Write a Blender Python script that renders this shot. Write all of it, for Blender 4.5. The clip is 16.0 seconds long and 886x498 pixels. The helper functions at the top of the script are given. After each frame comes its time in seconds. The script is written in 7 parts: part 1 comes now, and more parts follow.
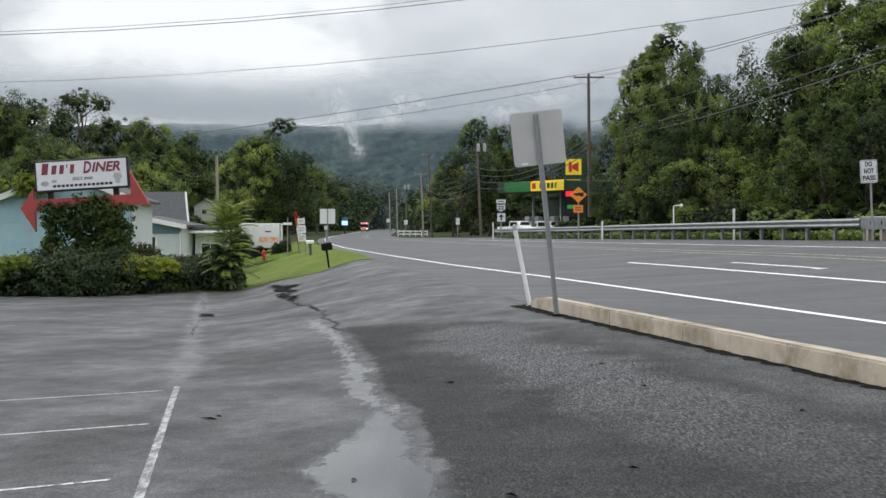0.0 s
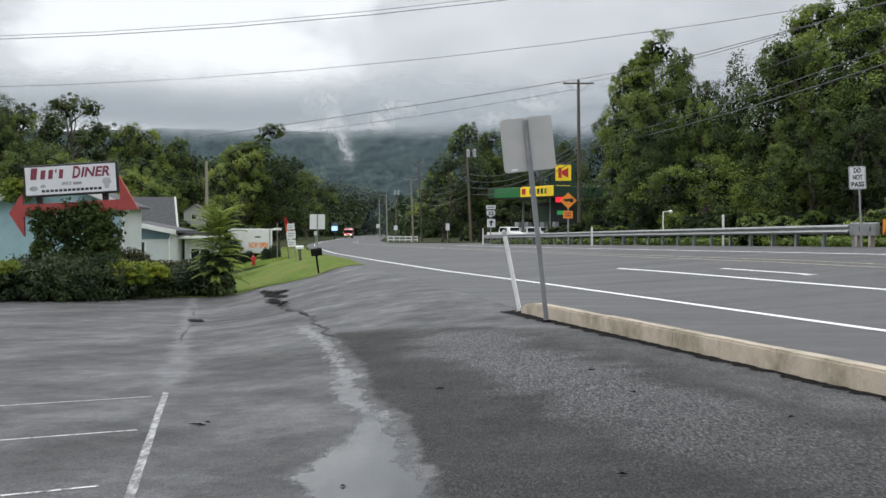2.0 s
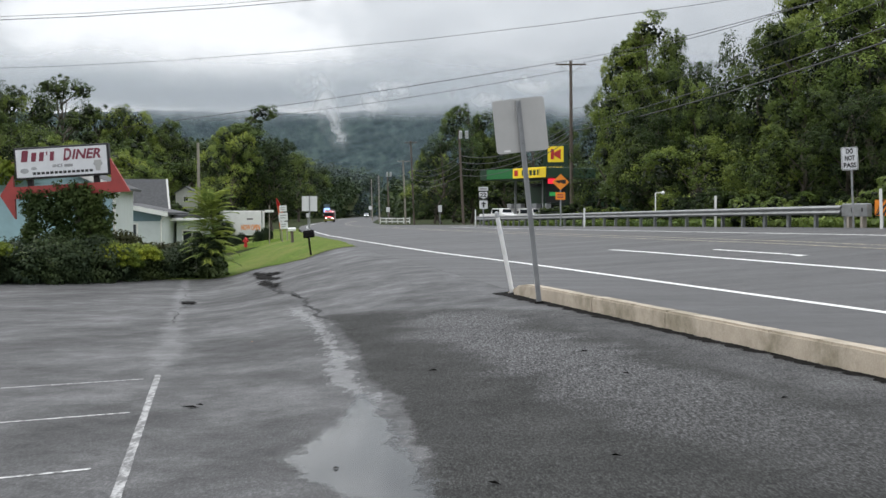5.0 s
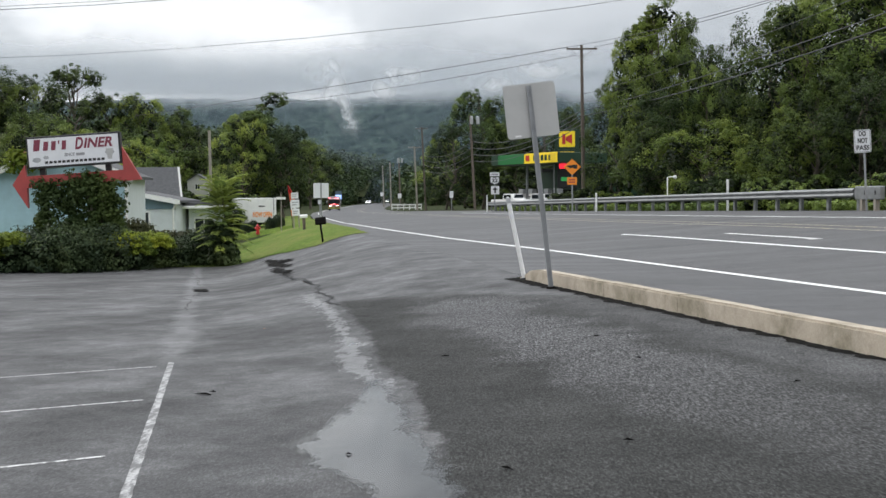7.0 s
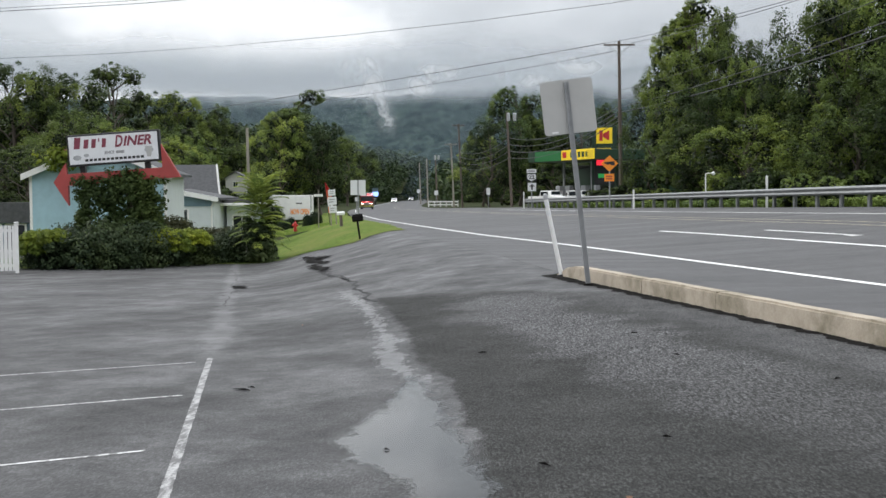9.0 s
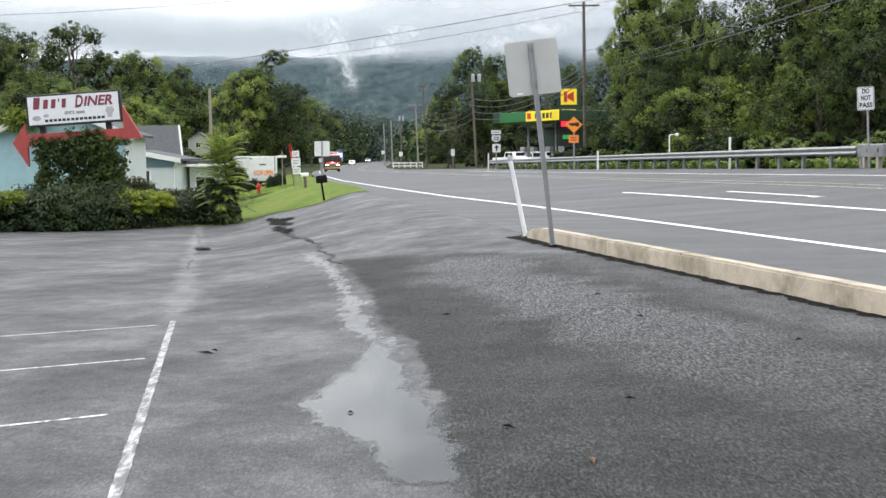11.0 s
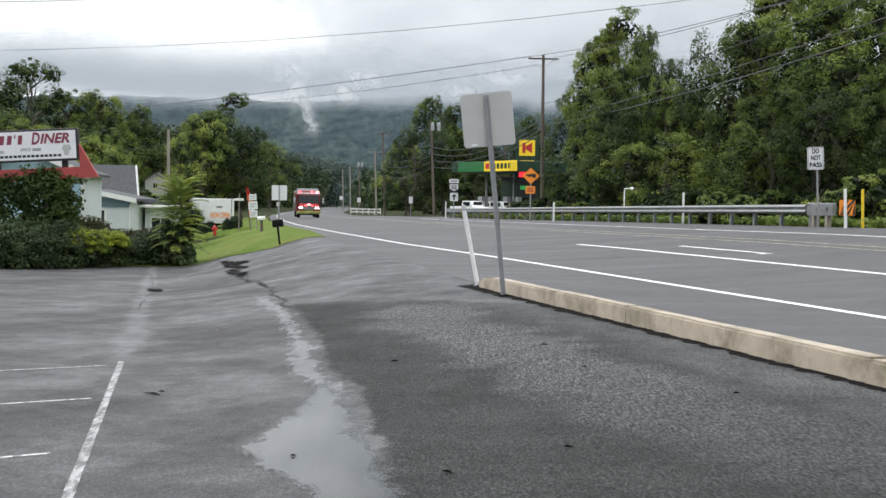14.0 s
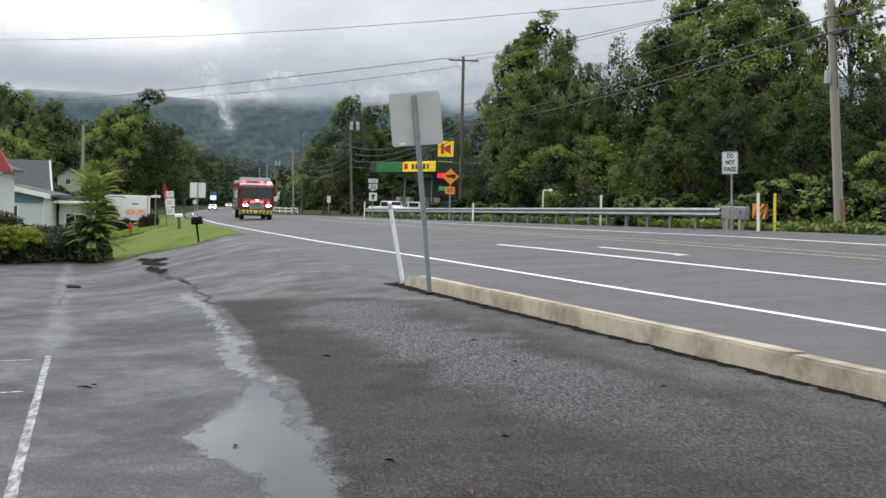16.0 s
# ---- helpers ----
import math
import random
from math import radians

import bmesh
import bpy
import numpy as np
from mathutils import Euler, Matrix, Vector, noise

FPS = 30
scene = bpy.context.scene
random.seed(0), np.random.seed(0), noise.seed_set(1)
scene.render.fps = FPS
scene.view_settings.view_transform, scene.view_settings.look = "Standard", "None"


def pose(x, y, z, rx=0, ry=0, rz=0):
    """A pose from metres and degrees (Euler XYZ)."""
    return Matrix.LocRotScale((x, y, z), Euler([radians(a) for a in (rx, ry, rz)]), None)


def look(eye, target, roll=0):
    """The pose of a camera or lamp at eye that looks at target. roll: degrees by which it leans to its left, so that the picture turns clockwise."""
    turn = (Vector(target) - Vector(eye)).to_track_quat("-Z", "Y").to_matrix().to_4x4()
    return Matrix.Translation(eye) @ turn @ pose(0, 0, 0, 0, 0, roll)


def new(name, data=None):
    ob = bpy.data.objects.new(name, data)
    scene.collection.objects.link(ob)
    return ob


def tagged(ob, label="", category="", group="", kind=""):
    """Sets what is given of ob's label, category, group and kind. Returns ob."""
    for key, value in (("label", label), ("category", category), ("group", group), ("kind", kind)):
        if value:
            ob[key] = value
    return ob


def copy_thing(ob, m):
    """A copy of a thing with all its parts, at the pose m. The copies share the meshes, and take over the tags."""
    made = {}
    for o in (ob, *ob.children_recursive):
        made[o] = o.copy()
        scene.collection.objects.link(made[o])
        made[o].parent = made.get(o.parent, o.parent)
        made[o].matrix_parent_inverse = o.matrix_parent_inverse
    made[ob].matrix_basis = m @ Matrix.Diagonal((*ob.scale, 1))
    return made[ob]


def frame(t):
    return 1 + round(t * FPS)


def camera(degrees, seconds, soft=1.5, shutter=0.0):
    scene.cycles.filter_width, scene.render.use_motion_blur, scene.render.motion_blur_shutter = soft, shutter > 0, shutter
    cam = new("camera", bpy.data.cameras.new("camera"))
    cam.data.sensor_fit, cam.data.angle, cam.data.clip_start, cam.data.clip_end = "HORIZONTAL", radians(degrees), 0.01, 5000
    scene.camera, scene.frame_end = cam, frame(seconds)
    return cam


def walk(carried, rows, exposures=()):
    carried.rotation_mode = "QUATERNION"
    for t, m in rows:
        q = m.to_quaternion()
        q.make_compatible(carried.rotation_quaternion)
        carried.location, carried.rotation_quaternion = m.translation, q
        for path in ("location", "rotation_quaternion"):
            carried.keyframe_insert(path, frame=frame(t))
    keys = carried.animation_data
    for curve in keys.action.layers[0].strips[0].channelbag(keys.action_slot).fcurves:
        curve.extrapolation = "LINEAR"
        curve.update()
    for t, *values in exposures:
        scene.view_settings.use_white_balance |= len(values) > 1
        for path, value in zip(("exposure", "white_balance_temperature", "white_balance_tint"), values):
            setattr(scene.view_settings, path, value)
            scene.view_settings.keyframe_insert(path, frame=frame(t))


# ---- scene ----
cam = camera(40.2, 16.0)
PATH = [
    (0.0, pose(0.000, 0.000, 1.300, 88.903, 0.000, 0.000)),
    (0.5, pose(0.000, 0.018, 1.294, 88.996, -0.282, -0.114)),
    (1.0, pose(-0.002, 0.009, 1.302, 88.873, -0.247, -0.557)),
    (1.5, pose(-0.004, 0.019, 1.299, 89.029, -0.190, -0.405)),
    (2.0, pose(0.001, 0.004, 1.302, 89.167, -0.082, -0.479)),
    (2.5, pose(0.001, 0.011, 1.298, 89.125, -0.414, -0.696)),
    (3.0, pose(-0.002, 0.015, 1.295, 89.059, -0.271, -0.681)),
    (3.5, pose(-0.002, 0.012, 1.297, 88.992, -0.173, -0.916)),
    (3.7, pose(0.000, -0.013, 1.301, 88.954, -0.302, -1.054)),
    (6.0, pose(-0.001, 0.068, 1.299, 87.705, 0.349, -0.604)),
    (6.5, pose(0.009, 0.027, 1.304, 87.561, 0.235, -0.348)),
    (7.0, pose(0.005, 0.038, 1.299, 87.637, 0.461, -0.290)),
    (7.5, pose(0.009, 0.034, 1.299, 88.247, 0.487, 0.293)),
    (8.0, pose(0.011, 0.039, 1.302, 88.576, 0.823, 0.250)),
    (8.5, pose(-0.008, 0.053, 1.298, 88.242, 1.060, 0.722)),
    (9.0, pose(0.001, 0.029, 1.295, 87.510, 0.545, 1.444)),
    (9.2, pose(0.004, 0.026, 1.306, 86.992, 0.351, 1.352)),
    (11.3, pose(0.004, 0.061, 1.298, 85.657, 0.326, -0.502)),
    (11.5, pose(0.009, 0.048, 1.297, 86.364, -0.029, -0.443)),
    (12.0, pose(0.011, 0.043, 1.299, 85.958, 0.390, -0.981)),
    (12.5, pose(0.017, 0.065, 1.297, 86.493, 0.665, -2.081)),
    (13.0, pose(0.026, 0.005, 1.300, 86.803, 0.422, -1.766)),
    (13.5, pose(0.067, -0.051, 1.295, 86.405, -1.034, 0.573)),
    (14.0, pose(0.064, -0.088, 1.313, 87.919, -1.035, -2.200)),
    (14.5, pose(-0.002, -0.117, 1.302, 87.786, 0.440, -6.419)),
    (15.0, pose(-0.075, -0.100, 1.273, 87.763, 0.530, -6.040)),
    (15.5, pose(-0.118, -0.098, 1.273, 88.403, -1.413, -6.607)),
    (16.0, pose(-0.096, -0.240, 1.278, 88.037, -1.710, -6.125)),
]
walk(cam, PATH, [(0, -0.14), (3.7, -0.14), (6.0, -0.07), (9.2, -0.05), (11.3, 0.50), (12.2, 0.40), (13.0, 0.17), (13.5, 0.20), (14.5, 0.05), (16.0, 0.05)])

# ---- world, sun ----
world = bpy.data.worlds.new("overcast_sky")
scene.world = world
world.use_nodes = True


def wire(tree, a, b):
    tree.links.new(a, b)


def make_world(SKY):
    nt = world.node_tree
    nt.nodes.clear()
    N = nt.nodes.new
    out, bg, bgs, mixs = N("ShaderNodeOutputWorld"), N("ShaderNodeBackground"), N("ShaderNodeBackground"), N("ShaderNodeMixShader")
    sky = N("ShaderNodeTexSky")
    sky.sky_type, sky.sun_disc = "NISHITA", False
    sky.sun_elevation, sky.sun_rotation = radians(37), radians(-60)
    bgs.inputs[1].default_value = 0.1
    wire(nt, sky.outputs[0], bgs.inputs[0])
    co = N("ShaderNodeTexCoord")
    mp = N("ShaderNodeMapping")
    mp.inputs["Scale"].default_value = (1.0, 1.0, 2.2)
    mp.inputs["Location"].default_value = (0.35, 0.0, 0.22)
    wire(nt, co.outputs["Generated"], mp.inputs[0])
    n1, n2 = N("ShaderNodeTexNoise"), N("ShaderNodeTexNoise")
    for n, sc, det, ro in ((n1, 4.6, 5.0, 0.5), (n2, 11.0, 6.0, 0.55)):
        n.inputs["Scale"].default_value, n.inputs["Detail"].default_value, n.inputs["Roughness"].default_value = sc, det, ro
        wire(nt, mp.outputs[0], n.inputs[0])
    # the thin place in the cloud, in front of the hidden sun
    dot = N("ShaderNodeVectorMath")
    dot.operation = "DOT_PRODUCT"
    nrm = N("ShaderNodeVectorMath")
    nrm.operation = "NORMALIZE"
    mp2 = N("ShaderNodeMapping")
    mp2.inputs["Scale"].default_value = (1.0, 1.0, 1.35)
    wire(nt, co.outputs["Generated"], mp2.inputs[0])
    wire(nt, mp2.outputs[0], nrm.inputs[0])
    wire(nt, nrm.outputs[0], dot.inputs[0])
    dot.inputs[1].default_value = Vector((-0.18, 1.0, 0.245)).normalized()
    add = N("ShaderNodeMath")
    add.operation = "MULTIPLY_ADD"
    wire(nt, n2.outputs[0], add.inputs[0])
    add.inputs[1].default_value = 0.034
    wire(nt, dot.outputs["Value"], add.inputs[2])
    spot = N("ShaderNodeMapRange")
    spot.interpolation_type = "SMOOTHSTEP"
    spot.inputs[1].default_value, spot.inputs[2].default_value = 1.0048, 1.0135
    spot.inputs[3].default_value, spot.inputs[4].default_value = 0.0, 1.0
    wire(nt, add.outputs[0], spot.inputs[0])
    ramp = N("ShaderNodeValToRGB")
    e = ramp.color_ramp.elements
    e[0].position, e[0].color = 0.34, (0.57, 0.59, 0.625, 1)
    e[1].position, e[1].color = 0.66, (0.93, 0.955, 0.985, 1)
    wire(nt, n1.outputs[0], ramp.inputs[0])
    mixc = N("ShaderNodeMix")
    mixc.data_type = "RGBA"
    wire(nt, spot.outputs[0], mixc.inputs[0])
    wire(nt, ramp.outputs[0], mixc.inputs[6])
    mixc.inputs[7].default_value = (1.3, 1.31, 1.33, 1)
    wire(nt, mixc.outputs[2], bg.inputs[0])
    # an overcast sky is brightest overhead
    up = N("ShaderNodeSeparateXYZ")
    wire(nt, co.outputs["Generated"], up.inputs[0])
    lift = N("ShaderNodeMapRange")
    lift.inputs[1].default_value, lift.inputs[2].default_value = 0.22, 0.85
    lift.inputs[3].default_value, lift.inputs[4].default_value = 0.50 * SKY, 1.5 * SKY
    wire(nt, up.outputs[2], lift.inputs[0])
    wire(nt, lift.outputs[0], bg.inputs[1])
    mixs.inputs[0].default_value = 0.94
    wire(nt, bgs.outputs[0], mixs.inputs[1])
    wire(nt, bg.outputs[0], mixs.inputs[2])
    wire(nt, mixs.outputs[0], out.inputs[0])


make_world(1.95)
sun = new("sun", bpy.data.lights.new("sun", "SUN"))
sun.data.energy, sun.data.angle, sun.data.color = 1.5, radians(25), (1.0, 0.97, 0.92)
sun.matrix_world = look((0, 0, 50), Vector((0, 0, 50)) - Vector((-0.70, 0.40, 0.60)))


# ---- materials ----
def material(name, build, **k):
    m = bpy.data.materials.new(name)
    m.use_nodes = True
    nt = m.node_tree
    build(nt, nt.nodes["Principled BSDF"], **k)
    return m


def noise_node(nt, scale, detail=4.0, rough=0.55, stretch=(1, 1, 1), coord="Object", turn=0.0):
    co, mp, n = nt.nodes.new("ShaderNodeTexCoord"), nt.nodes.new("ShaderNodeMapping"), nt.nodes.new("ShaderNodeTexNoise")
    mp.inputs["Scale"].default_value = stretch
    mp.inputs["Rotation"].default_value = (0, 0, turn)
    n.inputs["Scale"].default_value, n.inputs["Detail"].default_value, n.inputs["Roughness"].default_value = scale, detail, rough
    wire(nt, co.outputs[coord], mp.inputs[0])
    wire(nt, mp.outputs[0], n.inputs[0])
    return n.outputs[0]


def ramp_node(nt, fac, stops):
    r = nt.nodes.new("ShaderNodeValToRGB")
    e = r.color_ramp.elements
    while len(e) < len(stops):
        e.new(0.5)
    for el, (p, c) in zip(e, stops):
        el.position = p
        el.color = (*c, 1) if len(c) == 3 else c
    wire(nt, fac, r.inputs[0])
    return r.outputs[0]


def blend(nt, fac, a, b, mode="MIX"):
    m = nt.nodes.new("ShaderNodeMix")
    m.data_type, m.blend_type = "RGBA", mode
    for sock, v in ((m.inputs[0], fac), (m.inputs[6], a), (m.inputs[7], b)):
        if isinstance(v, (int, float)):
            sock.default_value = v
        elif isinstance(v, tuple):
            sock.default_value = (*v, 1)
        else:
            wire(nt, v, sock)
    return m.outputs[2]


def span(nt, v, a, b, lo, hi):
    m = nt.nodes.new("ShaderNodeMapRange")
    for i, q in enumerate((a, b, lo, hi)):
        m.inputs[i + 1].default_value = q
    wire(nt, v, m.inputs[0])
    return m.outputs[0]


def bump(nt, p, h, strength, dist):
    b = nt.nodes.new("ShaderNodeBump")
    b.inputs["Strength"].default_value, b.inputs["Distance"].default_value = strength, dist
    wire(nt, h, b.inputs["Height"])
    wire(nt, b.outputs[0], p.inputs["Normal"])


def grey(v):
    return (v, v * 1.0, v * 1.02)


def b_asphalt(nt, p, dark=0.035, light=0.075, rough=(0.35, 0.75), grain=140.0, streak=0.0, bumpy=0.5):
    big = noise_node(nt, 0.35, 5, 0.6)
    mid = noise_node(nt, 3.0, 5, 0.65)
    fine = noise_node(nt, grain, 2, 0.7)
    col = ramp_node(nt, big, [(0.3, grey(dark)), (0.7, grey(light))])
    col = blend(nt, 0.5, col, ramp_node(nt, mid, [(0.3, grey(dark * 0.8)), (0.7, grey(light * 1.1))]))
    col = blend(nt, 0.55, col, ramp_node(nt, fine, [(0.32, (0.25, 0.25, 0.25)), (0.5, (0.9, 0.9, 0.9)), (0.72, (1.9, 1.9, 1.95))]), "MULTIPLY")
    wet = noise_node(nt, 0.5, 5, 0.6, (0.35, 1.6, 1.0), "Object", radians(-8))
    r = span(nt, wet, 0.36, 0.64, rough[0], rough[1])
    if streak:
        col = blend(nt, streak, col, ramp_node(nt, wet, [(0.38, grey(dark * 0.75)), (0.62, grey(light * 1.45))]))
    wire(nt, col, p.inputs["Base Color"])
    wire(nt, r, p.inputs["Roughness"])
    p.inputs["Specular IOR Level"].default_value = 0.2
    bump(nt, p, fine, bumpy, 0.006)


def b_plain(nt, p, col=(0.5, 0.5, 0.5), rough=0.5, metal=0.0, var=0.18, scale=6.0, dirt=0.0, stretch=(1, 1, 1), bumpy=0.15, spec=0.5):
    p.inputs["Specular IOR Level"].default_value = spec
    n = noise_node(nt, scale, 5, 0.6, stretch)
    lo, hi = tuple(c * (1 - var) for c in col), tuple(min(1, c * (1 + var)) for c in col)
    c = ramp_node(nt, n, [(0.3, lo), (0.7, hi)])
    if dirt:
        d = noise_node(nt, scale * 0.3, 6, 0.7)
        c = blend(nt, span(nt, d, 0.5, 0.75, 0.0, dirt), c, (0.06, 0.055, 0.045))
    wire(nt, c, p.inputs["Base Color"])
    p.inputs["Metallic"].default_value = metal
    wire(nt, span(nt, n, 0.3, 0.7, max(0.03, rough - 0.08), min(1, rough + 0.08)), p.inputs["Roughness"])
    if bumpy:
        bump(nt, p, noise_node(nt, scale * 6, 4, 0.6, stretch), bumpy, 0.01)


def math_node(nt, op, a, b=None, c=None, clamp=False):
    m = nt.nodes.new("ShaderNodeMath")
    m.operation, m.use_clamp = op, clamp
    for i, v in enumerate((a, b, c)):
        if v is None:
            continue
        if isinstance(v, (int, float)):
            m.inputs[i].default_value = v
        else:
            wire(nt, v, m.inputs[i])
    return m.outputs[0]


def soft(nt, v, a, b):
    m = nt.nodes.new("ShaderNodeMapRange")
    m.interpolation_type = "SMOOTHSTEP"
    m.inputs[1].default_value, m.inputs[2].default_value = a, b
    wire(nt, v, m.inputs[0])
    return m.outputs[0]


def b_lot(nt, p):
    """Old wet asphalt with a newer coarse patch, a ravelled band, damp margins and streaks, in the road's own axes."""
    co, mp, sep = nt.nodes.new("ShaderNodeTexCoord"), nt.nodes.new("ShaderNodeMapping"), nt.nodes.new("ShaderNodeSeparateXYZ")
    mp.inputs["Rotation"].default_value = (0, 0, radians(-12.5))
    wire(nt, co.outputs["Object"], mp.inputs[0])
    wire(nt, mp.outputs[0], sep.inputs[0])
    w, s = sep.outputs[0], sep.outputs[1]

    def curve(stops, top):
        r = ramp_node(nt, math_node(nt, "DIVIDE", s, 25.0), [(a / 25.0, (v / top,) * 3) for a, v in stops])
        return math_node(nt, "MULTIPLY", r, top)

    ragged = math_node(nt, "MULTIPLY", span(nt, noise_node(nt, 2.6, 8, 0.7, (1, 0.45, 1)), 0, 1, -1, 1), 0.6)
    torn = span(nt, noise_node(nt, 9.0, 7, 0.75, (1, 0.4, 1)), 0, 1, -1, 1)
    ragged2 = math_node(nt, "MULTIPLY", span(nt, noise_node(nt, 0.8, 8, 0.68), 0, 1, -1, 1), 1.3)
    left = curve([(0, 0.9), (5, 1.15), (7.2, 1.55), (9.6, 1.9), (11.4, 1.95), (14.2, 2.25), (18, 2.55), (25, 2.7)], 6.0)
    off = math_node(nt, "SUBTRACT", w, left)
    m_left = soft(nt, math_node(nt, "ADD", off, math_node(nt, "MULTIPLY", ragged, 0.45)), -0.02, 0.10)
    lim = math_node(nt, "SUBTRACT", math_node(nt, "MULTIPLY_ADD", w, -1.42, 19.3 + 1.42 * 2.7), s)
    m_top = soft(nt, math_node(nt, "ADD", lim, ragged2), -0.3, 0.7)
    patch = math_node(nt, "MULTIPLY", m_left, m_top)
    mid = curve([(0, 4.4), (5, 4.1), (8, 3.75), (12, 3.75), (15, 3.85), (17, 4.2), (25, 4.6)], 6.0)
    away = math_node(nt, "ABSOLUTE", math_node(nt, "SUBTRACT", w, mid))
    band = soft(nt, math_node(nt, "ADD", away, ragged2), 0.95, 0.35)
    band = math_node(nt, "MULTIPLY", band, soft(nt, math_node(nt, "ADD", s, ragged2), 17.4, 16.2))
    # colours
    big, fine, chips = noise_node(nt, 0.3, 6, 0.65), noise_node(nt, 72, 3, 0.8, (1, 0.28, 1)), noise_node(nt, 48, 4, 0.8, (1, 0.28, 1))
    old = ramp_node(nt, big, [(0.3, grey(0.047)), (0.7, grey(0.082))])
    old = blend(nt, 0.5, old, ramp_node(nt, noise_node(nt, 2.6, 7, 0.72, (1, 0.5, 1)), [(0.3, grey(0.030)), (0.7, grey(0.105))]))
    streak = noise_node(nt, 0.5, 8, 0.7, (0.8, 0.7, 1.0), "Object", radians(-6))
    streak2 = noise_node(nt, 2.2, 7, 0.74, (0.7, 0.5, 1.0), "Object", radians(9))
    st = math_node(nt, "ADD", math_node(nt, "MULTIPLY", streak, 0.6), math_node(nt, "MULTIPLY", streak2, 0.4))
    old = blend(nt, 0.5, old, ramp_node(nt, st, [(0.39, grey(0.018)), (0.5, grey(0.062)), (0.61, grey(0.16))]))
    new_ = ramp_node(nt, noise_node(nt, 1.4, 6, 0.7), [(0.3, (0.0265, 0.0272, 0.0262)), (0.7, (0.050, 0.0508, 0.0490))])
    pale = ramp_node(nt, chips, [(0.42, grey(0.02)), (0.57, grey(0.15))])
    col = blend(nt, patch, old, new_)
    col = blend(nt, math_node(nt, "MULTIPLY", math_node(nt, "MULTIPLY", band, soft(nt, s, 2.0, 13.0)), patch), col, pale)
    side = soft(nt, math_node(nt, "ADD", w, math_node(nt, "MULTIPLY", ragged2, 0.5)), 4.45, 5.1)
    col = blend(nt, math_node(nt, "MULTIPLY", side, 0.65), col, ramp_node(nt, st, [(0.36, grey(0.05)), (0.64, grey(0.12))]))
    grain = ramp_node(nt, fine, [(0.34, (0.3, 0.3, 0.3)), (0.5, (0.9, 0.9, 0.9)), (0.68, (2.2, 2.2, 2.25))])
    col = blend(nt, math_node(nt, "MULTIPLY_ADD", patch, 0.35, 0.65), col, grain, "MULTIPLY")
    # damp margins along the patch's edge, their wet sheen painted in as pale colour
    edge_d = math_node(nt, "ABSOLUTE", math_node(nt, "ADD", off, 0.22))
    damp = soft(nt, math_node(nt, "ADD", edge_d, math_node(nt, "MULTIPLY_ADD", ragged, 0.45, math_node(nt, "MULTIPLY", torn, 0.38))), 0.135, 0.04)
    damp = math_node(nt, "MULTIPLY", damp, math_node(nt, "MULTIPLY", soft(nt, s, 8.5, 10.0), soft(nt, s, 24.0, 20.0)))
    base_d = math_node(nt, "ABSOLUTE", math_node(nt, "MULTIPLY_ADD", s, -0.03, math_node(nt, "ADD", w, 0.35)))
    damp2 = soft(nt, math_node(nt, "ADD", base_d, math_node(nt, "MULTIPLY_ADD", ragged2, 0.3, math_node(nt, "MULTIPLY", torn, 0.15))), 0.28, 0.04)
    damp2 = math_node(nt, "MULTIPLY", damp2, soft(nt, s, 12.0, 14.0))
    damp2 = math_node(nt, "MULTIPLY", damp2, 0.55)
    wet = math_node(nt, "MAXIMUM", damp, damp2)
    col = blend(nt, math_node(nt, "MULTIPLY", wet, 0.75), col, grey(0.155))
    wire(nt, col, p.inputs["Base Color"])
    r = span(nt, st, 0.38, 0.62, 0.68, 0.44)
    r = math_node(nt, "MULTIPLY_ADD", patch, 0.2, r)
    r = math_node(nt, "MULTIPLY_ADD", wet, -0.22, r)
    wire(nt, r, p.inputs["Roughness"])
    wire(nt, math_node(nt, "MULTIPLY_ADD", patch, -0.05, 0.15), p.inputs["Specular IOR Level"])
    hgt = math_node(nt, "MULTIPLY", math_node(nt, "ADD", fine, chips), math_node(nt, "MULTIPLY_ADD", patch, 0.75, 0.25))
    bump(nt, p, hgt, 0.8, 0.012)


def b_kerb(nt, p):
    n, m, g = noise_node(nt, 0.9, 6, 0.7), noise_node(nt, 5, 5, 0.6), noise_node(nt, 60, 3, 0.65)
    c = ramp_node(nt, m, [(0.3, (0.38, 0.325, 0.255)), (0.7, (0.46, 0.40, 0.325))])
    c = blend(nt, span(nt, n, 0.46, 0.66, 0.0, 0.85), c, (0.12, 0.108, 0.062))
    c = blend(nt, 0.3, c, ramp_node(nt, g, [(0.35, (0.55, 0.55, 0.55)), (0.7, (1.25, 1.25, 1.25))]), "MULTIPLY")
    wire(nt, c, p.inputs["Base Color"])
    p.inputs["Roughness"].default_value = 0.85
    bump(nt, p, g, 0.4, 0.006)


def b_paint(nt, p, col=(0.75, 0.75, 0.74), wear=0.24):
    n = noise_node(nt, 11, 7, 0.75, (1.4, 0.4, 1))
    g = noise_node(nt, 90, 2, 0.7, (1, 0.4, 1))
    c = blend(nt, span(nt, n, wear, wear + 0.12, 1.0, 0.0), col, (0.10, 0.10, 0.10))
    c = blend(nt, 0.35, c, ramp_node(nt, g, [(0.3, (0.55, 0.55, 0.55)), (0.7, (1.2, 1.2, 1.2))]), "MULTIPLY")
    wire(nt, c, p.inputs["Base Color"])
    p.inputs["Roughness"].default_value = 0.5


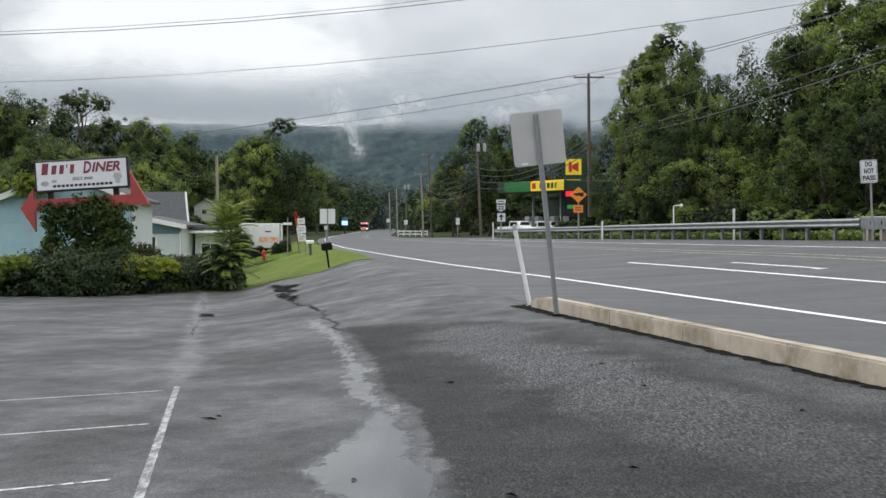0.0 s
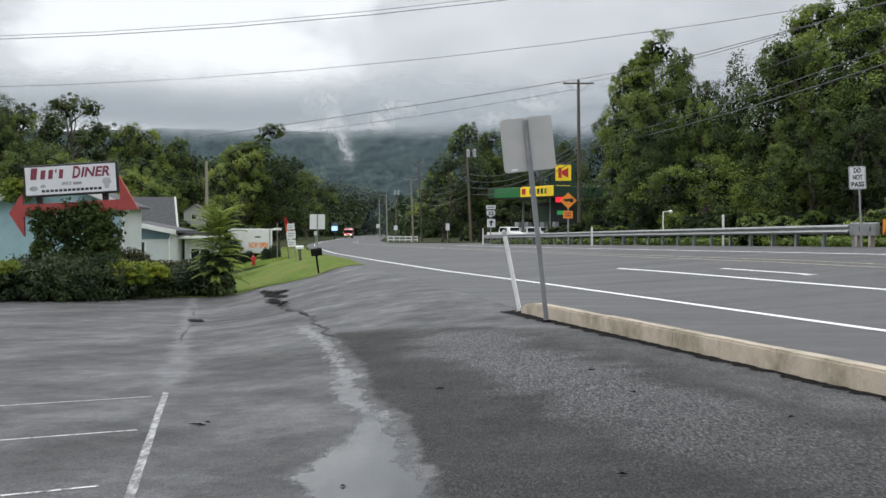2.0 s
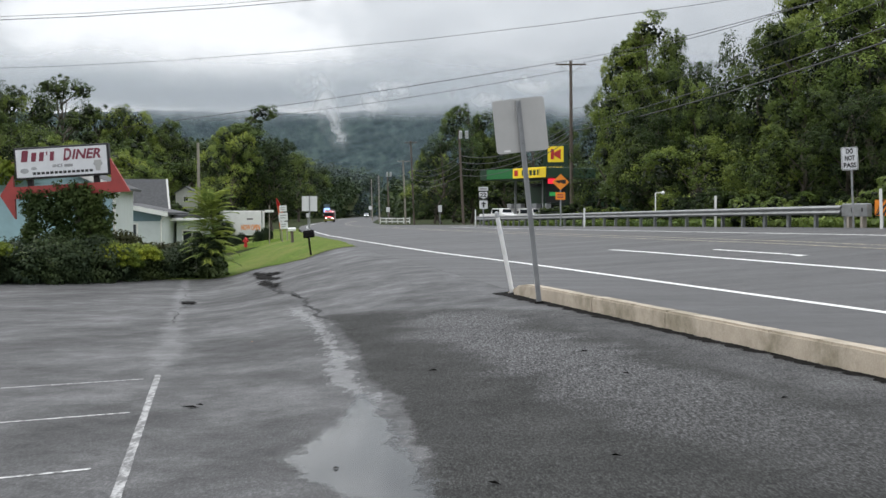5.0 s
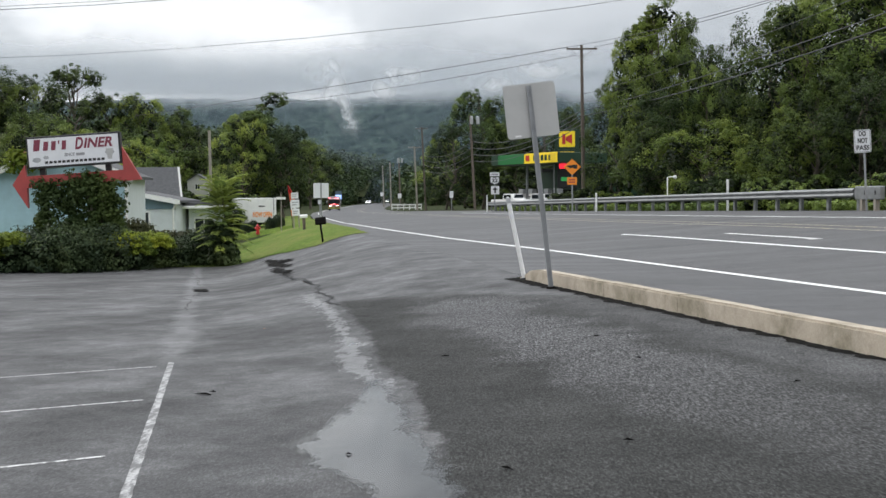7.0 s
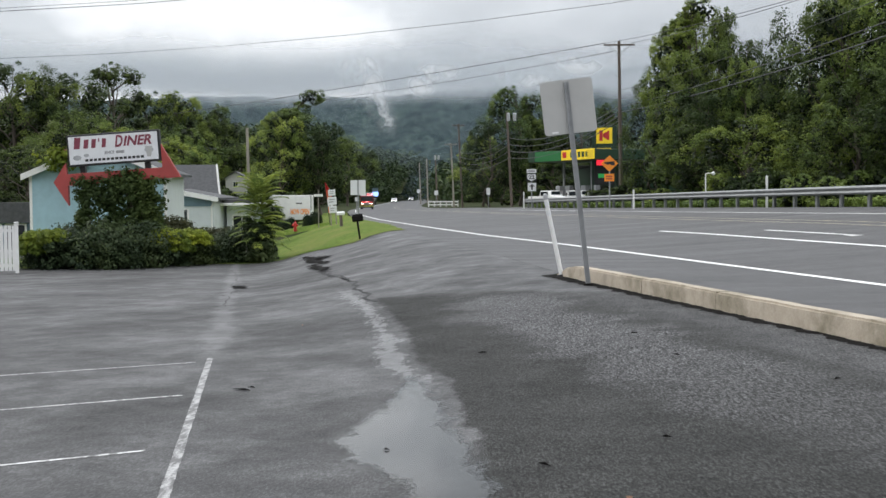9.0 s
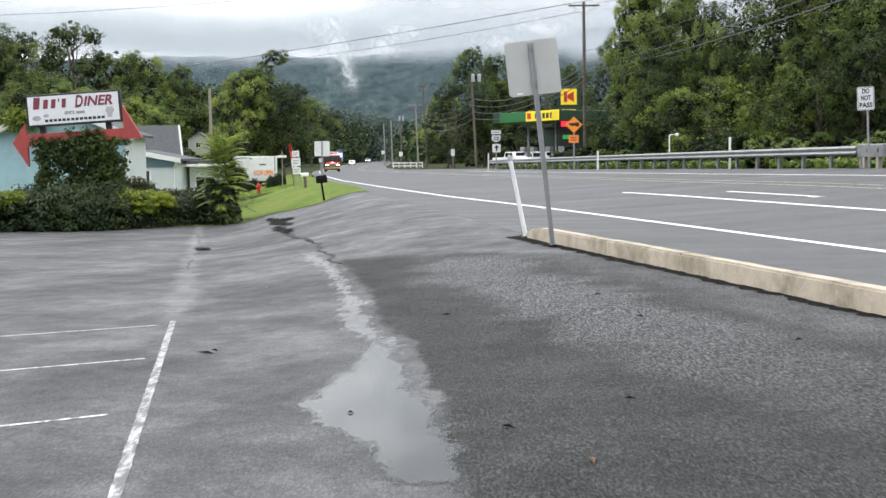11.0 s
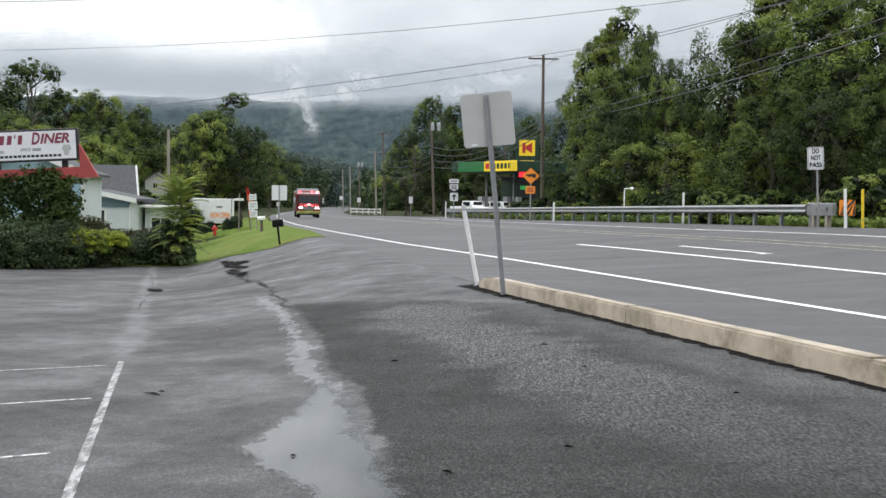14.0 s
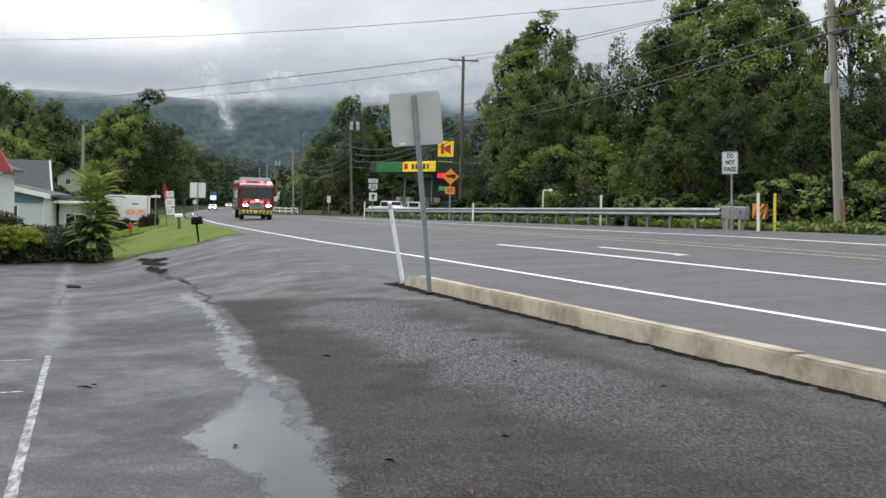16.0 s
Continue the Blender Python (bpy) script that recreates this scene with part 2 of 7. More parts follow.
def b_grass(nt, p, a=(0.055, 0.088, 0.016), b=(0.128, 0.192, 0.034), dry=(0.165, 0.165, 0.055)):
    n, m, g = noise_node(nt, 0.5, 6, 0.7, (1, 0.5, 1)), noise_node(nt, 5, 6, 0.75, (1, 0.4, 1)), noise_node(nt, 40, 3, 0.75, (1, 0.25, 1))
    c = ramp_node(nt, m, [(0.3, a), (0.7, b)])
    c = blend(nt, span(nt, n, 0.42, 0.66, 0.0, 0.75), c, dry)
    c = blend(nt, 0.6, c, ramp_node(nt, g, [(0.34, (0.4, 0.45, 0.4)), (0.66, (1.6, 1.6, 1.45))]), "MULTIPLY")
    wire(nt, c, p.inputs["Base Color"])
    p.inputs["Roughness"].default_value = 0.9
    p.inputs["Specular IOR Level"].default_value = 0.08
    bump(nt, p, g, 0.8, 0.04)


def b_leaf(nt, p, dark=(0.045, 0.066, 0.019), mid=(0.118, 0.163, 0.042), lit=(0.20, 0.25, 0.066), trans=0.25):
    geo, info = nt.nodes.new("ShaderNodeNewGeometry"), nt.nodes.new("ShaderNodeObjectInfo")
    big, huge = noise_node(nt, 0.55, 3, 0.6), noise_node(nt, 0.17, 2, 0.5)
    soft_lit, soft_dark = tuple(0.65 * a + 0.35 * b for a, b in zip(mid, lit)), tuple(0.65 * a + 0.35 * b for a, b in zip(mid, dark))
    c = ramp_node(nt, geo.outputs["Random Per Island"], [(0.0, soft_dark), (0.5, mid), (1.0, soft_lit)])
    c = blend(nt, 0.8, c, ramp_node(nt, big, [(0.32, (0.5, 0.56, 0.62)), (0.5, (0.95, 0.95, 0.92)), (0.68, (1.55, 1.42, 1.15))]), "MULTIPLY")
    c = blend(nt, 0.6, c, ramp_node(nt, huge, [(0.35, (0.62, 0.7, 0.78)), (0.65, (1.4, 1.3, 1.1))]), "MULTIPLY")
    c = blend(nt, 0.85, c, ramp_node(nt, info.outputs["Random"], [(0.0, (0.50, 0.60, 0.64)), (0.5, (0.95, 0.95, 0.94)), (1.0, (1.40, 1.34, 1.05))]), "MULTIPLY")
    wire(nt, c, p.inputs["Base Color"])
    p.inputs["Roughness"].default_value = 0.55
    p.inputs["Specular IOR Level"].default_value = 0.13
    t, mx = nt.nodes.new("ShaderNodeBsdfTranslucent"), nt.nodes.new("ShaderNodeMixShader")
    wire(nt, c, t.inputs[0])
    mx.inputs[0].default_value = trans
    wire(nt, p.outputs[0], mx.inputs[1])
    wire(nt, t.outputs[0], mx.inputs[2])
    wire(nt, mx.outputs[0], nt.nodes["Material Output"].inputs[0])


def b_glow(nt, p, col=(1, 1, 1), power=5.0):
    p.inputs["Base Color"].default_value = (*col, 1)
    p.inputs["Emission Color"].default_value = (*col, 1)
    p.inputs["Emission Strength"].default_value = power


def b_glass(nt, p, col=(0.02, 0.025, 0.03)):
    p.inputs["Base Color"].default_value = (*col, 1)
    p.inputs["Roughness"].default_value = 0.05
    p.inputs["Specular IOR Level"].default_value = 0.7


def b_water(nt, p):
    """Shallow water: thin at its margin, where the grit stands out of it."""
    n = noise_node(nt, 2.0, 3, 0.5)
    wire(nt, ramp_node(nt, n, [(0.3, (0.03, 0.032, 0.033)), (0.7, (0.05, 0.053, 0.055))]), p.inputs["Base Color"])
    p.inputs["Roughness"].default_value = 0.05
    p.inputs["IOR"].default_value = 1.33
    p.inputs["Specular IOR Level"].default_value = 0.32
    bump(nt, p, noise_node(nt, 6, 2, 0.5), 0.03, 0.01)
    at = nt.nodes.new("ShaderNodeAttribute")
    at.attribute_name = "depth"
    torn = math_node(nt, "ADD", math_node(nt, "MULTIPLY", span(nt, noise_node(nt, 5.0, 7, 0.7, (1, 0.45, 1)), 0, 1, -1, 1), 0.22), math_node(nt, "MULTIPLY", span(nt, noise_node(nt, 45.0, 3, 0.7, (1, 0.4, 1)), 0, 1, -1, 1), 0.12))
    cover = math_node(nt, "MULTIPLY", soft(nt, math_node(nt, "ADD", at.outputs["Fac"], torn), -0.04, 0.09), 0.93)
    tr, mx = nt.nodes.new("ShaderNodeBsdfTransparent"), nt.nodes.new("ShaderNodeMixShader")
    wire(nt, cover, mx.inputs[0])
    wire(nt, tr.outputs[0], mx.inputs[1])
    wire(nt, p.outputs[0], mx.inputs[2])
    wire(nt, mx.outputs[0], nt.nodes["Material Output"].inputs[0])


def b_far(nt, p):
    """Wooded slopes seen from far off: crowns as mottling, with broad darker hollows."""
    n, m, k = noise_node(nt, 0.012, 5, 0.65, (1, 0.6, 1.6)), noise_node(nt, 0.11, 5, 0.75, (1, 0.3, 1.5)), noise_node(nt, 0.035, 4, 0.65, (1, 0.3, 1.3))
    c = ramp_node(nt, m, [(0.36, (0.007, 0.016, 0.018)), (0.5, (0.019, 0.036, 0.036)), (0.66, (0.042, 0.066, 0.060))])
    c = blend(nt, 0.75, c, ramp_node(nt, n, [(0.35, (0.55, 0.65, 0.72)), (0.65, (1.45, 1.35, 1.2))]), "MULTIPLY")
    c = blend(nt, 0.5, c, ramp_node(nt, k, [(0.35, (0.6, 0.65, 0.7)), (0.65, (1.4, 1.35, 1.3))]), "MULTIPLY")
    wire(nt, c, p.inputs["Base Color"])
    p.inputs["Roughness"].default_value = 0.9
    p.inputs["Specular IOR Level"].default_value = 0.05
    bump(nt, p, m, 1.0, 5.0)


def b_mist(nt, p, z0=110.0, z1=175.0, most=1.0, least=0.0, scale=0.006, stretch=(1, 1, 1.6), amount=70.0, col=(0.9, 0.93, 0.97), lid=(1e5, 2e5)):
    """Cloud sheet, also tinted as the haze sheet: thin below z0, dense above z1, torn by noise."""
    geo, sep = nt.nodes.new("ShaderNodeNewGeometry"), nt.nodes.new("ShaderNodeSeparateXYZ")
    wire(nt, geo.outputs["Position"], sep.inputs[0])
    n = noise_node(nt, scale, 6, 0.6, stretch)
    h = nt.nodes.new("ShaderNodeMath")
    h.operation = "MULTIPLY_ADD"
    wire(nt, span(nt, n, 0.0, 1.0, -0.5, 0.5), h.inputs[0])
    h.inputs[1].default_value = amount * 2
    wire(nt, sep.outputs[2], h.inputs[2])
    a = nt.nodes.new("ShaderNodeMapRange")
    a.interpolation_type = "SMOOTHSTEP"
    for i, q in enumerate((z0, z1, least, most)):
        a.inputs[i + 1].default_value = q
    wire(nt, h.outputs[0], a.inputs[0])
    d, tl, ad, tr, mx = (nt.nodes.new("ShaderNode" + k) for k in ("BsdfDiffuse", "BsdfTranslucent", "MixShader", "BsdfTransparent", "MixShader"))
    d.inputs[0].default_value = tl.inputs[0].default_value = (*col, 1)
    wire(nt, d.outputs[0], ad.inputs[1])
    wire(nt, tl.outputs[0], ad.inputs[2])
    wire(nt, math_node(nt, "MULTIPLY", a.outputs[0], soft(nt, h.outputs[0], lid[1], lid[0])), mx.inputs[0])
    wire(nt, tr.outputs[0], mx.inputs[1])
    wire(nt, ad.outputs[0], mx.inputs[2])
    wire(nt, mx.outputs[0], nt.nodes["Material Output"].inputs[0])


def b_wisp(nt, p, dense=0.85):
    """A torn puff that thins out towards its rim."""
    co, gr, geo = nt.nodes.new("ShaderNodeTexCoord"), nt.nodes.new("ShaderNodeTexGradient"), nt.nodes.new("ShaderNodeNewGeometry")
    gr.gradient_type = "QUADRATIC_SPHERE"
    wire(nt, co.outputs["Object"], gr.inputs[0])
    n = nt.nodes.new("ShaderNodeTexNoise")
    n.inputs["Scale"].default_value, n.inputs["Detail"].default_value, n.inputs["Roughness"].default_value = 0.075, 7, 0.62
    n.inputs["Distortion"].default_value = 0.5
    wire(nt, geo.outputs["Position"], n.inputs[0])
    a = math_node(nt, "MULTIPLY", soft(nt, gr.outputs[0], 0.0, 0.75), soft(nt, n.outputs[0], 0.33, 0.62))
    a = math_node(nt, "MULTIPLY", a, dense)
    d, tl, ad, tr, mx = (nt.nodes.new("ShaderNode" + k) for k in ("BsdfDiffuse", "BsdfTranslucent", "MixShader", "BsdfTransparent", "MixShader"))
    d.inputs[0].default_value = tl.inputs[0].default_value = (0.93, 0.95, 0.98, 1)
    wire(nt, d.outputs[0], ad.inputs[1])
    wire(nt, tl.outputs[0], ad.inputs[2])
    wire(nt, a, mx.inputs[0])
    wire(nt, tr.outputs[0], mx.inputs[1])
    wire(nt, ad.outputs[0], mx.inputs[2])
    wire(nt, mx.outputs[0], nt.nodes["Material Output"].inputs[0])


M = dict(
    lot=material("lot_asphalt", b_lot),
    road=material("road_asphalt", b_asphalt, dark=0.066, light=0.098, rough=(0.5, 0.62), grain=70, bumpy=0.4),
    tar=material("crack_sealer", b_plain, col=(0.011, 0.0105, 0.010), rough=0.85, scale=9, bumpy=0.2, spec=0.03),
    kerb=material("kerb_concrete", b_kerb),
    white_line=material("white_road_paint", b_paint),
    worn_line=material("worn_white_paint", b_paint, col=(0.42, 0.42, 0.42), wear=0.47),
    stall_line=material("thin_stall_paint", b_paint, col=(0.60, 0.60, 0.60), wear=0.40),
    wet_tar=material("weathered_crack", b_plain, col=(0.026, 0.026, 0.027), rough=0.6, scale=9, bumpy=0.2, spec=0.1),
    yellow_line=material("yellow_road_paint", b_paint, col=(0.55, 0.47, 0.31), wear=0.45),
    grass=material("lawn_grass", b_grass),
    rough_grass=material("rough_grass", b_grass, a=(0.03, 0.05, 0.012), b=(0.09, 0.12, 0.03), dry=(0.13, 0.11, 0.05)),
    soil=material("forest_floor", b_grass, a=(0.012, 0.02, 0.006), b=(0.035, 0.05, 0.015), dry=(0.04, 0.035, 0.02)),
    leaf=material("broad_leaves", b_leaf),
    leaf_light=material("light_leaves", b_leaf, dark=(0.055, 0.085, 0.022), mid=(0.23, 0.29, 0.070), lit=(0.34, 0.40, 0.105)),
    leaf_dark=material("dark_leaves", b_leaf, dark=(0.020, 0.034, 0.013), mid=(0.050, 0.077, 0.024), lit=(0.11, 0.15, 0.042), trans=0.22),
    leaf_gold=material("golden_leaves", b_leaf, dark=(0.07, 0.09, 0.012), mid=(0.165, 0.215, 0.032), lit=(0.28, 0.32, 0.06)),
    leaf_red=material("reddish_leaves", b_leaf, dark=(0.03, 0.03, 0.014), mid=(0.060, 0.066, 0.028), lit=(0.13, 0.12, 0.045)),
    needle=material("juniper_needles", b_leaf, dark=(0.014, 0.024, 0.012), mid=(0.036, 0.056, 0.028), lit=(0.075, 0.10, 0.05), trans=0.15),
    leaf_creeper=material("creeper_leaves", b_leaf, dark=(0.03, 0.048, 0.018), mid=(0.080, 0.115, 0.036), lit=(0.16, 0.20, 0.06)),
    leaf_far=material("far_leaves", b_leaf, dark=(0.016, 0.030, 0.012), mid=(0.042, 0.068, 0.026), lit=(0.08, 0.11, 0.040), trans=0.1),
    # near-black leaf colour that paints the shade inside the crowns
    leaf_core=material("shade_painted_inner_leaves", b_leaf, dark=(0.006, 0.011, 0.005), mid=(0.013, 0.022, 0.008), lit=(0.028, 0.04, 0.014), trans=0.1),
    bark=material("bark", b_plain, col=(0.09, 0.075, 0.06), rough=0.9, scale=5, stretch=(3, 3, 0.6), bumpy=0.8),
    pole=material("weathered_pole_wood", b_plain, col=(0.27, 0.245, 0.21), rough=0.85, scale=4, stretch=(6, 6, 0.4), bumpy=0.5),
    pole_dark=material("dark_pole_wood", b_plain, col=(0.12, 0.095, 0.078), rough=0.85, scale=4, stretch=(6, 6, 0.4), bumpy=0.5),
    rust=material("rust_stain", b_plain, col=(0.24, 0.12, 0.07), rough=0.85, scale=5),
    steel=material("galvanised_steel", b_plain, col=(0.24, 0.25, 0.255), rough=0.5, metal=0.6, scale=5, dirt=0.35),
    alu=material("sign_back_aluminium", b_plain, col=(0.46, 0.46, 0.45), rough=0.55, metal=0.35, var=0.08, scale=2.2, dirt=0.2),
    post=material("grey_steel_post", b_plain, col=(0.30, 0.31, 0.32), rough=0.5, metal=0.5, scale=6, dirt=0.3),
    white=material("white_paint", b_plain, col=(0.78, 0.78, 0.77), rough=0.45, var=0.06, scale=4, dirt=0.12),
    sheet=material("white_sign_sheet", b_plain, col=(0.72, 0.73, 0.75), rough=0.4, var=0.05, scale=3),
    black=material("black_paint", b_plain, col=(0.018, 0.018, 0.02), rough=0.45, var=0.2, scale=5),
    maroon=material("maroon_letters", b_plain, col=(0.20, 0.035, 0.06), rough=0.5, var=0.15, scale=5),
    greyprint=material("grey_print", b_plain, col=(0.30, 0.30, 0.31), rough=0.5, scale=8),
    arrow=material("faded_red_paint", b_plain, col=(0.36, 0.055, 0.05), rough=0.55, var=0.12, scale=2.5, dirt=0.15),
    orange=material("orange_sheet", b_plain, col=(0.85, 0.27, 0.02), rough=0.45, var=0.06, scale=4),
    faded_orange=material("faded_orange_cloth", b_plain, col=(0.62, 0.16, 0.07), rough=0.7, var=0.1, scale=4),
    yellow=material("yellow_sheet", b_plain, col=(0.80, 0.58, 0.03), rough=0.45, var=0.06, scale=4),
    lime=material("pale_lime_sheet", b_plain, col=(0.55, 0.55, 0.12), rough=0.45, var=0.06, scale=4),
    red=material("red_paint", b_plain, col=(0.50, 0.03, 0.03), rough=0.35, var=0.1, scale=4),
    truck_red=material("fire_engine_red", b_plain, col=(0.145, 0.012, 0.016), rough=0.3, var=0.08, scale=3),
    green=material("green_fascia", b_plain, col=(0.02, 0.16, 0.045), rough=0.4, var=0.1, scale=2),
    dkgreen=material("dark_green_panel", b_plain, col=(0.012, 0.04, 0.02), rough=0.4, scale=2),
    blue=material("blue_clapboard", b_plain, col=(0.33, 0.50, 0.57), rough=0.6, var=0.08, scale=2.5, dirt=0.1),
    slate_blue=material("slate_blue_boards", b_plain, col=(0.13, 0.20, 0.25), rough=0.6, var=0.1, scale=2.5),
    boards=material("white_clapboard", b_plain, col=(0.62, 0.66, 0.68), rough=0.6, var=0.06, scale=2.5, dirt=0.15),
    shingle=material("grey_shingles", b_plain, col=(0.068, 0.070, 0.074), rough=0.85, var=0.3, scale=7, bumpy=0.6),
    brick=material("red_brick", b_plain, col=(0.26, 0.11, 0.08), rough=0.85, var=0.3, scale=8, bumpy=0.5),
    rubber=material("tyre_rubber", b_plain, col=(0.015, 0.015, 0.016), rough=0.8, scale=8),
    chrome=material("bright_metal", b_plain, col=(0.6, 0.61, 0.62), rough=0.25, metal=0.9, var=0.08, scale=4),
    glass=material("dark_glass", b_glass),
    water=material("puddle_water", b_water),
    cable=material("cable_black", b_plain, col=(0.06, 0.06, 0.064), rough=0.6, scale=5, bumpy=0),
    grey_plastic=material("grey_plastic", b_plain, col=(0.36, 0.37, 0.38), rough=0.5, scale=4),
    white_glow=material("headlight_glow", b_glow, col=(1.0, 0.97, 0.9), power=9.0),
    red_glow=material("red_light_glow", b_glow, col=(1.0, 0.05, 0.06), power=7.0),
    pink_glow=material("strobe_glow", b_glow, col=(1.0, 0.35, 0.38), power=6.0),
    led_blue=material("led_panel_blue", b_glow, col=(0.35, 0.55, 1.0), power=1.6),
    led_red=material("led_red", b_glow, col=(1.0, 0.03, 0.06), power=1.2),
    led_green=material("led_green", b_glow, col=(0.05, 0.5, 0.12), power=0.25),
    yellow_lit=material("lit_yellow_panel", b_glow, col=(0.85, 0.62, 0.02), power=0.12),
    far=material("far_wooded_slope", b_far),
    mist=material("cloud_base", b_mist, z0=46.5, z1=59.5, most=1.0, amount=14.0, scale=0.014, stretch=(1, 1, 1.3), lid=(62.0, 90.0), col=(0.62, 0.65, 0.69)),
    haze=material("painted_valley_haze", b_mist, z0=-20.0, z1=90.0, most=0.20, least=0.05, amount=25.0, scale=0.006, col=(0.55, 0.68, 0.82)),
    wisp=material("mist_wisp", b_wisp),
)


# ---- the lie of the land ----
C0, S0 = math.cos(math.radians(12.5)), math.sin(math.radians(12.5))
E_S = (-60, 40, 56, 79, 101, 151, 214, 270, 313, 418, 512, 700, 1000)
E_W = (9.2, 9.2, 9.8, 11.0, 12.9, 18.4, 26.0, 34.4, 42.6, 63.5, 86.0, 140.0, 250.0)
Z_S = (-60, 30, 60, 100, 126, 150, 200, 240, 300, 416, 520, 700, 1000)
Z_Z = (0, 0, -0.1, -0.25, -0.4, -0.6, -0.95, -1.1, -1.1, -0.64, -0.3, 0.2, 1.0)
def to_xy(s, w):
    return -s * S0 + w * C0, s * C0 + w * S0
def to_sw(x, y):
    return -x * S0 + y * C0, x * C0 + y * S0
def edge(s):
    return float(np.interp(s, E_S, E_W))
def smooth(t):
    t = min(1.0, max(0.0, t))
    return t * t * (3 - 2 * t)
def height(s, w):
    e, zb = edge(s), float(np.interp(s, Z_S, Z_Z))
    if w >= e:
        d = w - e
        z = zb + float(np.interp(s, (0, 30, 75, 120, 200), (0.066, 0.066, 0.047, 0.03, 0.02))) * min(d, 13.0)
        return z + 0.01 * max(0.0, d - 13.0) + 0.2 * max(0.0, min(d - 45.0, 260.0)) * smooth((d - 45.0) / 30)
    w0 = float(np.interp(s, (-60, 20, 45, 80, 150, 1000), (5.8, 5.8, 7.5, e - 1.5, e - 1.5, e - 1.5)))
    zl = float(np.interp(s, (-60, 0, 47, 75, 110, 200, 300, 1000), (0.6, 0, -1.41, -1.4, -0.8, zb, zb, zb)))
    b = smooth((w0 - w) / (5.8 if s < 75 else 9.0))
    z = zb + (zl - zb) * b
    hill = max(0.0, (s - 75) * 0.5 + (-w - 10) * 0.55) if s > 60 else max(0.0, -w - 34)
    hill = min(hill, 200.0)
    return z + 0.1 * hill * smooth((e - 22 - w) / 25)


# ---- building helpers ----
def link(name, bm_or_mesh, mat, parent=None, label="", smooth_faces=False):
    if isinstance(bm_or_mesh, bmesh.types.BMesh):
        me = bpy.data.meshes.new(name)
        bmesh.ops.recalc_face_normals(bm_or_mesh, faces=bm_or_mesh.faces[:])
        bm_or_mesh.to_mesh(me)
        bm_or_mesh.free()
    else:
        me = bm_or_mesh
    if smooth_faces:
        me.polygons.foreach_set("use_smooth", [True] * len(me.polygons))
    me.materials.append(M[mat])
    ob = new(name, me)
    ob.parent = parent
    return tagged(ob, label) if label else ob


def part(name, bm, mat, parent, label="", smooth_faces=False):
    return link(name, bm, mat, parent, label, smooth_faces)


def thing(name, label, category, m=None, group="", kind=""):
    ob = new(name)
    ob.empty_display_size = 0.2
    if m is not None:
        ob.matrix_world = m
    return tagged(ob, label, category, group, kind)


def box(bm, x0, x1, y0, y1, z0, z1, bevel=0.0, m=None):
    r = bmesh.ops.create_cube(bm, size=1.0)
    vs = r["verts"]
    for v in vs:
        v.co = Vector(((x0 + x1) / 2 + v.co.x * (x1 - x0), (y0 + y1) / 2 + v.co.y * (y1 - y0), (z0 + z1) / 2 + v.co.z * (z1 - z0)))
    if bevel:
        es = list({e for v in vs for e in v.link_edges})
        r = bmesh.ops.bevel(bm, geom=es, offset=bevel, segments=2, affect="EDGES", profile=0.5)
        vs = r["verts"]
    if m is not None:
        bmesh.ops.transform(bm, matrix=m, verts=vs)
    return bm


def cyl(bm, a, b, r0, r1=None, n=12):
    a, b = Vector(a), Vector(b)
    d = b - a
    m = Matrix.Translation((a + b) / 2) @ d.to_track_quat("Z", "Y").to_matrix().to_4x4()
    bmesh.ops.create_cone(bm, cap_ends=True, segments=n, radius1=r0, radius2=r0 if r1 is None else r1, depth=d.length, matrix=m)
    return bm


def ball(bm, c, r, n=10):
    bmesh.ops.create_uvsphere(bm, u_segments=n, v_segments=n // 2 + 1, radius=r, matrix=Matrix.Translation(c))
    return bm


def B():
    return bmesh.new()


def prism(bm, outline, y0, y1):
    """An outline in x and z, given depth in y."""
    lo = [bm.verts.new((x, y0, z)) for x, z in outline]
    hi = [bm.verts.new((x, y1, z)) for x, z in outline]
    bm.faces.new(lo)
    bm.faces.new(list(reversed(hi)))
    for i in range(len(lo)):
        j = (i + 1) % len(lo)
        bm.faces.new((lo[i], hi[i], hi[j], lo[j]))
    return bm


def rounded(w, h, r, n=4):
    pts = []
    for cx, cz, a0 in ((w / 2 - r, h / 2 - r, 0), (-w / 2 + r, h / 2 - r, 90), (-w / 2 + r, -h / 2 + r, 180), (w / 2 - r, -h / 2 + r, 270)):
        for i in range(n + 1):
            a = radians(a0 + 90 * i / n)
            pts.append((cx + r * math.cos(a), cz + r * math.sin(a)))
    return pts


def lettering(name, text, mat, parent, size, x, y, z, width=None, slant=0.0, tilt=0.0, label=""):
    """Flat raised letters in the xz plane, read from -y."""
    cu = bpy.data.curves.new(name, "FONT")
    cu.body, cu.size, cu.align_x, cu.align_y, cu.extrude, cu.resolution_u, cu.shear = text, size, "CENTER", "CENTER", 0.006, 3, slant
    cu.offset = size * 0.03
    tmp = bpy.data.objects.new("tmp", cu)
    me = bpy.data.meshes.new_from_object(tmp)
    bpy.data.objects.remove(tmp)
    k = 1.0
    if width:
        xs = [v.co.x for v in me.vertices]
        k = width / max(0.01, max(xs) - min(xs))
    me.transform(Matrix.Translation((x, y, z)) @ Matrix.Rotation(radians(tilt), 4, "Y") @ Matrix.Rotation(radians(90), 4, "X") @ Matrix.Diagonal((k, 1, 1, 1)))
    return link(name, me, mat, parent, label)


def at_sw(s, w, dz=0.0, turn=0.0):
    x, y = to_xy(s, w)
    return pose(x, y, height(s, w) + dz, 0, 0, turn)


ROAD_TURN = 12.5


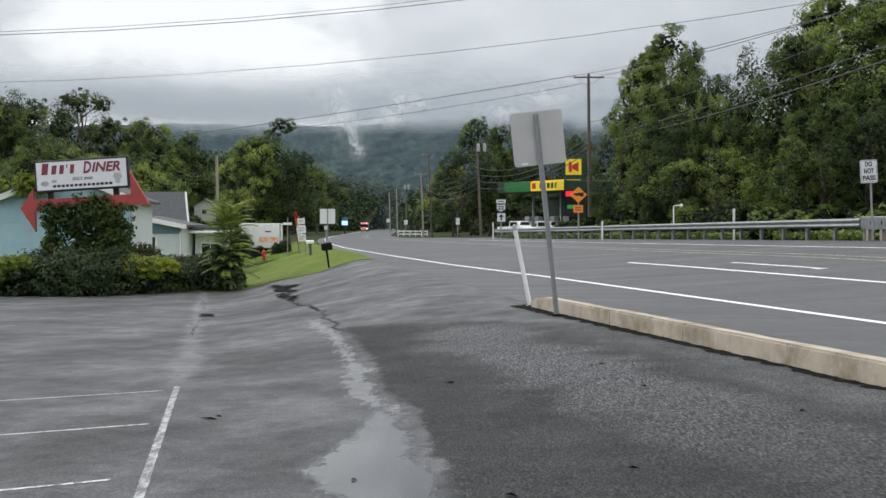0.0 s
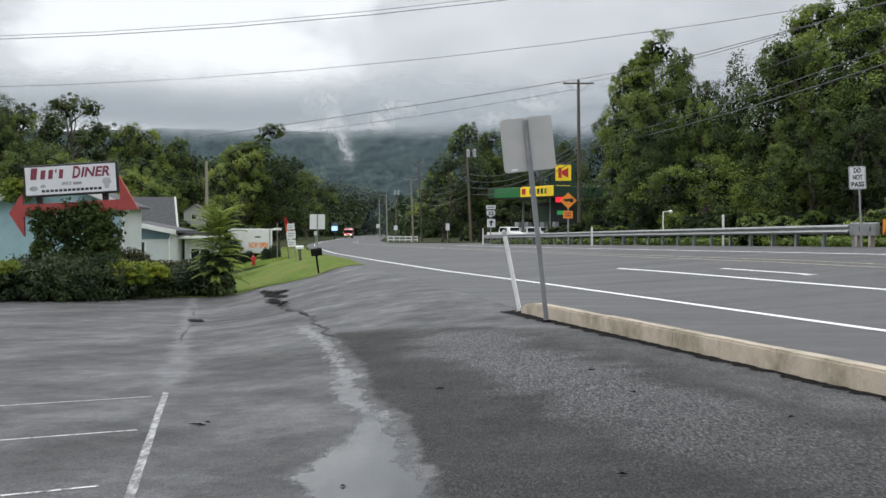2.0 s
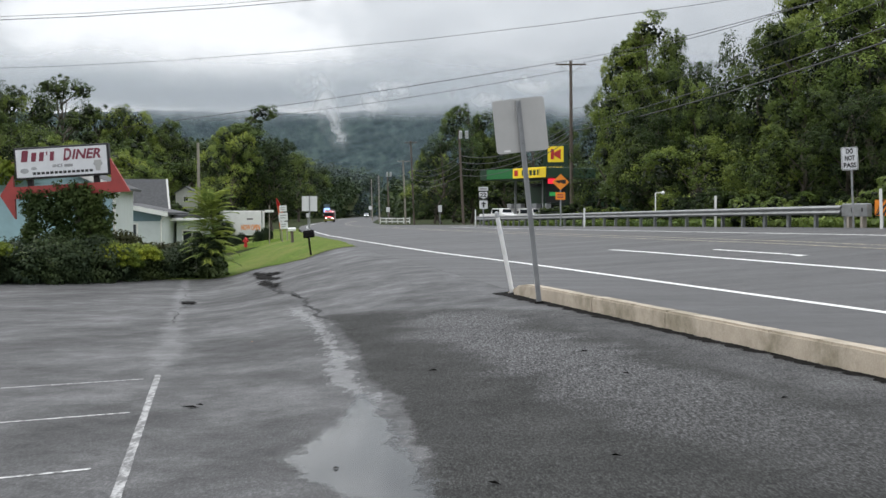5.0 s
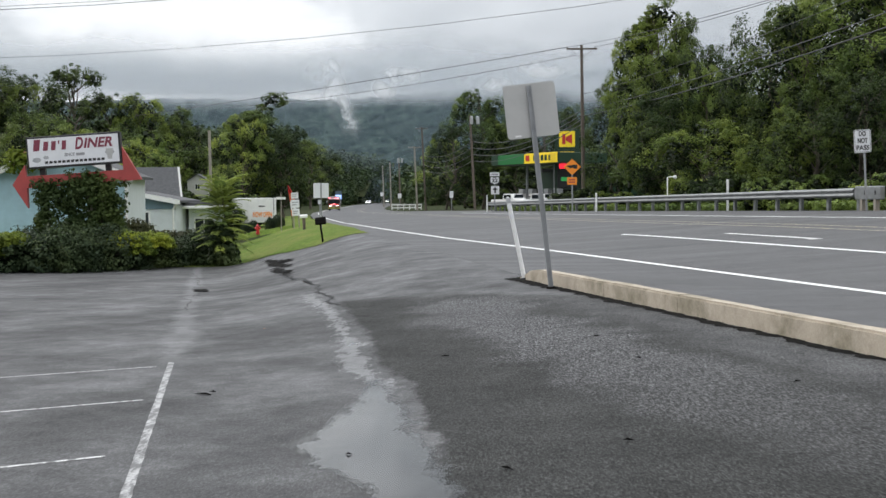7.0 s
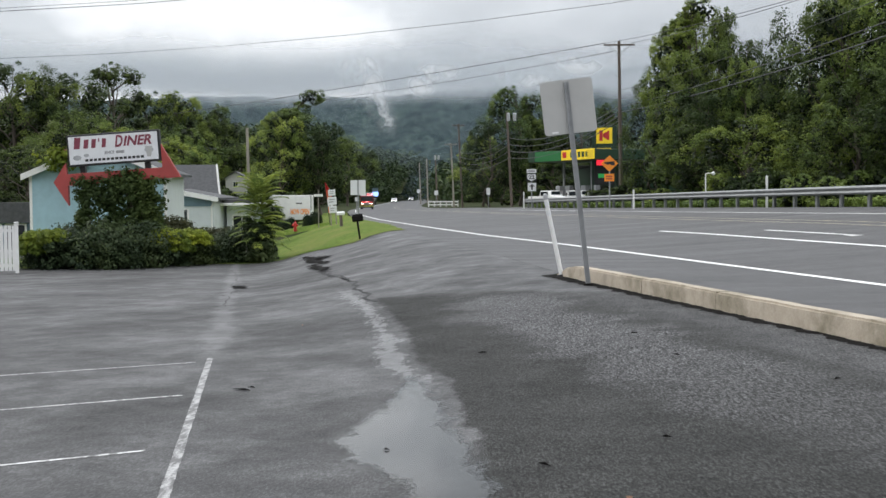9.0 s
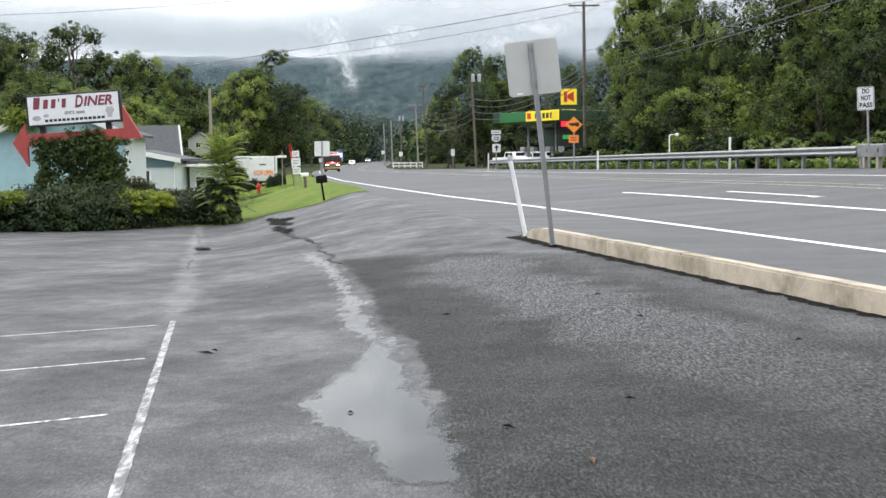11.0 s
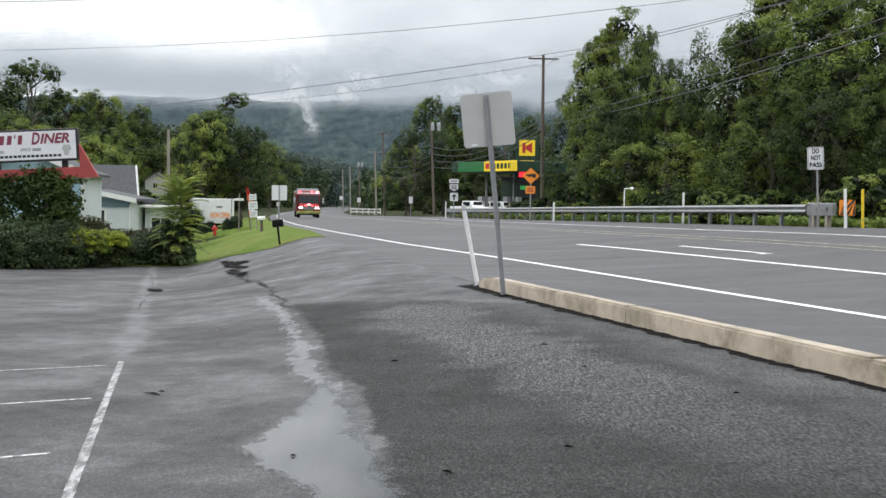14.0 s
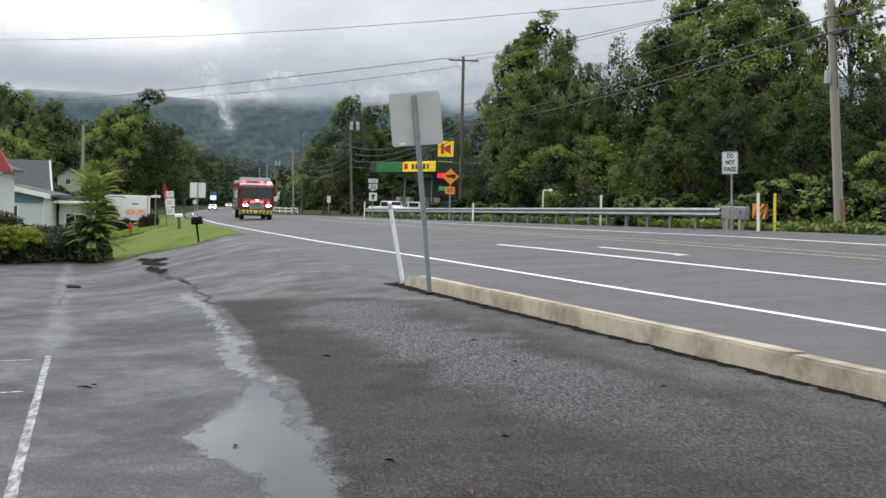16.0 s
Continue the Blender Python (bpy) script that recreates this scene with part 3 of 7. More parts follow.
def jitter_outline(pts, amp, step=0.25, freq=1.5, seed=0.0):
    out = []
    for i, a in enumerate(pts):
        b = pts[(i + 1) % len(pts)]
        a, b = Vector(a), Vector(b)
        n = max(1, int((b - a).length / step))
        nrm = Vector((-(b - a).y, (b - a).x)).normalized()
        for k in range(n):
            p = a.lerp(b, k / n)
            v = noise.fractal(Vector((p.x * freq, p.y * freq, seed)), 0.6, 2.2, 5)
            out.append(p + nrm * v * amp)
    return out


def laid_sheet(name, outline, dz, mat, ds=1.0, dw=0.3, parent=None, label="", category="", kind="structure"):
    """A thin sheet over an outline of (s, w), laid on the ground's height."""
    bm = B()
    bm.faces.new([bm.verts.new((p[0], p[1], 0)) for p in outline])
    bmesh.ops.triangulate(bm, faces=bm.faces[:])
    for axis, step in ((0, ds), (1, dw)):
        lo, hi = min(p[axis] for p in outline), max(p[axis] for p in outline)
        k = math.floor(lo / step) + 1
        while k * step < hi:
            co = Vector((k * step, 0, 0)) if axis == 0 else Vector((0, k * step, 0))
            no = Vector((1, 0, 0)) if axis == 0 else Vector((0, 1, 0))
            bmesh.ops.bisect_plane(bm, geom=bm.verts[:] + bm.edges[:] + bm.faces[:], dist=1e-5, plane_co=co, plane_no=no)
            k += 1
    for v in bm.verts:
        s, w = v.co.x, v.co.y
        x, y = to_xy(s, w)
        v.co = (x, y, height(s, w) + dz)
    for f_ in bm.faces:
        f_.normal_update()
        if f_.normal.z < 0:
            f_.normal_flip()
    me = bpy.data.meshes.new(name)
    bm.to_mesh(me)
    bm.free()
    ob = link(name, me, mat, parent, "", True)
    return tagged(ob, label, category, "", kind)


def strip(name, s0, s1, d0, d1, dz, mat, step=1.5, label="", category="", absolute=False, cross=(), kind="structure"):
    """A band along the road between two offsets from its near edge line."""
    ss = [s0 + (s1 - s0) * i / max(1, round((s1 - s0) / step)) for i in range(max(1, round((s1 - s0) / step)) + 1)]
    ds = [d0, *cross, d1]
    vs, fs = [], []
    for s in ss:
        for d in ds:
            w = d if absolute else edge(s) + d
            x, y = to_xy(s, w)
            vs.append((x, y, height(s, w) + dz))
    n = len(ds)
    for i in range(len(ss) - 1):
        for j in range(n - 1):
            a = i * n + j
            fs.append((a, a + 1, a + n + 1, a + n))
    me = bpy.data.meshes.new(name)
    me.from_pydata(vs, [], fs)
    ob = link(name, me, mat, None, "", True)
    return tagged(ob, label, category, "", kind)


# ---- ground, road, lot ----
def ground_mesh():
    ss = [-250, -120, -60, -30, -15, *range(-8, 130, 3), *range(130, 330, 8), *range(330, 700, 25), 800, 1000, 1400, 2200, 4000]
    ws = [-3000, -1500, -800, -500, -350, *range(-260, -60, 20), *range(-60, -12, 4), *range(-12, 60, 2), *range(60, 160, 8), *range(160, 420, 20), 520, 700, 1000, 1600, 3000]
    vs, fs = [], []
    for s in ss:
        for w in ws:
            x, y = to_xy(s, w)
            e = edge(s)
            z = height(s, w) - (0.10 if -60 < w < e + 12 else 0.03)
            vs.append((x, y, z + (0.25 * noise.noise(Vector((x * 0.08, y * 0.08, 0))) if w > e + 17 or w < -60 else 0)))
    n = len(ws)
    for i in range(len(ss) - 1):
        for j in range(n - 1):
            a = i * n + j
            fs.append((a, a + 1, a + n + 1, a + n))
    me = bpy.data.meshes.new("ground")
    me.from_pydata(vs, [], fs)
    return tagged(link("ground", me, "soil", None, "", True), "dark leafy soil and rough grass of the valley", "ground", "", "structure")


ground_mesh()
LOT = [(-16, -45), (-16, 5.58), (19.2, 5.58), (19.4, 5.8), (30, 6.55), (40, 7.2), (49.2, 7.9), (50.0, 7.0), (48.5, 5.9), (49.5, 5.2), (51.2, 4.3), (51.5, 1.5), (51.8, -1.5), (51.2, -6.4), (51.0, -20), (50, -45)]
laid_sheet("parking_lot", LOT, 0.0, "lot", label="wet grey asphalt parking lot with pale streaks", category="pavement")
strip("road_near", -60, 19.0, 5.77 - 9.2, 13.2, 0.002, "road", cross=(-2, -1, 0, 13), label="dark grey damp asphalt highway", category="road")


def road_far():
    ss = [19.0 + i * 1.5 for i in range(0, 60)] + [110 + i * 5 for i in range(80)] + [520, 560, 620, 700, 800, 1000]
    vs, fs = [], []
    for s in ss:
        e = edge(s)
        left = float(np.interp(s, (19, 30, 40, 48.6, 60, 1000), (5.77, 6.55, 7.2, 7.85, e - 1.1, e - 1.1)))
        for w in (left, left + (e - left) * 0.5, e, e + 4, e + 8, e + 13, e + 13.2):
            x, y = to_xy(s, w)
            vs.append((x, y, height(s, w) + 0.002))
    for i in range(len(ss) - 1):
        for j in range(6):
            a = i * 7 + j
            fs.append((a, a + 1, a + 8, a + 7))
    me = bpy.data.meshes.new("road_far")
    me.from_pydata(vs, [], fs)
    tagged(link("road_far", me, "road", None, "", True), "dark grey damp asphalt highway curving up the valley", "road", "", "structure")


road_far()
# side road and station apron
strip("station_apron", 92, 175, 13.0, 44, 0.0, "road", step=4, cross=(20, 28, 36), label="grey asphalt apron of the filling station", category="pavement")
strip("white_edge_line", -60, 420, -0.07, 0.09, 0.008, "white_line", step=1.5, label="white painted edge line", category="road marking")
strip("white_lane_line", -40, 33.2, 3.60, 3.76, 0.008, "white_line", label="solid white painted lane line", category="road marking")
strip("yellow_line_inner", -50, 330, 7.05, 7.17, 0.008, "yellow_line", label="faded yellow painted centre line", category="road marking")
strip("yellow_line_outer", -50, 330, 7.75, 7.87, 0.008, "yellow_line", label="faded yellow painted centre line", category="road marking")
strip("far_edge_line", -50, 92, 10.2, 10.34, 0.008, "white_line", label="white painted edge line by the guardrail", category="road marking")


def arrow_marking():
    bm = B()
    s0, w0 = 24.6, 14.25
    for o in ([(0, -0.06), (4.7, -0.06), (4.7, 0.08), (0, 0.08)], [(0.0, 0.08), (0.0, -0.2), (0.12, -0.2), (0.9, 0.0)]):
        vs = []
        for a, b in o:
            x, y = to_xy(s0 + a, w0 + b)
            vs.append(bm.verts.new((x, y, height(s0 + a, w0 + b) + 0.010)))
        bm.faces.new(vs)
    tagged(link("turn_arrow", bm, "white_line"), "white painted turn arrow on the asphalt", "road marking", "", "structure")


arrow_marking()
LAWN = [(45.5, 5.45), (48.7, 7.9), (60, 9.0), (80, 10.0), (101, 11.6), (140, 16), (140, -2), (100, -14), (75, -30), (50.2, -30), (50.1, -6.4), (50.7, -1.5), (50.4, 1.5), (49.7, 4.0), (47.3, 4.8)]
laid_sheet("lawn", jitter_outline(LAWN, 0.12, 0.5, 1.4, 3.0), 0.018, "grass", ds=1.5, dw=0.5, label="mown green grass verge beside the highway", category="lawn")
# puddle, cracks
PUDDLE = [(5.2, 1.30), (6.3, 1.44), (7.6, 1.54), (8.6, 1.66), (9.4, 1.72), (10.2, 1.74), (10.1, 1.62), (9.5, 1.48), (8.9, 1.28), (8.1, 0.98), (7.4, 0.76), (6.7, 0.78), (6.2, 0.92), (5.2, 0.95)]
def puddle():
    """A fine sheet over the hollow, with the water's depth kept on its corners."""
    ring = [Vector(p) for p in PUDDLE]

    def depth(p):
        best, inside = 9.0, False
        for a, b in zip(ring, ring[1:] + ring[:1]):
            ab = b - a
            k = min(1.0, max(0.0, (p - a).dot(ab) / ab.length_squared))
            best = min(best, (p - a - ab * k).length)
            if (a.y > p.y) != (b.y > p.y) and p.x < (b.x - a.x) * (p.y - a.y) / (b.y - a.y) + a.x:
                inside = not inside
        return best if inside else -best

    ss, ws = [4.8 + 0.07 * i for i in range(84)], [0.45 + 0.05 * i for i in range(32)]
    vs, fs, dep = [], [], []
    for s in ss:
        for w in ws:
            vs.append((*to_xy(s, w), height(s, w) + 0.004))
            dep.append(depth(Vector((s, w))))
    n = len(ws)
    for i in range(len(ss) - 1):
        for j in range(n - 1):
            a = i * n + j
            if max(dep[a], dep[a + 1], dep[a + n], dep[a + n + 1]) > -0.2:
                fs.append((a, a + 1, a + n + 1, a + n))
    me = bpy.data.meshes.new("puddle")
    me.from_pydata(vs, [], fs)
    me.attributes.new("depth", "FLOAT", "POINT").data.foreach_set("value", dep)
    tagged(link("puddle", me, "water", None, "", True), "shallow rain puddle mirroring the cloudy sky", "water", "", "structure")


puddle()


def crack(name, pts, width, seed, mat="tar"):
    """A tar-filled crack that wanders between points of (s, w)."""
    r = random.Random(seed)
    left, right = [], []
    for i in range(len(pts) - 1):
        a, b = Vector(pts[i]), Vector(pts[i + 1])
        n = max(2, int((b - a).length / 0.15))
        for k in range(n):
            p = a.lerp(b, k / n)
            t = (b - a).normalized()
            nn = Vector((-t.y, t.x))
            h = width * (0.3 + 0.9 * r.random())
            o = nn * noise.noise(Vector((p.x * 1.1, p.y * 1.1, seed))) * 0.2
            left.append(p + o + nn * h)
            right.append(p + o - nn * h)
    bm = B()
    vl = [[bm.verts.new((*to_xy(p.x, p.y), height(p.x, p.y) + (0.035 if p.x > 25 else 0.006))) for p in q] for q in (left, right)]
    for i in range(len(left) - 1):
        bm.faces.new((vl[0][i], vl[0][i + 1], vl[1][i + 1], vl[1][i]))
    tagged(link(name, bm, mat), "black tar-filled crack in the asphalt", "pavement", "", "structure")


for k, o in enumerate((
    [(29.4, 0.55), (29.0, 0.94), (31.0, 1.01), (31.4, 0.58)],
)):
    cs, cw = sum(p[0] for p in o) / 4, sum(p[1] for p in o) / 4
    o = [(cs + (p[0] - cs) * 0.6, cw + (p[1] - cw) * 0.8) for p in o]
    laid_sheet("tar_crack", jitter_outline(o, 0.13, 0.06, 1.9, k * 3.1), 0.028, "tar", ds=0.6, dw=0.2, label="black tar-filled crack in the wet asphalt", category="pavement")
crack("tar_crack", [(47.4, 3.62), (40.4, 3.96), (42.8, 3.5), (36.4, 3.48), (37.8, 3.1), (32.9, 3.1), (31.0, 2.95)], 0.15, 2)
crack("tar_crack", [(44.5, 3.72), (41.0, 3.4), (39.0, 3.62)], 0.18, 8)
crack("tar_crack", [(31.0, 2.95), (29.4, 2.85), (26.5, 2.95), (23.2, 2.81), (21.2, 2.63), (20.2, 2.71), (19.7, 2.49), (18.4, 2.5)], 0.04, 3, "wet_tar")
crack("tar_crack", [(46, 0.8), (40, 0.9), (34, 0.8), (28, 0.6), (22, 0.3)], 0.012, 5, "wet_tar")


# ---- parking lines ----
def lot_line(name, pts, label, mat="worn_line"):
    laid_sheet(name, jitter_outline(pts, 0.005, 0.08, 6.0, 1.0), 0.003, mat, ds=1.0, dw=0.3, label=label, category="parking line")


lot_line("stall_line", [(2.0, -0.405), (2.0, -0.345), (13.0, 0.050), (13.0, -0.010)], "worn white base line of the parking stalls")
for s, b in ((12.6, -0.13), (10.03, -0.21), (7.5, -0.38), (4.9, -0.45)):
    k = (12.6 - 12.14) / 1.4
    lot_line("stall_line", [(s - 0.024, b), (s + 0.024, b), (s - k * 4.6 + 0.024, b - 4.6), (s - k * 4.6 - 0.024, b - 4.6)], "thin white line between parking stalls", "stall_line")


# ---- kerb ----
def kerb():
    root = tagged(new("kerb"), "tan mossy precast concrete kerb between lot and road", "kerb", "", "structure")
    joints = [-22.0 + i * 2.35 for i in range(0, 18)]
    joints = [j for j in joints if j < 17.0] + [18.95]
    r = random.Random(3)
    shift = 10.35 - min(joints, key=lambda j: abs(j - 10.35))
    joints = [j + shift for j in joints[:-1] if j + shift < 17.4] + [18.95]
    for a, b in zip(joints, joints[1:]):
        bm = B()
        last = b > 18.9
        dz = r.uniform(-0.012, 0.008)
        dw = r.uniform(-0.012, 0.012)
        box(bm, a + 0.008, b - 0.008, 5.57 + dw, 5.76 + dw, -0.03, 0.20 + dz)
        bmesh.ops.bevel(bm, geom=[e for e in bm.edges if max(v.co.z for v in e.verts) > 0.15 and min(v.co.z for v in e.verts) > 0.1], offset=0.022, segments=2, affect="EDGES")
        bmesh.ops.subdivide_edges(bm, edges=[e for e in bm.edges if abs(e.verts[0].co.x - e.verts[1].co.x) > 1], cuts=7)
        for v in bm.verts:
            s, w = v.co.x, v.co.y
            z = v.co.z
            if last and s > 18.2:
                z = -0.03 + (z + 0.03) * (1 - 0.8 * smooth((s - 18.2) / 0.75))
            if z > 0.05:
                z += 0.006 * noise.noise(Vector((s * 3, w * 9, 1)))
                w += 0.006 * noise.noise(Vector((s * 4, z * 9, 5)))
            x, y = to_xy(s, w)
            v.co = (x, y, min(0.0, height(s, 5.57)) * (1 - smooth((z) / 0.2)) + z)
        part("kerb_stone", bm, "kerb", root)
    # narrow dark strip with a ragged edge, laid along the kerb's foot
    laid_sheet("kerb_grit", jitter_outline([(-14, 5.44), (10, 5.44), (15, 5.40), (18.4, 5.33), (19.0, 5.36), (19.1, 5.55), (18.9, 5.57), (-14, 5.57)], 0.09, 0.04, 4.0, 4.0), 0.005, "tar", label="dark ragged strip along the foot of the kerb", category="pavement")


kerb()


# ---- vegetation ----
def leaf_mesh(name, centres, radii, per, size, rng, hollow=0.72, squash=1.0, face=None, tri=False):
    """Many small folded leaves clustered round the given centres."""
    cs = np.repeat(np.asarray(centres), per, axis=0)
    rr = np.repeat(np.asarray(radii), per)
    n = len(cs)
    d = rng.normal(size=(n, 3))
    d /= np.linalg.norm(d, axis=1)[:, None]
    if face is not None:
        d += np.repeat(np.asarray(face), per, axis=0) * 0.75
        d /= np.linalg.norm(d, axis=1)[:, None] + 1e-6
    rad = rr * (hollow + (1.15 - hollow) * rng.random(n) ** 0.7)
    p = cs + d * rad[:, None] * np.array((1, 1, squash))
    nrm = d + rng.normal(size=(n, 3)) * 0.38 + np.array((0, 0, 0.5))
    nrm /= np.linalg.norm(nrm, axis=1)[:, None]
    t = np.cross(nrm, rng.normal(size=(n, 3)))
    t /= np.linalg.norm(t, axis=1)[:, None] + 1e-9
    b = np.cross(nrm, t)
    sz = size * (0.55 + 0.9 * rng.random(n))[:, None]
    v = np.empty((n, 3 if tri else 4, 3))
    v[:, 0] = p - t * sz
    v[:, 1] = p + b * sz * 0.55 + nrm * sz * 0.12
    v[:, 2] = p + t * sz
    if tri:
        v[:, 1] += b * sz * 0.5
    else:
        v[:, 3] = p - b * sz * 0.55 + nrm * sz * 0.12
    c = v.shape[1]
    me = bpy.data.meshes.new(name)
    me.vertices.add(n * c)
    me.vertices.foreach_set("co", v.ravel())
    me.loops.add(n * c)
    me.loops.foreach_set("vertex_index", np.arange(n * c, dtype=np.int32))
    me.polygons.add(n)
    me.polygons.foreach_set("loop_start", np.arange(0, n * c, c, dtype=np.int32))
    me.polygons.foreach_set("loop_total", np.full(n, c, dtype=np.int32))
    me.update(calc_edges=True)
    return me


def limb(bm, a, b, r0, r1, rng, bends=3):
    pts = [Vector(a).lerp(Vector(b), i / bends) + (Vector(rng.normal(size=3)) * (Vector(b) - Vector(a)).length * 0.04 if 0 < i < bends else Vector()) for i in range(bends + 1)]
    for i in range(bends):
        cyl(bm, pts[i], pts[i + 1], r0 + (r1 - r0) * i / bends, r0 + (r1 - r0) * (i + 1) / bends, 7)


def broad_tree(h, r, seed, masses=15, subs=12, per=88, leaf=0.085, mat="leaf", first=0.2, top=0.75, mass_r=0.36, spikes=4, label="green broadleaf tree in full summer leaf"):
    """Limbs carry a few large leaf masses, each a heap of small clumps that face outwards and up, round a heart
    coloured dark as shade.
    """
    rng = np.random.default_rng(seed)
    root = thing("tree", label, "tree")
    bm = B()
    limb(bm, (0, 0, -0.4), (rng.normal() * 0.2, rng.normal() * 0.2, h * 0.72), 0.02 * h, 0.006 * h, rng, 4)
    part("trunk", bm, "bark", root)
    bm = B()
    cs, rs, ds, hearts, heart_r = [], [], [], [], []
    for i in range(masses):
        k = (i + 0.5) / masses
        z = first + (0.93 - first) * k
        prof = math.sin(math.pi * min(1, max(0.02, (z - first * 0.6) / (1.03 - first * 0.6))) ** top) ** 0.75
        a = i * 2.399 + rng.normal() * 0.5
        q = r * prof * (0.38 + 0.42 * rng.random() ** 0.5)
        c = Vector((math.cos(a) * q, math.sin(a) * q, h * z + rng.normal() * 0.03 * h))
        mr = r * mass_r * (0.7 + 0.6 * rng.random()) * (0.65 + 0.35 * prof)
        hearts.append(tuple(c))
        heart_r.append(mr * 0.84)
        limb(bm, (0, 0, max(h * 0.12, c.z - q * 0.9)), c, 0.007 * h, 0.002 * h, rng, 2)
        out = Vector((math.cos(a), math.sin(a), 0)) * (0.75 * min(1.0, q / (0.3 * r))) + Vector((0, 0, 0.55))
        for j in range(subs):
            d = Vector(rng.normal(size=3)).normalized() + out * 0.8
            d.normalize()
            cs.append(tuple(c + Vector((d.x, d.y, d.z * 0.82)) * mr * (0.72 + 0.4 * rng.random())))
            rs.append(mr * (0.28 + 0.26 * rng.random()))
            ds.append(tuple(d))
    for i in range(spikes):
        a, q = rng.uniform(0, 6.28), r * 0.20 * rng.random() ** 0.5
        zt = h * (1.0 - 0.28 * q / r) * rng.uniform(0.93, 1.02)
        base = Vector((math.cos(a) * q, math.sin(a) * q, zt - 0.14 * h))
        limb(bm, (0, 0, h * 0.6), base + Vector((0, 0, 0.13 * h)), 0.005 * h, 0.0015 * h, rng, 2)
        for j in range(5):
            cs.append(tuple(base + Vector((rng.normal() * 0.09 * r, rng.normal() * 0.09 * r, 0.032 * h * j))))
            rs.append(r * (0.15 - 0.022 * j) * rng.uniform(0.8, 1.2))
            ds.append((0, 0, 0.6))
    tagged(part("limb", bm, "bark", root), kind="stuff")
    part("crown", leaf_mesh("crown", cs, rs, per, leaf, rng, hollow=0.35, squash=0.8, face=ds, tri=True), mat, root)
    part("inner_foliage", leaf_mesh("inner_foliage", hearts, heart_r, 105, leaf * 2.5, rng, hollow=0.25, squash=0.8, tri=True), "leaf_core", root, "inner leaves coloured dark as the crown's shade")
    return root


def put_tree(proto, s, w, k=1.0, turn=0.0, kz=None, dz=0.0, label="", group=""):
    x, y = to_xy(s, w)
    ob = copy_thing(proto, pose(x, y, height(s, w) + dz - 0.05, 0, 0, turn))
    ob.scale = (k, k, kz or k)
    tagged(ob, label, "", group)
    return ob


PROTO = dict(
    round=broad_tree(12, 4.6, 11, mat="leaf"),
    tall=broad_tree(16, 4.2, 12, masses=18, mat="leaf", first=0.18),
    light=broad_tree(11, 4.4, 13, mat="leaf_light", label="yellow-green broadleaf tree in summer leaf"),
    tall_light=broad_tree(16, 4.4, 22, masses=22, mat="leaf_light", first=0.15, spikes=6, label="tall yellow-green broadleaf tree"),
    dark=broad_tree(13, 5.2, 14, masses=16, mat="leaf_dark", first=0.08, spikes=2, label="dark green dense broadleaf tree"),
    wide=broad_tree(9, 5.2, 15, masses=14, mat="leaf", first=0.1, spikes=2, label="spreading green broadleaf tree"),
    open=broad_tree(17, 4.4, 16, masses=13, subs=8, per=52, mat="leaf_dark", first=0.42, leaf=0.10, mass_r=0.25, spikes=5, label="tall open-crowned tree standing above the wood"),
    spiky=broad_tree(15, 3.8, 17, masses=20, mat="leaf", first=0.12, top=0.6, mass_r=0.33, spikes=9, label="tall green tree with an uneven pointed top"),
    shrub=broad_tree(3.2, 2.0, 18, masses=9, subs=7, per=40, leaf=0.096, mat="leaf_dark", first=0.05, spikes=3, label="dark green wild shrub"),
    shrub_light=broad_tree(2.6, 1.9, 19, masses=8, subs=7, per=40, leaf=0.096, mat="leaf_light", first=0.05, spikes=4, label="light green wild shrub"),
    f_dark=broad_tree(12, 5.0, 24, masses=13, subs=9, per=46, leaf=0.148, mat="leaf_dark", first=0.06, label="dark green tree deeper in the wood"),
    f_round=broad_tree(12, 4.8, 25, masses=13, subs=9, per=46, leaf=0.148, mat="leaf", first=0.08, label="green broadleaf tree deeper in the wood"),
    f_light=broad_tree(11, 4.6, 26, masses=12, subs=9, per=46, leaf=0.148, mat="leaf_light", first=0.1, label="yellow-green tree deeper in the wood"),
)
for q in PROTO.values():
    q.location = (0, -150, -1)
RNG = random.Random(5)
# right-hand wood: the outline trees, then the rows behind and below them
for kind, s, w, hh, k in (
    ('spiky', 79.7, 33.1, 0.96, 0.89),
    ('round', 82.1, 36.3, 1.15, 0.65),
    ('dark', 86.0, 33.2, 0.80, 0.55),
    ('round', 88.4, 35.5, 1.15, 0.51),
    ('dark', 76.2, 35.3, 0.88, 0.54),
    ('light', 72.4, 33.8, 0.83, 0.45),
    ('light', 73.9, 36.3, 0.80, 0.41),
    ('dark', 64.3, 34.4, 0.90, 0.66),
    ('dark', 60.1, 33.8, 0.88, 0.70),
    ('tall_light', 68.2, 38.8, 0.92, 0.72),
    ('tall_light', 61.5, 37.0, 0.88, 0.82),
    ('tall_light', 55.5, 36.0, 0.86, 0.82),
    ('round', 52.7, 30.3, 0.53, 0.50),
    ('wide', 61.2, 28.7, 0.54, 0.65),
    ('dark', 70.2, 29.9, 0.44, 0.51),
    ('dark', 50.4, 31.5, 0.50, 0.49),
    ('tall', 57.5, 36.3, 0.70, 0.70),
    ('round', 54.8, 30.2, 0.41, 0.45),
):
    put_tree(PROTO[kind], s, w, k, RNG.uniform(0, 360), hh, group="trees behind the guardrail")
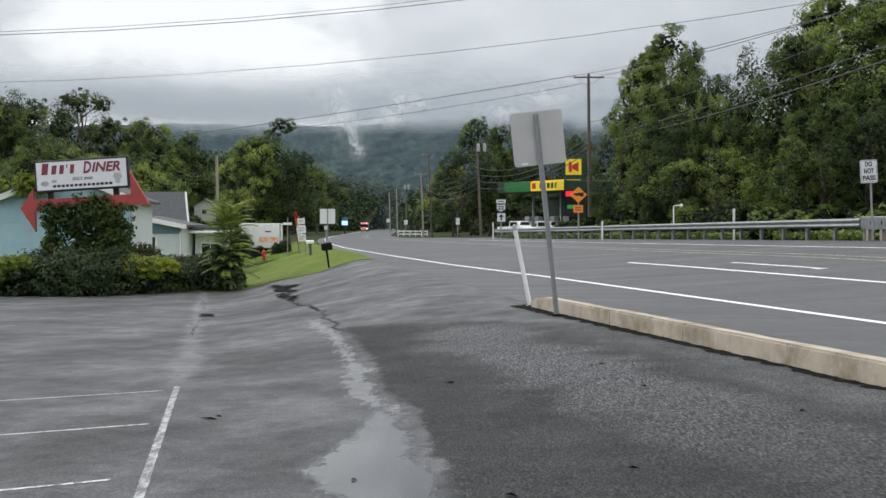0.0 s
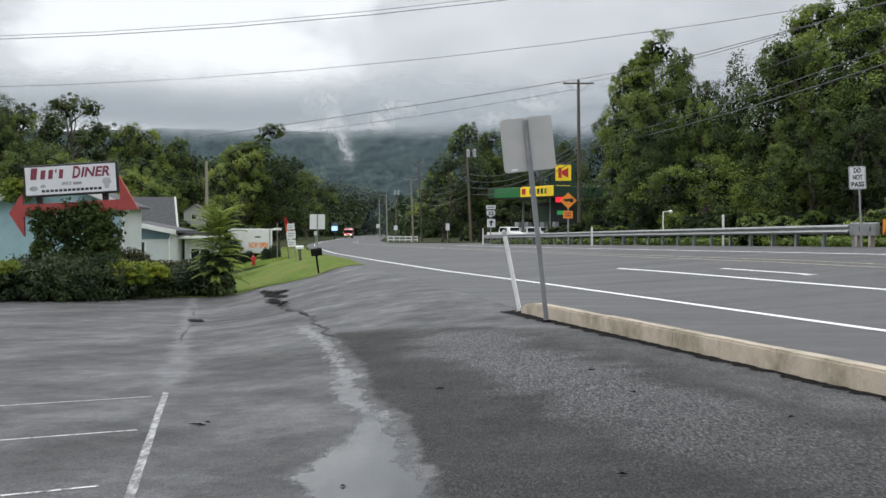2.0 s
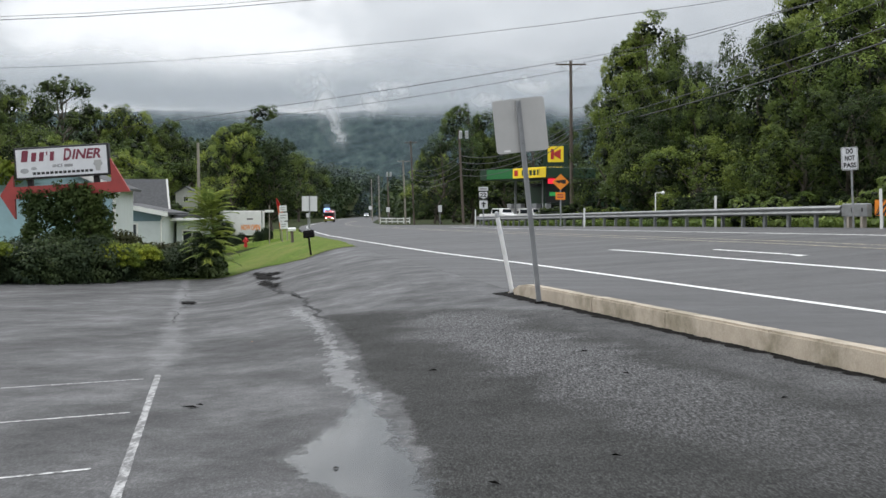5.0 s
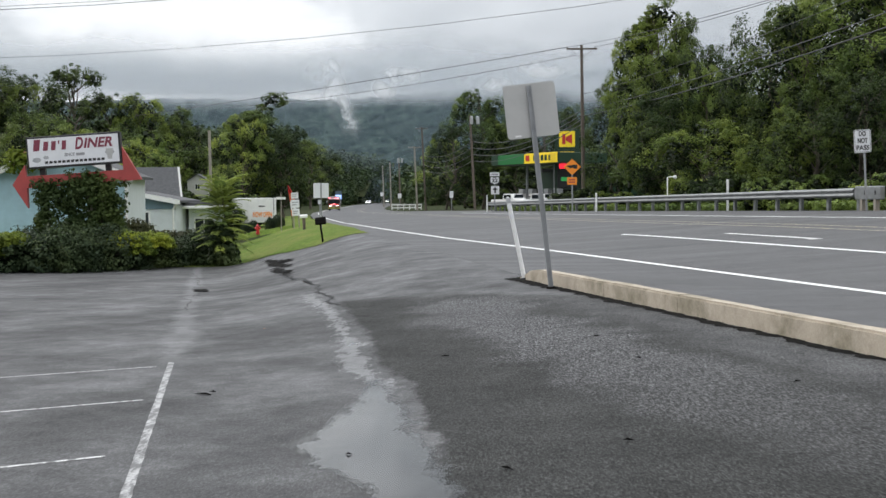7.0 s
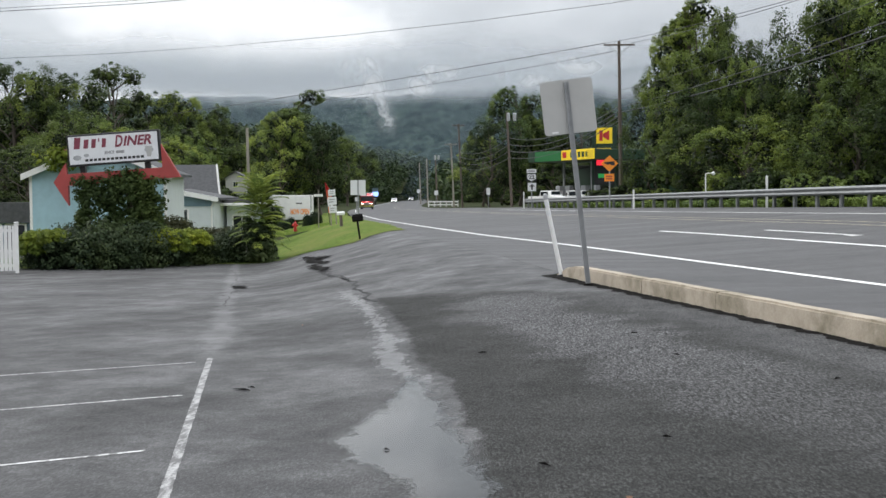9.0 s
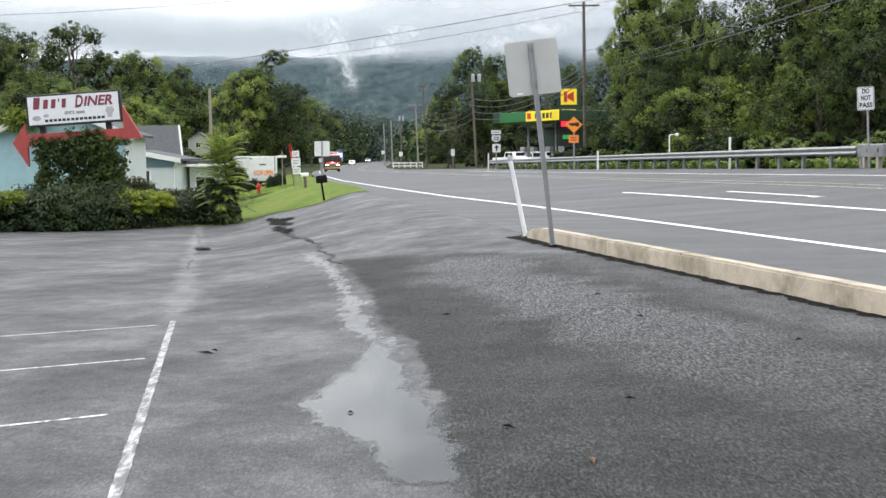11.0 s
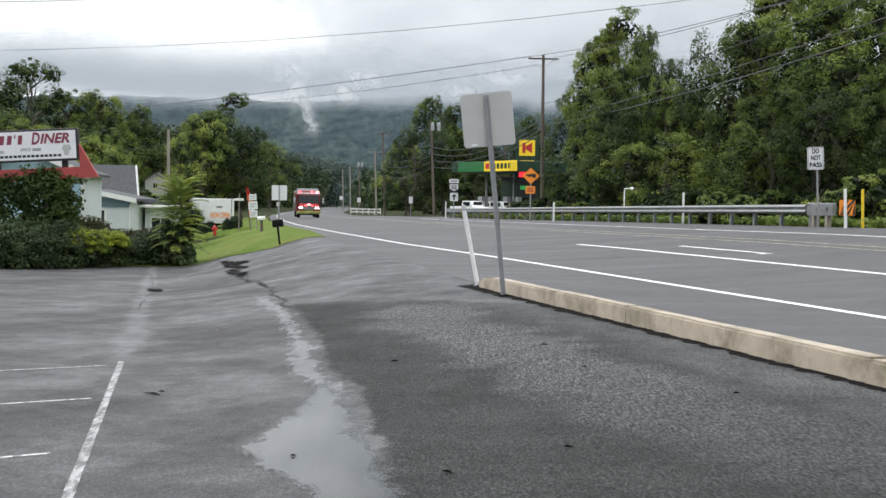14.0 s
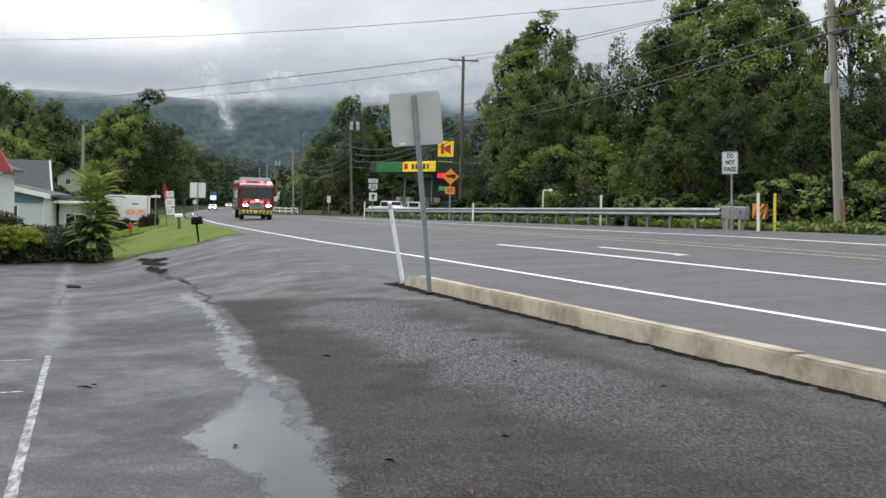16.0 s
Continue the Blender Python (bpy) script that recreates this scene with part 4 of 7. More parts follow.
for kind, s, w, hh, k in (
    ('round', 52.6, 39.6, 1.03, 0.67),
    ('tall', 58.6, 40.3, 0.81, 0.72),
    ('dark', 45.7, 33.8, 0.48, 0.51),
    ('dark', 45.2, 35.8, 0.59, 0.51),
    ('round', 49.6, 34.7, 0.63, 0.49),
    ('light', 39.8, 32.6, 0.34, 0.42),
    ('round', 75.1, 31.2, 0.86, 0.59),
    ('dark', 71.1, 30.7, 0.59, 0.58),
    ('round', 198.5, 51.9, 1.66, 1.40),
    ('dark', 194.7, 46.1, 1.11, 0.99),
    ('round', 197.9, 54.7, 1.27, 1.02),
    ('dark', 192.2, 57.0, 1.17, 1.10),
    ('light', 209.6, 48.1, 1.13, 1.11),
    ('dark', 186.6, 59.1, 1.28, 1.07),
    ('dark', 176.1, 60.3, 1.22, 0.81),
):
    put_tree(PROTO[kind], s, w, k, RNG.uniform(0, 360), hh, group="trees behind the guardrail")
for kind, s, w, hh, k in (
    ('open', 156.1, -11.1, 1.09, 1.20),
    ('tall', 120.9, 9.1, 0.75, 1.14),
    ('dark', 118.4, 11.1, 0.72, 0.65),
    ('light', 116.5, 7.0, 0.89, 0.74),
    ('round', 164.8, -3.8, 1.33, 1.19),
    ('round', 168.9, 0.5, 1.21, 1.02),
    ('dark', 165.6, -7.5, 1.27, 1.05),
    ('dark', 147.0, -16.0, 1.20, 1.07),
    ('light', 114.6, -8.6, 0.80, 0.85),
    ('light', 103.1, -2.9, 0.64, 0.78),
    ('round', 136.9, -16.7, 1.16, 1.13),
    ('wide', 125.7, -12.7, 1.06, 1.05),
    ('dark', 173.2, 4.4, 1.03, 1.12),
    ('round', 329.7, 37.8, 1.52, 1.63),
    ('dark', 478.3, 60.4, 1.58, 2.10),
    ('dark', 137.8, -20.8, 1.17, 1.14),
    ('light', 122.8, -1.6, 0.76, 0.60),
    ('dark', 105.7, -14.6, 0.51, 0.88),
    ('light', 97.5, -0.8, 0.54, 0.49),
):
    put_tree(PROTO[kind], s, w, k, RNG.uniform(0, 360), hh, group="trees on the wooded slope")
# fillers deeper in the woods, kept below the wood's own crown line
LINE_X = (-0.42, -0.37, -0.31, -0.265, -0.23, -0.18, -0.155, -0.13, -0.11, -0.085, -0.05, -0.02, 0.02, 0.05, 0.1, 0.14, 0.2, 0.24, 0.3, 0.4)
LINE_Z = (0.115, 0.113, 0.105, 0.085, 0.08, 0.068, 0.075, 0.062, 0.052, 0.052, 0.05, 0.05, 0.075, 0.07, 0.09, 0.11, 0.12, 0.09, 0.12, 0.15)


def fill_tree(kinds, s, w, k, kz, group):
    x, y = to_xy(s, w)
    if y < 136 and -0.215 < x / y < -0.178:
        return  # the clearing before the far house
    z = height(s, w)
    top = 1.3 + float(np.interp(x / y, LINE_X, LINE_Z)) * y * RNG.uniform(0.72, 0.95)
    kz = min(kz, (top - z) / 12.0)
    if kz > 0.22:
        put_tree(PROTO[RNG.choice(kinds)], s, w, min(k, kz * 1.5), RNG.uniform(0, 360), kz, group=group)


KINDS = ("f_dark", "f_dark", "f_dark", "f_round", "f_light")
for i in range(22):
    s = -10 + i * 6.8 + RNG.uniform(-1.5, 1.5)
    w = edge(s) + RNG.uniform(22, 38) + (22 if s > 100 else 0)
    fill_tree(KINDS, s, w, RNG.uniform(0.8, 1.0), RNG.uniform(0.6, 0.85), "trees behind the guardrail")
for i in range(60):
    s = 98 + i * 2.8
    w = min(RNG.uniform(-75, 8), edge(s) - 14)
    fill_tree(KINDS, s, w, RNG.uniform(0.8, 1.1), RNG.uniform(0.6, 1.0), "trees on the wooded slope")
for i in range(26):
    s = 175 + i * 9.2
    fill_tree(KINDS, s, edge(s) + RNG.uniform(27, 60), RNG.uniform(0.8, 1.2), RNG.uniform(0.6, 0.9), "trees up the valley")
for i in range(26):
    s = 200 + i * 10.5
    fill_tree(KINDS, s, edge(s) - RNG.uniform(12, 36), RNG.uniform(0.7, 1.1), RNG.uniform(0.5, 0.8), "trees up the valley")
# undergrowth along the guardrail and the wood's edge
for i in range(58):
    s = 14 + i * 1.35 + RNG.uniform(-0.5, 0.5)
    w = edge(s) + RNG.uniform(16.5, 20)
    if s > 88 or (s < 46 and w < edge(s) + 18.2):
        continue
    put_tree(PROTO[RNG.choice(("shrub", "shrub", "shrub_light"))], s, w, RNG.uniform(0.45, 0.85), RNG.uniform(0, 360), RNG.uniform(0.25, 0.6), group="shrubs at the wood's edge")


def weeds(name, spots, mat, label, per=26, size=0.10, hgt=0.45, seed=1):
    """Low weeds and long grass as one mass."""
    rng = np.random.default_rng(seed)
    cs = []
    for s, w in spots:
        x, y = to_xy(s, w)
        cs.append((x, y, height(s, w) + hgt * 0.35))
    me = leaf_mesh(name, cs, [hgt * 0.8] * len(cs), per, size, rng, hollow=0.1, squash=0.5)
    tagged(link(name, me, mat), label, "weeds", "", "stuff")


weeds("verge_weeds", [(s, edge(s) + RNG.uniform(13.6, 17)) for s in [15 + i * 0.16 for i in range(520)] if s < 98], "leaf_light", "long grass and weeds under the guardrail", seed=2)
weeds("verge_weeds", [(s, edge(s) + RNG.uniform(13.9, 17)) for s in [-10 + i * 0.2 for i in range(520)] if s < 90], "leaf", "long grass and weeds behind the guardrail", seed=3)




# far woods as one mass of leaf clumps on the valley's slopes
def far_woods():
    rng = np.random.default_rng(21)
    cs, rs = [], []
    for i in range(2600):
        s = rng.uniform(330, 900)
        side = rng.random()
        w = edge(s) + (rng.uniform(20, 200) if side < 0.5 else -rng.uniform(14, 160))
        x, y = to_xy(s, w)
        hgt = min(rng.uniform(5, 13), (1.3 + float(np.interp(x / y, LINE_X, LINE_Z)) * y * 0.9 - height(s, w)) / 1.15)
        if hgt < 3:
            continue
        cs.append((x, y, height(s, w) + hgt * 0.55))
        rs.append(hgt * 0.55)
    me = leaf_mesh("far_woods", cs, rs, 56, 0.95, rng, hollow=0.5, tri=True)
    tagged(link("far_woods", me, "leaf_far"), "dense green woods up the valley", "woods", "", "stuff")


far_woods()


def foothill():
    """A low wooded rise that closes the valley before the mountain."""
    xs, ys = [-210 + 6 * i for i in range(52)], [440 + 10 * j for j in range(22)]

    def rise(x, y):
        crest = float(np.interp(x / 600, (-0.3, -0.16, -0.105, -0.067, -0.04, 0.0, 0.06), (20, 20, 20, 16, 13, 14, 20)))
        return max(height(*to_sw(x, y)) - 0.6, crest * smooth((y - 440) / 170) - 1.5)

    vs = [(x, y, rise(x, y)) for y in ys for x in xs]
    n = len(xs)
    fs = [(j * n + i, j * n + i + 1, (j + 1) * n + i + 1, (j + 1) * n + i) for j in range(len(ys) - 1) for i in range(n - 1) if abs(to_sw(xs[i], ys[j])[1] - edge(to_sw(xs[i], ys[j])[0])) > 9]
    me = bpy.data.meshes.new("ground_foothill")
    me.from_pydata(vs, [], fs)
    tagged(link("ground_foothill", me, "soil", None, "", True), "low wooded rise at the valley's end", "hill", "", "structure")
    rng = np.random.default_rng(35)
    cs, rs = [], []
    for i in range(1500):
        x, y = rng.uniform(-120, 75), 445 + 200 * rng.random()
        q, w = to_sw(x, y)
        if -5 < w - edge(q) < 12:
            continue
        r = rng.uniform(3.0, 5.2)
        for k in range(3):
            cs.append((x + rng.normal() * r * 0.4, y + rng.normal() * r * 0.4, rise(x, y) + r * (0.5 + 0.55 * k)))
            rs.append(r * (0.75 - 0.16 * k))
    me = leaf_mesh("hill_woods", cs, rs, 34, 0.62, rng, hollow=0.5, tri=True)
    tagged(link("hill_woods", me, "leaf_far"), "dense dark green woods on the low rise", "woods", "", "stuff")


foothill()


def mountain(name, x0, x1, y0, y1, crest, label, nx=220, ny=60, rough=5.0, seed=0.0):
    vs, fs = [], []
    for j in range(ny + 1):
        for i in range(nx + 1):
            x, v = x0 + (x1 - x0) * i / nx, j / ny
            y = y0 + (y1 - y0) * v
            z = crest(x) * smooth(v * 1.02) - 4
            z += rough * noise.fractal(Vector((x * 0.02, y * 0.02, seed)), 0.7, 2.1, 4) + rough * 4.5 * v * noise.noise(Vector((x * 0.003, y * 0.003, seed + 4)))
            vs.append((x, y, z))
    n = nx + 1
    for j in range(ny):
        for i in range(nx):
            a = j * n + i
            fs.append((a, a + 1, a + n + 1, a + n))
    me = bpy.data.meshes.new(name)
    me.from_pydata(vs, [], fs)
    tagged(link(name, me, "far", None, "", True), label, "mountain", "", "structure")


mountain("backdrop_mountain", -1100, 1500, 950, 1350, lambda x: 121 + 5 * math.sin(x * 0.004), "wooded mountain ridge fading into low cloud", 240, 60, 4.0)
mountain("backdrop_ridge", -120, 700, 640, 820, lambda x: 26 + 62 * smooth((x + 80) / 200), "nearer wooded spur of the mountain", 160, 40, 5.0, 3.0)


def cloud_sheet(name, y, x0, x1, z0, z1, mat, label):
    me = bpy.data.meshes.new(name)
    vs, fs, n = [], [], 24
    for i in range(n + 1):
        x = x0 + (x1 - x0) * i / n
        yy = y + 60 * math.sin(x * 0.003)
        vs += [(x, yy, z0), (x, yy, z1)]
    for i in range(n):
        fs.append((2 * i, 2 * i + 2, 2 * i + 3, 2 * i + 1))
    me.from_pydata(vs, [], fs)
    tagged(link(name, me, mat, None, "", True), label, "cloud", "", "structure")


cloud_sheet("backdrop_cloud", 620, -900, 1100, 20, 420, "mist", "grey cloud base hanging on the mountain")
# blue see-through sheet that tints the far slopes in place of haze
cloud_sheet("backdrop_haze", 560, -1500, 1700, -20, 260, "haze", "thin blue-tinted sheet painted as valley haze")


def wisp(x, y, z, rx, rz, tilt):
    bm = B()
    bmesh.ops.create_grid(bm, x_segments=6, y_segments=6, size=1.0, matrix=Matrix.Rotation(radians(90), 4, "X"))
    ob = tagged(link("backdrop_wisp", bm, "wisp"), "torn white wisp of mist rising from the woods", "cloud", "", "structure")
    ob.matrix_world = Matrix.LocRotScale((x, y, z), Matrix.Rotation(radians(-tilt), 3, "Y"), (rx, 1, rz))


for x, y, z, rx, rz, tilt in ((-38.5, 540, 35, 9, 11, 16), (-42, 541, 42, 9, 15, 14), (-45, 543, 50, 12, 16, 10), (-50, 546, 59, 18, 13, 0), (-23, 545, 51, 12, 10, -20), (-16, 548, 57, 22, 9, 0), (24, 550, 54, 26, 9, -8), (48, 552, 60, 24, 10, 0)):
    wisp(x, y, z, rx, rz, tilt)


# ---- signs and posts beside the lot ----
def plate(name, w, h, r, depth, mat, parent, cx=0.0, cz=0.0, y=0.0, label=""):
    bm = prism(B(), [(cx + a, cz + b) for a, b in rounded(w, h, r)], y, y + depth)
    return part(name, bm, mat, parent, label)


def big_sign():
    t = thing("road_sign", "bare aluminium back of a square sign on a leaning steel post", "road sign", pose(1.65, 17.5, -0.03, 0, -6.1, 2))
    bm = B()
    box(bm, -0.035, 0.035, -0.012, 0.022, 0, 2.965, 0.004)
    box(bm, -0.035, -0.02, -0.03, -0.012, 0, 2.965)
    box(bm, 0.02, 0.035, -0.03, -0.012, 0, 2.965)
    part("post", bm, "post", t)
    p = plate("plate", 0.755, 0.775, 0.05, 0.004, "alu", t, 0.0, 2.61, 0.03)
    for z in (2.345, 2.865):
        bm = B()
        cyl(bm, (0, -0.035, z), (0, 0.03, z), 0.012, n=8)
        part("bolt", bm, "steel", p)
    bm = B()
    box(bm, -0.27, -0.18, 0.024, 0.029, 2.245, 2.27)
    part("sticker", bm, "white", p, "small white maker's sticker")
    foot = B()
    for i in range(9):
        a = i * 0.7
        ball(foot, (0.045 * math.cos(a), 0.045 * math.sin(a), 0.03), 0.028, 6)
    part("footing", foot, "tar", t, "dark asphalt lump round the post")


def delineator(m, h, r, label, mat="white", cap=True, flat=False):
    t = thing("marker_post", label, "marker post", m)
    bm = B()
    if flat:
        box(bm, -r, r, -0.015, 0.015, -0.1, h, 0.006)
    else:
        cyl(bm, (0, 0, -0.1), (0, 0, h), r, r * 0.94, 14)
    part("post", bm, mat, t)
    if cap:
        bm = B()
        cyl(bm, (0, 0, h - 0.02), (0, 0, h + 0.05), r * 1.12, r * 1.0, 14)
        ball(bm, (0, 0, h + 0.05), r, 10)
        part("cap", bm, "grey_plastic", t)
    return t


big_sign()
wp = delineator(pose(1.41, 19.45, -0.03, 0, -11.3, 0), 1.30, 0.036, "leaning white round flexible marker post at the kerb's end")
for z in (1.02, 1.16):
    bm = B()
    cyl(bm, (0, 0, z), (0, 0, z + 0.09), 0.0372, 0.037, 14)
    part("band", bm, "sheet", wp, "pale reflective band")
bm = B()
cyl(bm, (0, 0, -0.06), (0, 0, 0.06), 0.10, 0.07, 12)
part("base", bm, "black", wp, "black rubber base")


# ---- guardrail ----
def guardrail():
    t = thing("guardrail", "galvanised steel W-beam guardrail on steel posts", "guardrail")
    ss = [36.4 + i * 1.905 for i in range(32)]
    prof = [(0.0, 0.44), (-0.06, 0.47), (-0.085, 0.51), (-0.06, 0.56), (-0.015, 0.595), (-0.06, 0.63), (-0.085, 0.68), (-0.06, 0.72), (0.0, 0.75), (0.012, 0.75), (0.012, 0.44)]
    bm = B()
    prev = None
    for s in ss + [ss[-1] + 0.6]:
        w0 = edge(s) + 13.15
        ring = []
        for a, z in prof:
            x, y = to_xy(s, w0 + a)
            ring.append(bm.verts.new((x, y, height(s, w0) + z)))
        if prev:
            for i in range(len(prof)):
                j = (i + 1) % len(prof)
                bm.faces.new((prev[i], prev[j], ring[j], ring[i]))
        prev = ring
    part("rail", bm, "steel", t)
    mesh = None
    for s in ss:
        if mesh is None:
            bm = B()
            box(bm, -0.05, 0.05, -0.006, 0.006, -0.3, 0.72)
            box(bm, -0.056, -0.045, -0.07, 0.07, -0.3, 0.72)
            box(bm, 0.045, 0.056, -0.07, 0.07, -0.3, 0.72)
            box(bm, -0.20, -0.05, -0.06, 0.06, 0.48, 0.70)
            mesh = bpy.data.meshes.new("post")
            bm.to_mesh(mesh)
            bm.free()
            mesh.materials.append(M["steel"])
        w = edge(s) + 13.32
        ob = new("post", mesh)
        ob.parent = t
        ob.matrix_basis = at_sw(s, w, 0, ROAD_TURN)
    e = thing("guardrail_terminal", "grey steel end terminal of the guardrail", "guardrail end", at_sw(35.7, edge(35) + 13.2, 0, ROAD_TURN))
    bm = B()
    box(bm, -0.09, 0.09, -0.85, 0.65, 0.36, 0.80, 0.03)
    part("impact_head", bm, "steel", e)
    for y in (-0.5, 0.3):
        bm = B()
        box(bm, -0.08, 0.08, y - 0.07, y + 0.07, -0.2, 0.40, 0.01)
        part("post", bm, "pole", e)
    for y in (-0.6, 0.0):
        bm = B()
        box(bm, -0.095, -0.088, y, y + 0.08, 0.52, 0.66)
        part("slot", bm, "black", e)


guardrail()


def chevron_marker():
    t = thing("object_marker", "orange and black striped marker panel at the guardrail end", "road sign", pose(14.33, 37.75, 0.82, 0, 0, -6))
    p = plate("panel", 0.5, 0.5, 0.02, 0.006, "orange", t, 0, 0.64)
    for i in range(4):
        a = -0.30 + i * 0.2
        pts = [(a - 0.14, 0.40), (a - 0.05, 0.40), (a + 0.35, 0.88), (a + 0.26, 0.88)]
        pts = [(min(0.24, max(-0.24, x)), z) for x, z in pts]
        if pts[2][0] - pts[3][0] + pts[1][0] - pts[0][0] > 0.02:
            part("stripe", prism(B(), pts, -0.004, -0.001), "black", p)
    bm = B()
    box(bm, -0.03, 0.03, 0.008, 0.04, -0.1, 0.85)
    part("post", bm, "post", t)


chevron_marker()
delineator(pose(14.12, 37.3, 0.80, 0, -2, 0), 1.25, 0.045, "white flat marker post beside the guardrail end", flat=True, cap=False)
delineator(pose(14.9, 37.9, 0.84, 0, -1.5, 0), 1.22, 0.045, "yellow flat marker post in the grass verge", "yellow", flat=True, cap=False)
for x, y, z0, z1 in ((12.3, 51.2, 0.75, 2.03), (8.55, 65.0, 0.6, 1.56), (3.85, 93.0, 0.3, 1.56)):
    delineator(pose(x, y, z0, 0, 0, 0), z1 - z0, 0.05, "white flat marker post behind the guardrail", flat=True, cap=False)


def dnp_sign():
    t = thing("road_sign", "white rectangular traffic sign on a thin steel post", "road sign", pose(13.88, 39.05, 0.80, 0, -2.6, -8))
    bm = B()
    box(bm, -0.03, 0.03, 0.012, 0.045, -0.2, 2.55, 0.004)
    part("post", bm, "post", t)
    p = plate("plate", 0.53, 0.74, 0.04, 0.006, "sheet", t, -0.05, 2.26)
    bm = B()
    for a in (plate_ring(0.49, 0.70, 0.012)):
        box(bm, a[0] - 0.05, a[1] - 0.05, -0.004, -0.001, 2.26 + a[2], 2.26 + a[3])
    part("border", bm, "black", p)
    for txt, z in (("DO", 2.49), ("NOT", 2.27), ("PASS", 2.04)):
        lettering("letters", txt, "black", p, 0.215, -0.05, -0.004, z, {"DO": 0.22, "NOT": 0.31, "PASS": 0.40}[txt])


def plate_ring(w, h, t):
    return ((-w / 2, w / 2, h / 2 - t, h / 2), (-w / 2, w / 2, -h / 2, -h / 2 + t), (-w / 2, -w / 2 + t, -h / 2 + t, h / 2 - t), (w / 2 - t, w / 2, -h / 2 + t, h / 2 - t))


dnp_sign()


def diamond_sign():
    t = thing("warning_sign", "orange diamond warning sign with a smaller plaque below", "road sign", pose(7.66, 68.5, 0.5, 0, 0, -6) @ Matrix.Diagonal((1.2, 1.2, 1.13, 1)))
    bm = B()
    box(bm, -0.035, 0.035, 0.012, 0.05, -0.2, 2.4, 0.004)
    part("post", bm, "post", t)
    d, c = 0.41, 2.26
    p = part("diamond", prism(B(), [(0, c + d), (-d, c), (0, c - d), (d, c)], 0, 0.006), "orange", t)
    part("symbol", prism(B(), [(-0.24, 2.28), (-0.07, 2.24), (-0.07, 2.19), (0.04, 2.26), (0.04, 2.37), (0.24, 2.37), (0.24, 2.17), (0.12, 2.17), (0.04, 2.21), (-0.08, 2.31), (-0.24, 2.33)], -0.005, -0.001), "black", p)
    q = plate("plaque", 0.46, 0.38, 0.03, 0.006, "orange", t, -0.01, 1.56)
    for z in (1.62, 1.50):
        bm = B()
        box(bm, -0.16, 0.13, -0.005, -0.001, z - 0.03, z + 0.03)
        part("print", bm, "arrow", q)


diamond_sign()


def route_sign():
    t = thing("route_sign", "white route shield with direction plates on one post", "road sign", pose(4.55, 95.0, 0.2, 0, 0, 2) @ Matrix.Diagonal((1.3, 1.3, 1.08, 1)))
    bm = B()
    box(bm, -0.035, 0.035, 0.012, 0.05, -0.2, 3.0, 0.004)
    part("post", bm, "post", t)
    plate("direction_plate", 0.58, 0.27, 0.02, 0.006, "sheet", t, 0, 2.78)
    bm = B()
    box(bm, -0.2, 0.2, -0.004, -0.001, 2.73, 2.83)
    part("print", bm, "greyprint", t)
    p = plate("shield_plate", 0.60, 0.60, 0.03, 0.006, "black", t, 0, 2.32)
    part("shield", prism(B(), [(-0.22, 2.58), (0, 2.53), (0.22, 2.58), (0.27, 2.42), (0.24, 2.2), (0, 2.05), (-0.24, 2.2), (-0.27, 2.42)], -0.005, -0.001), "sheet", p)
    lettering("letters", "22", "black", p, 0.36, 0, -0.008, 2.32, 0.36)
    q = plate("arrow_plate", 0.50, 0.60, 0.02, 0.006, "sheet", t, 0.02, 1.63)
    part("arrow", prism(B(), [(0.02, 1.86), (-0.14, 1.66), (-0.03, 1.66), (-0.03, 1.42), (0.07, 1.42), (0.07, 1.66), (0.18, 1.66)], -0.005, -0.001), "black", q)


route_sign()


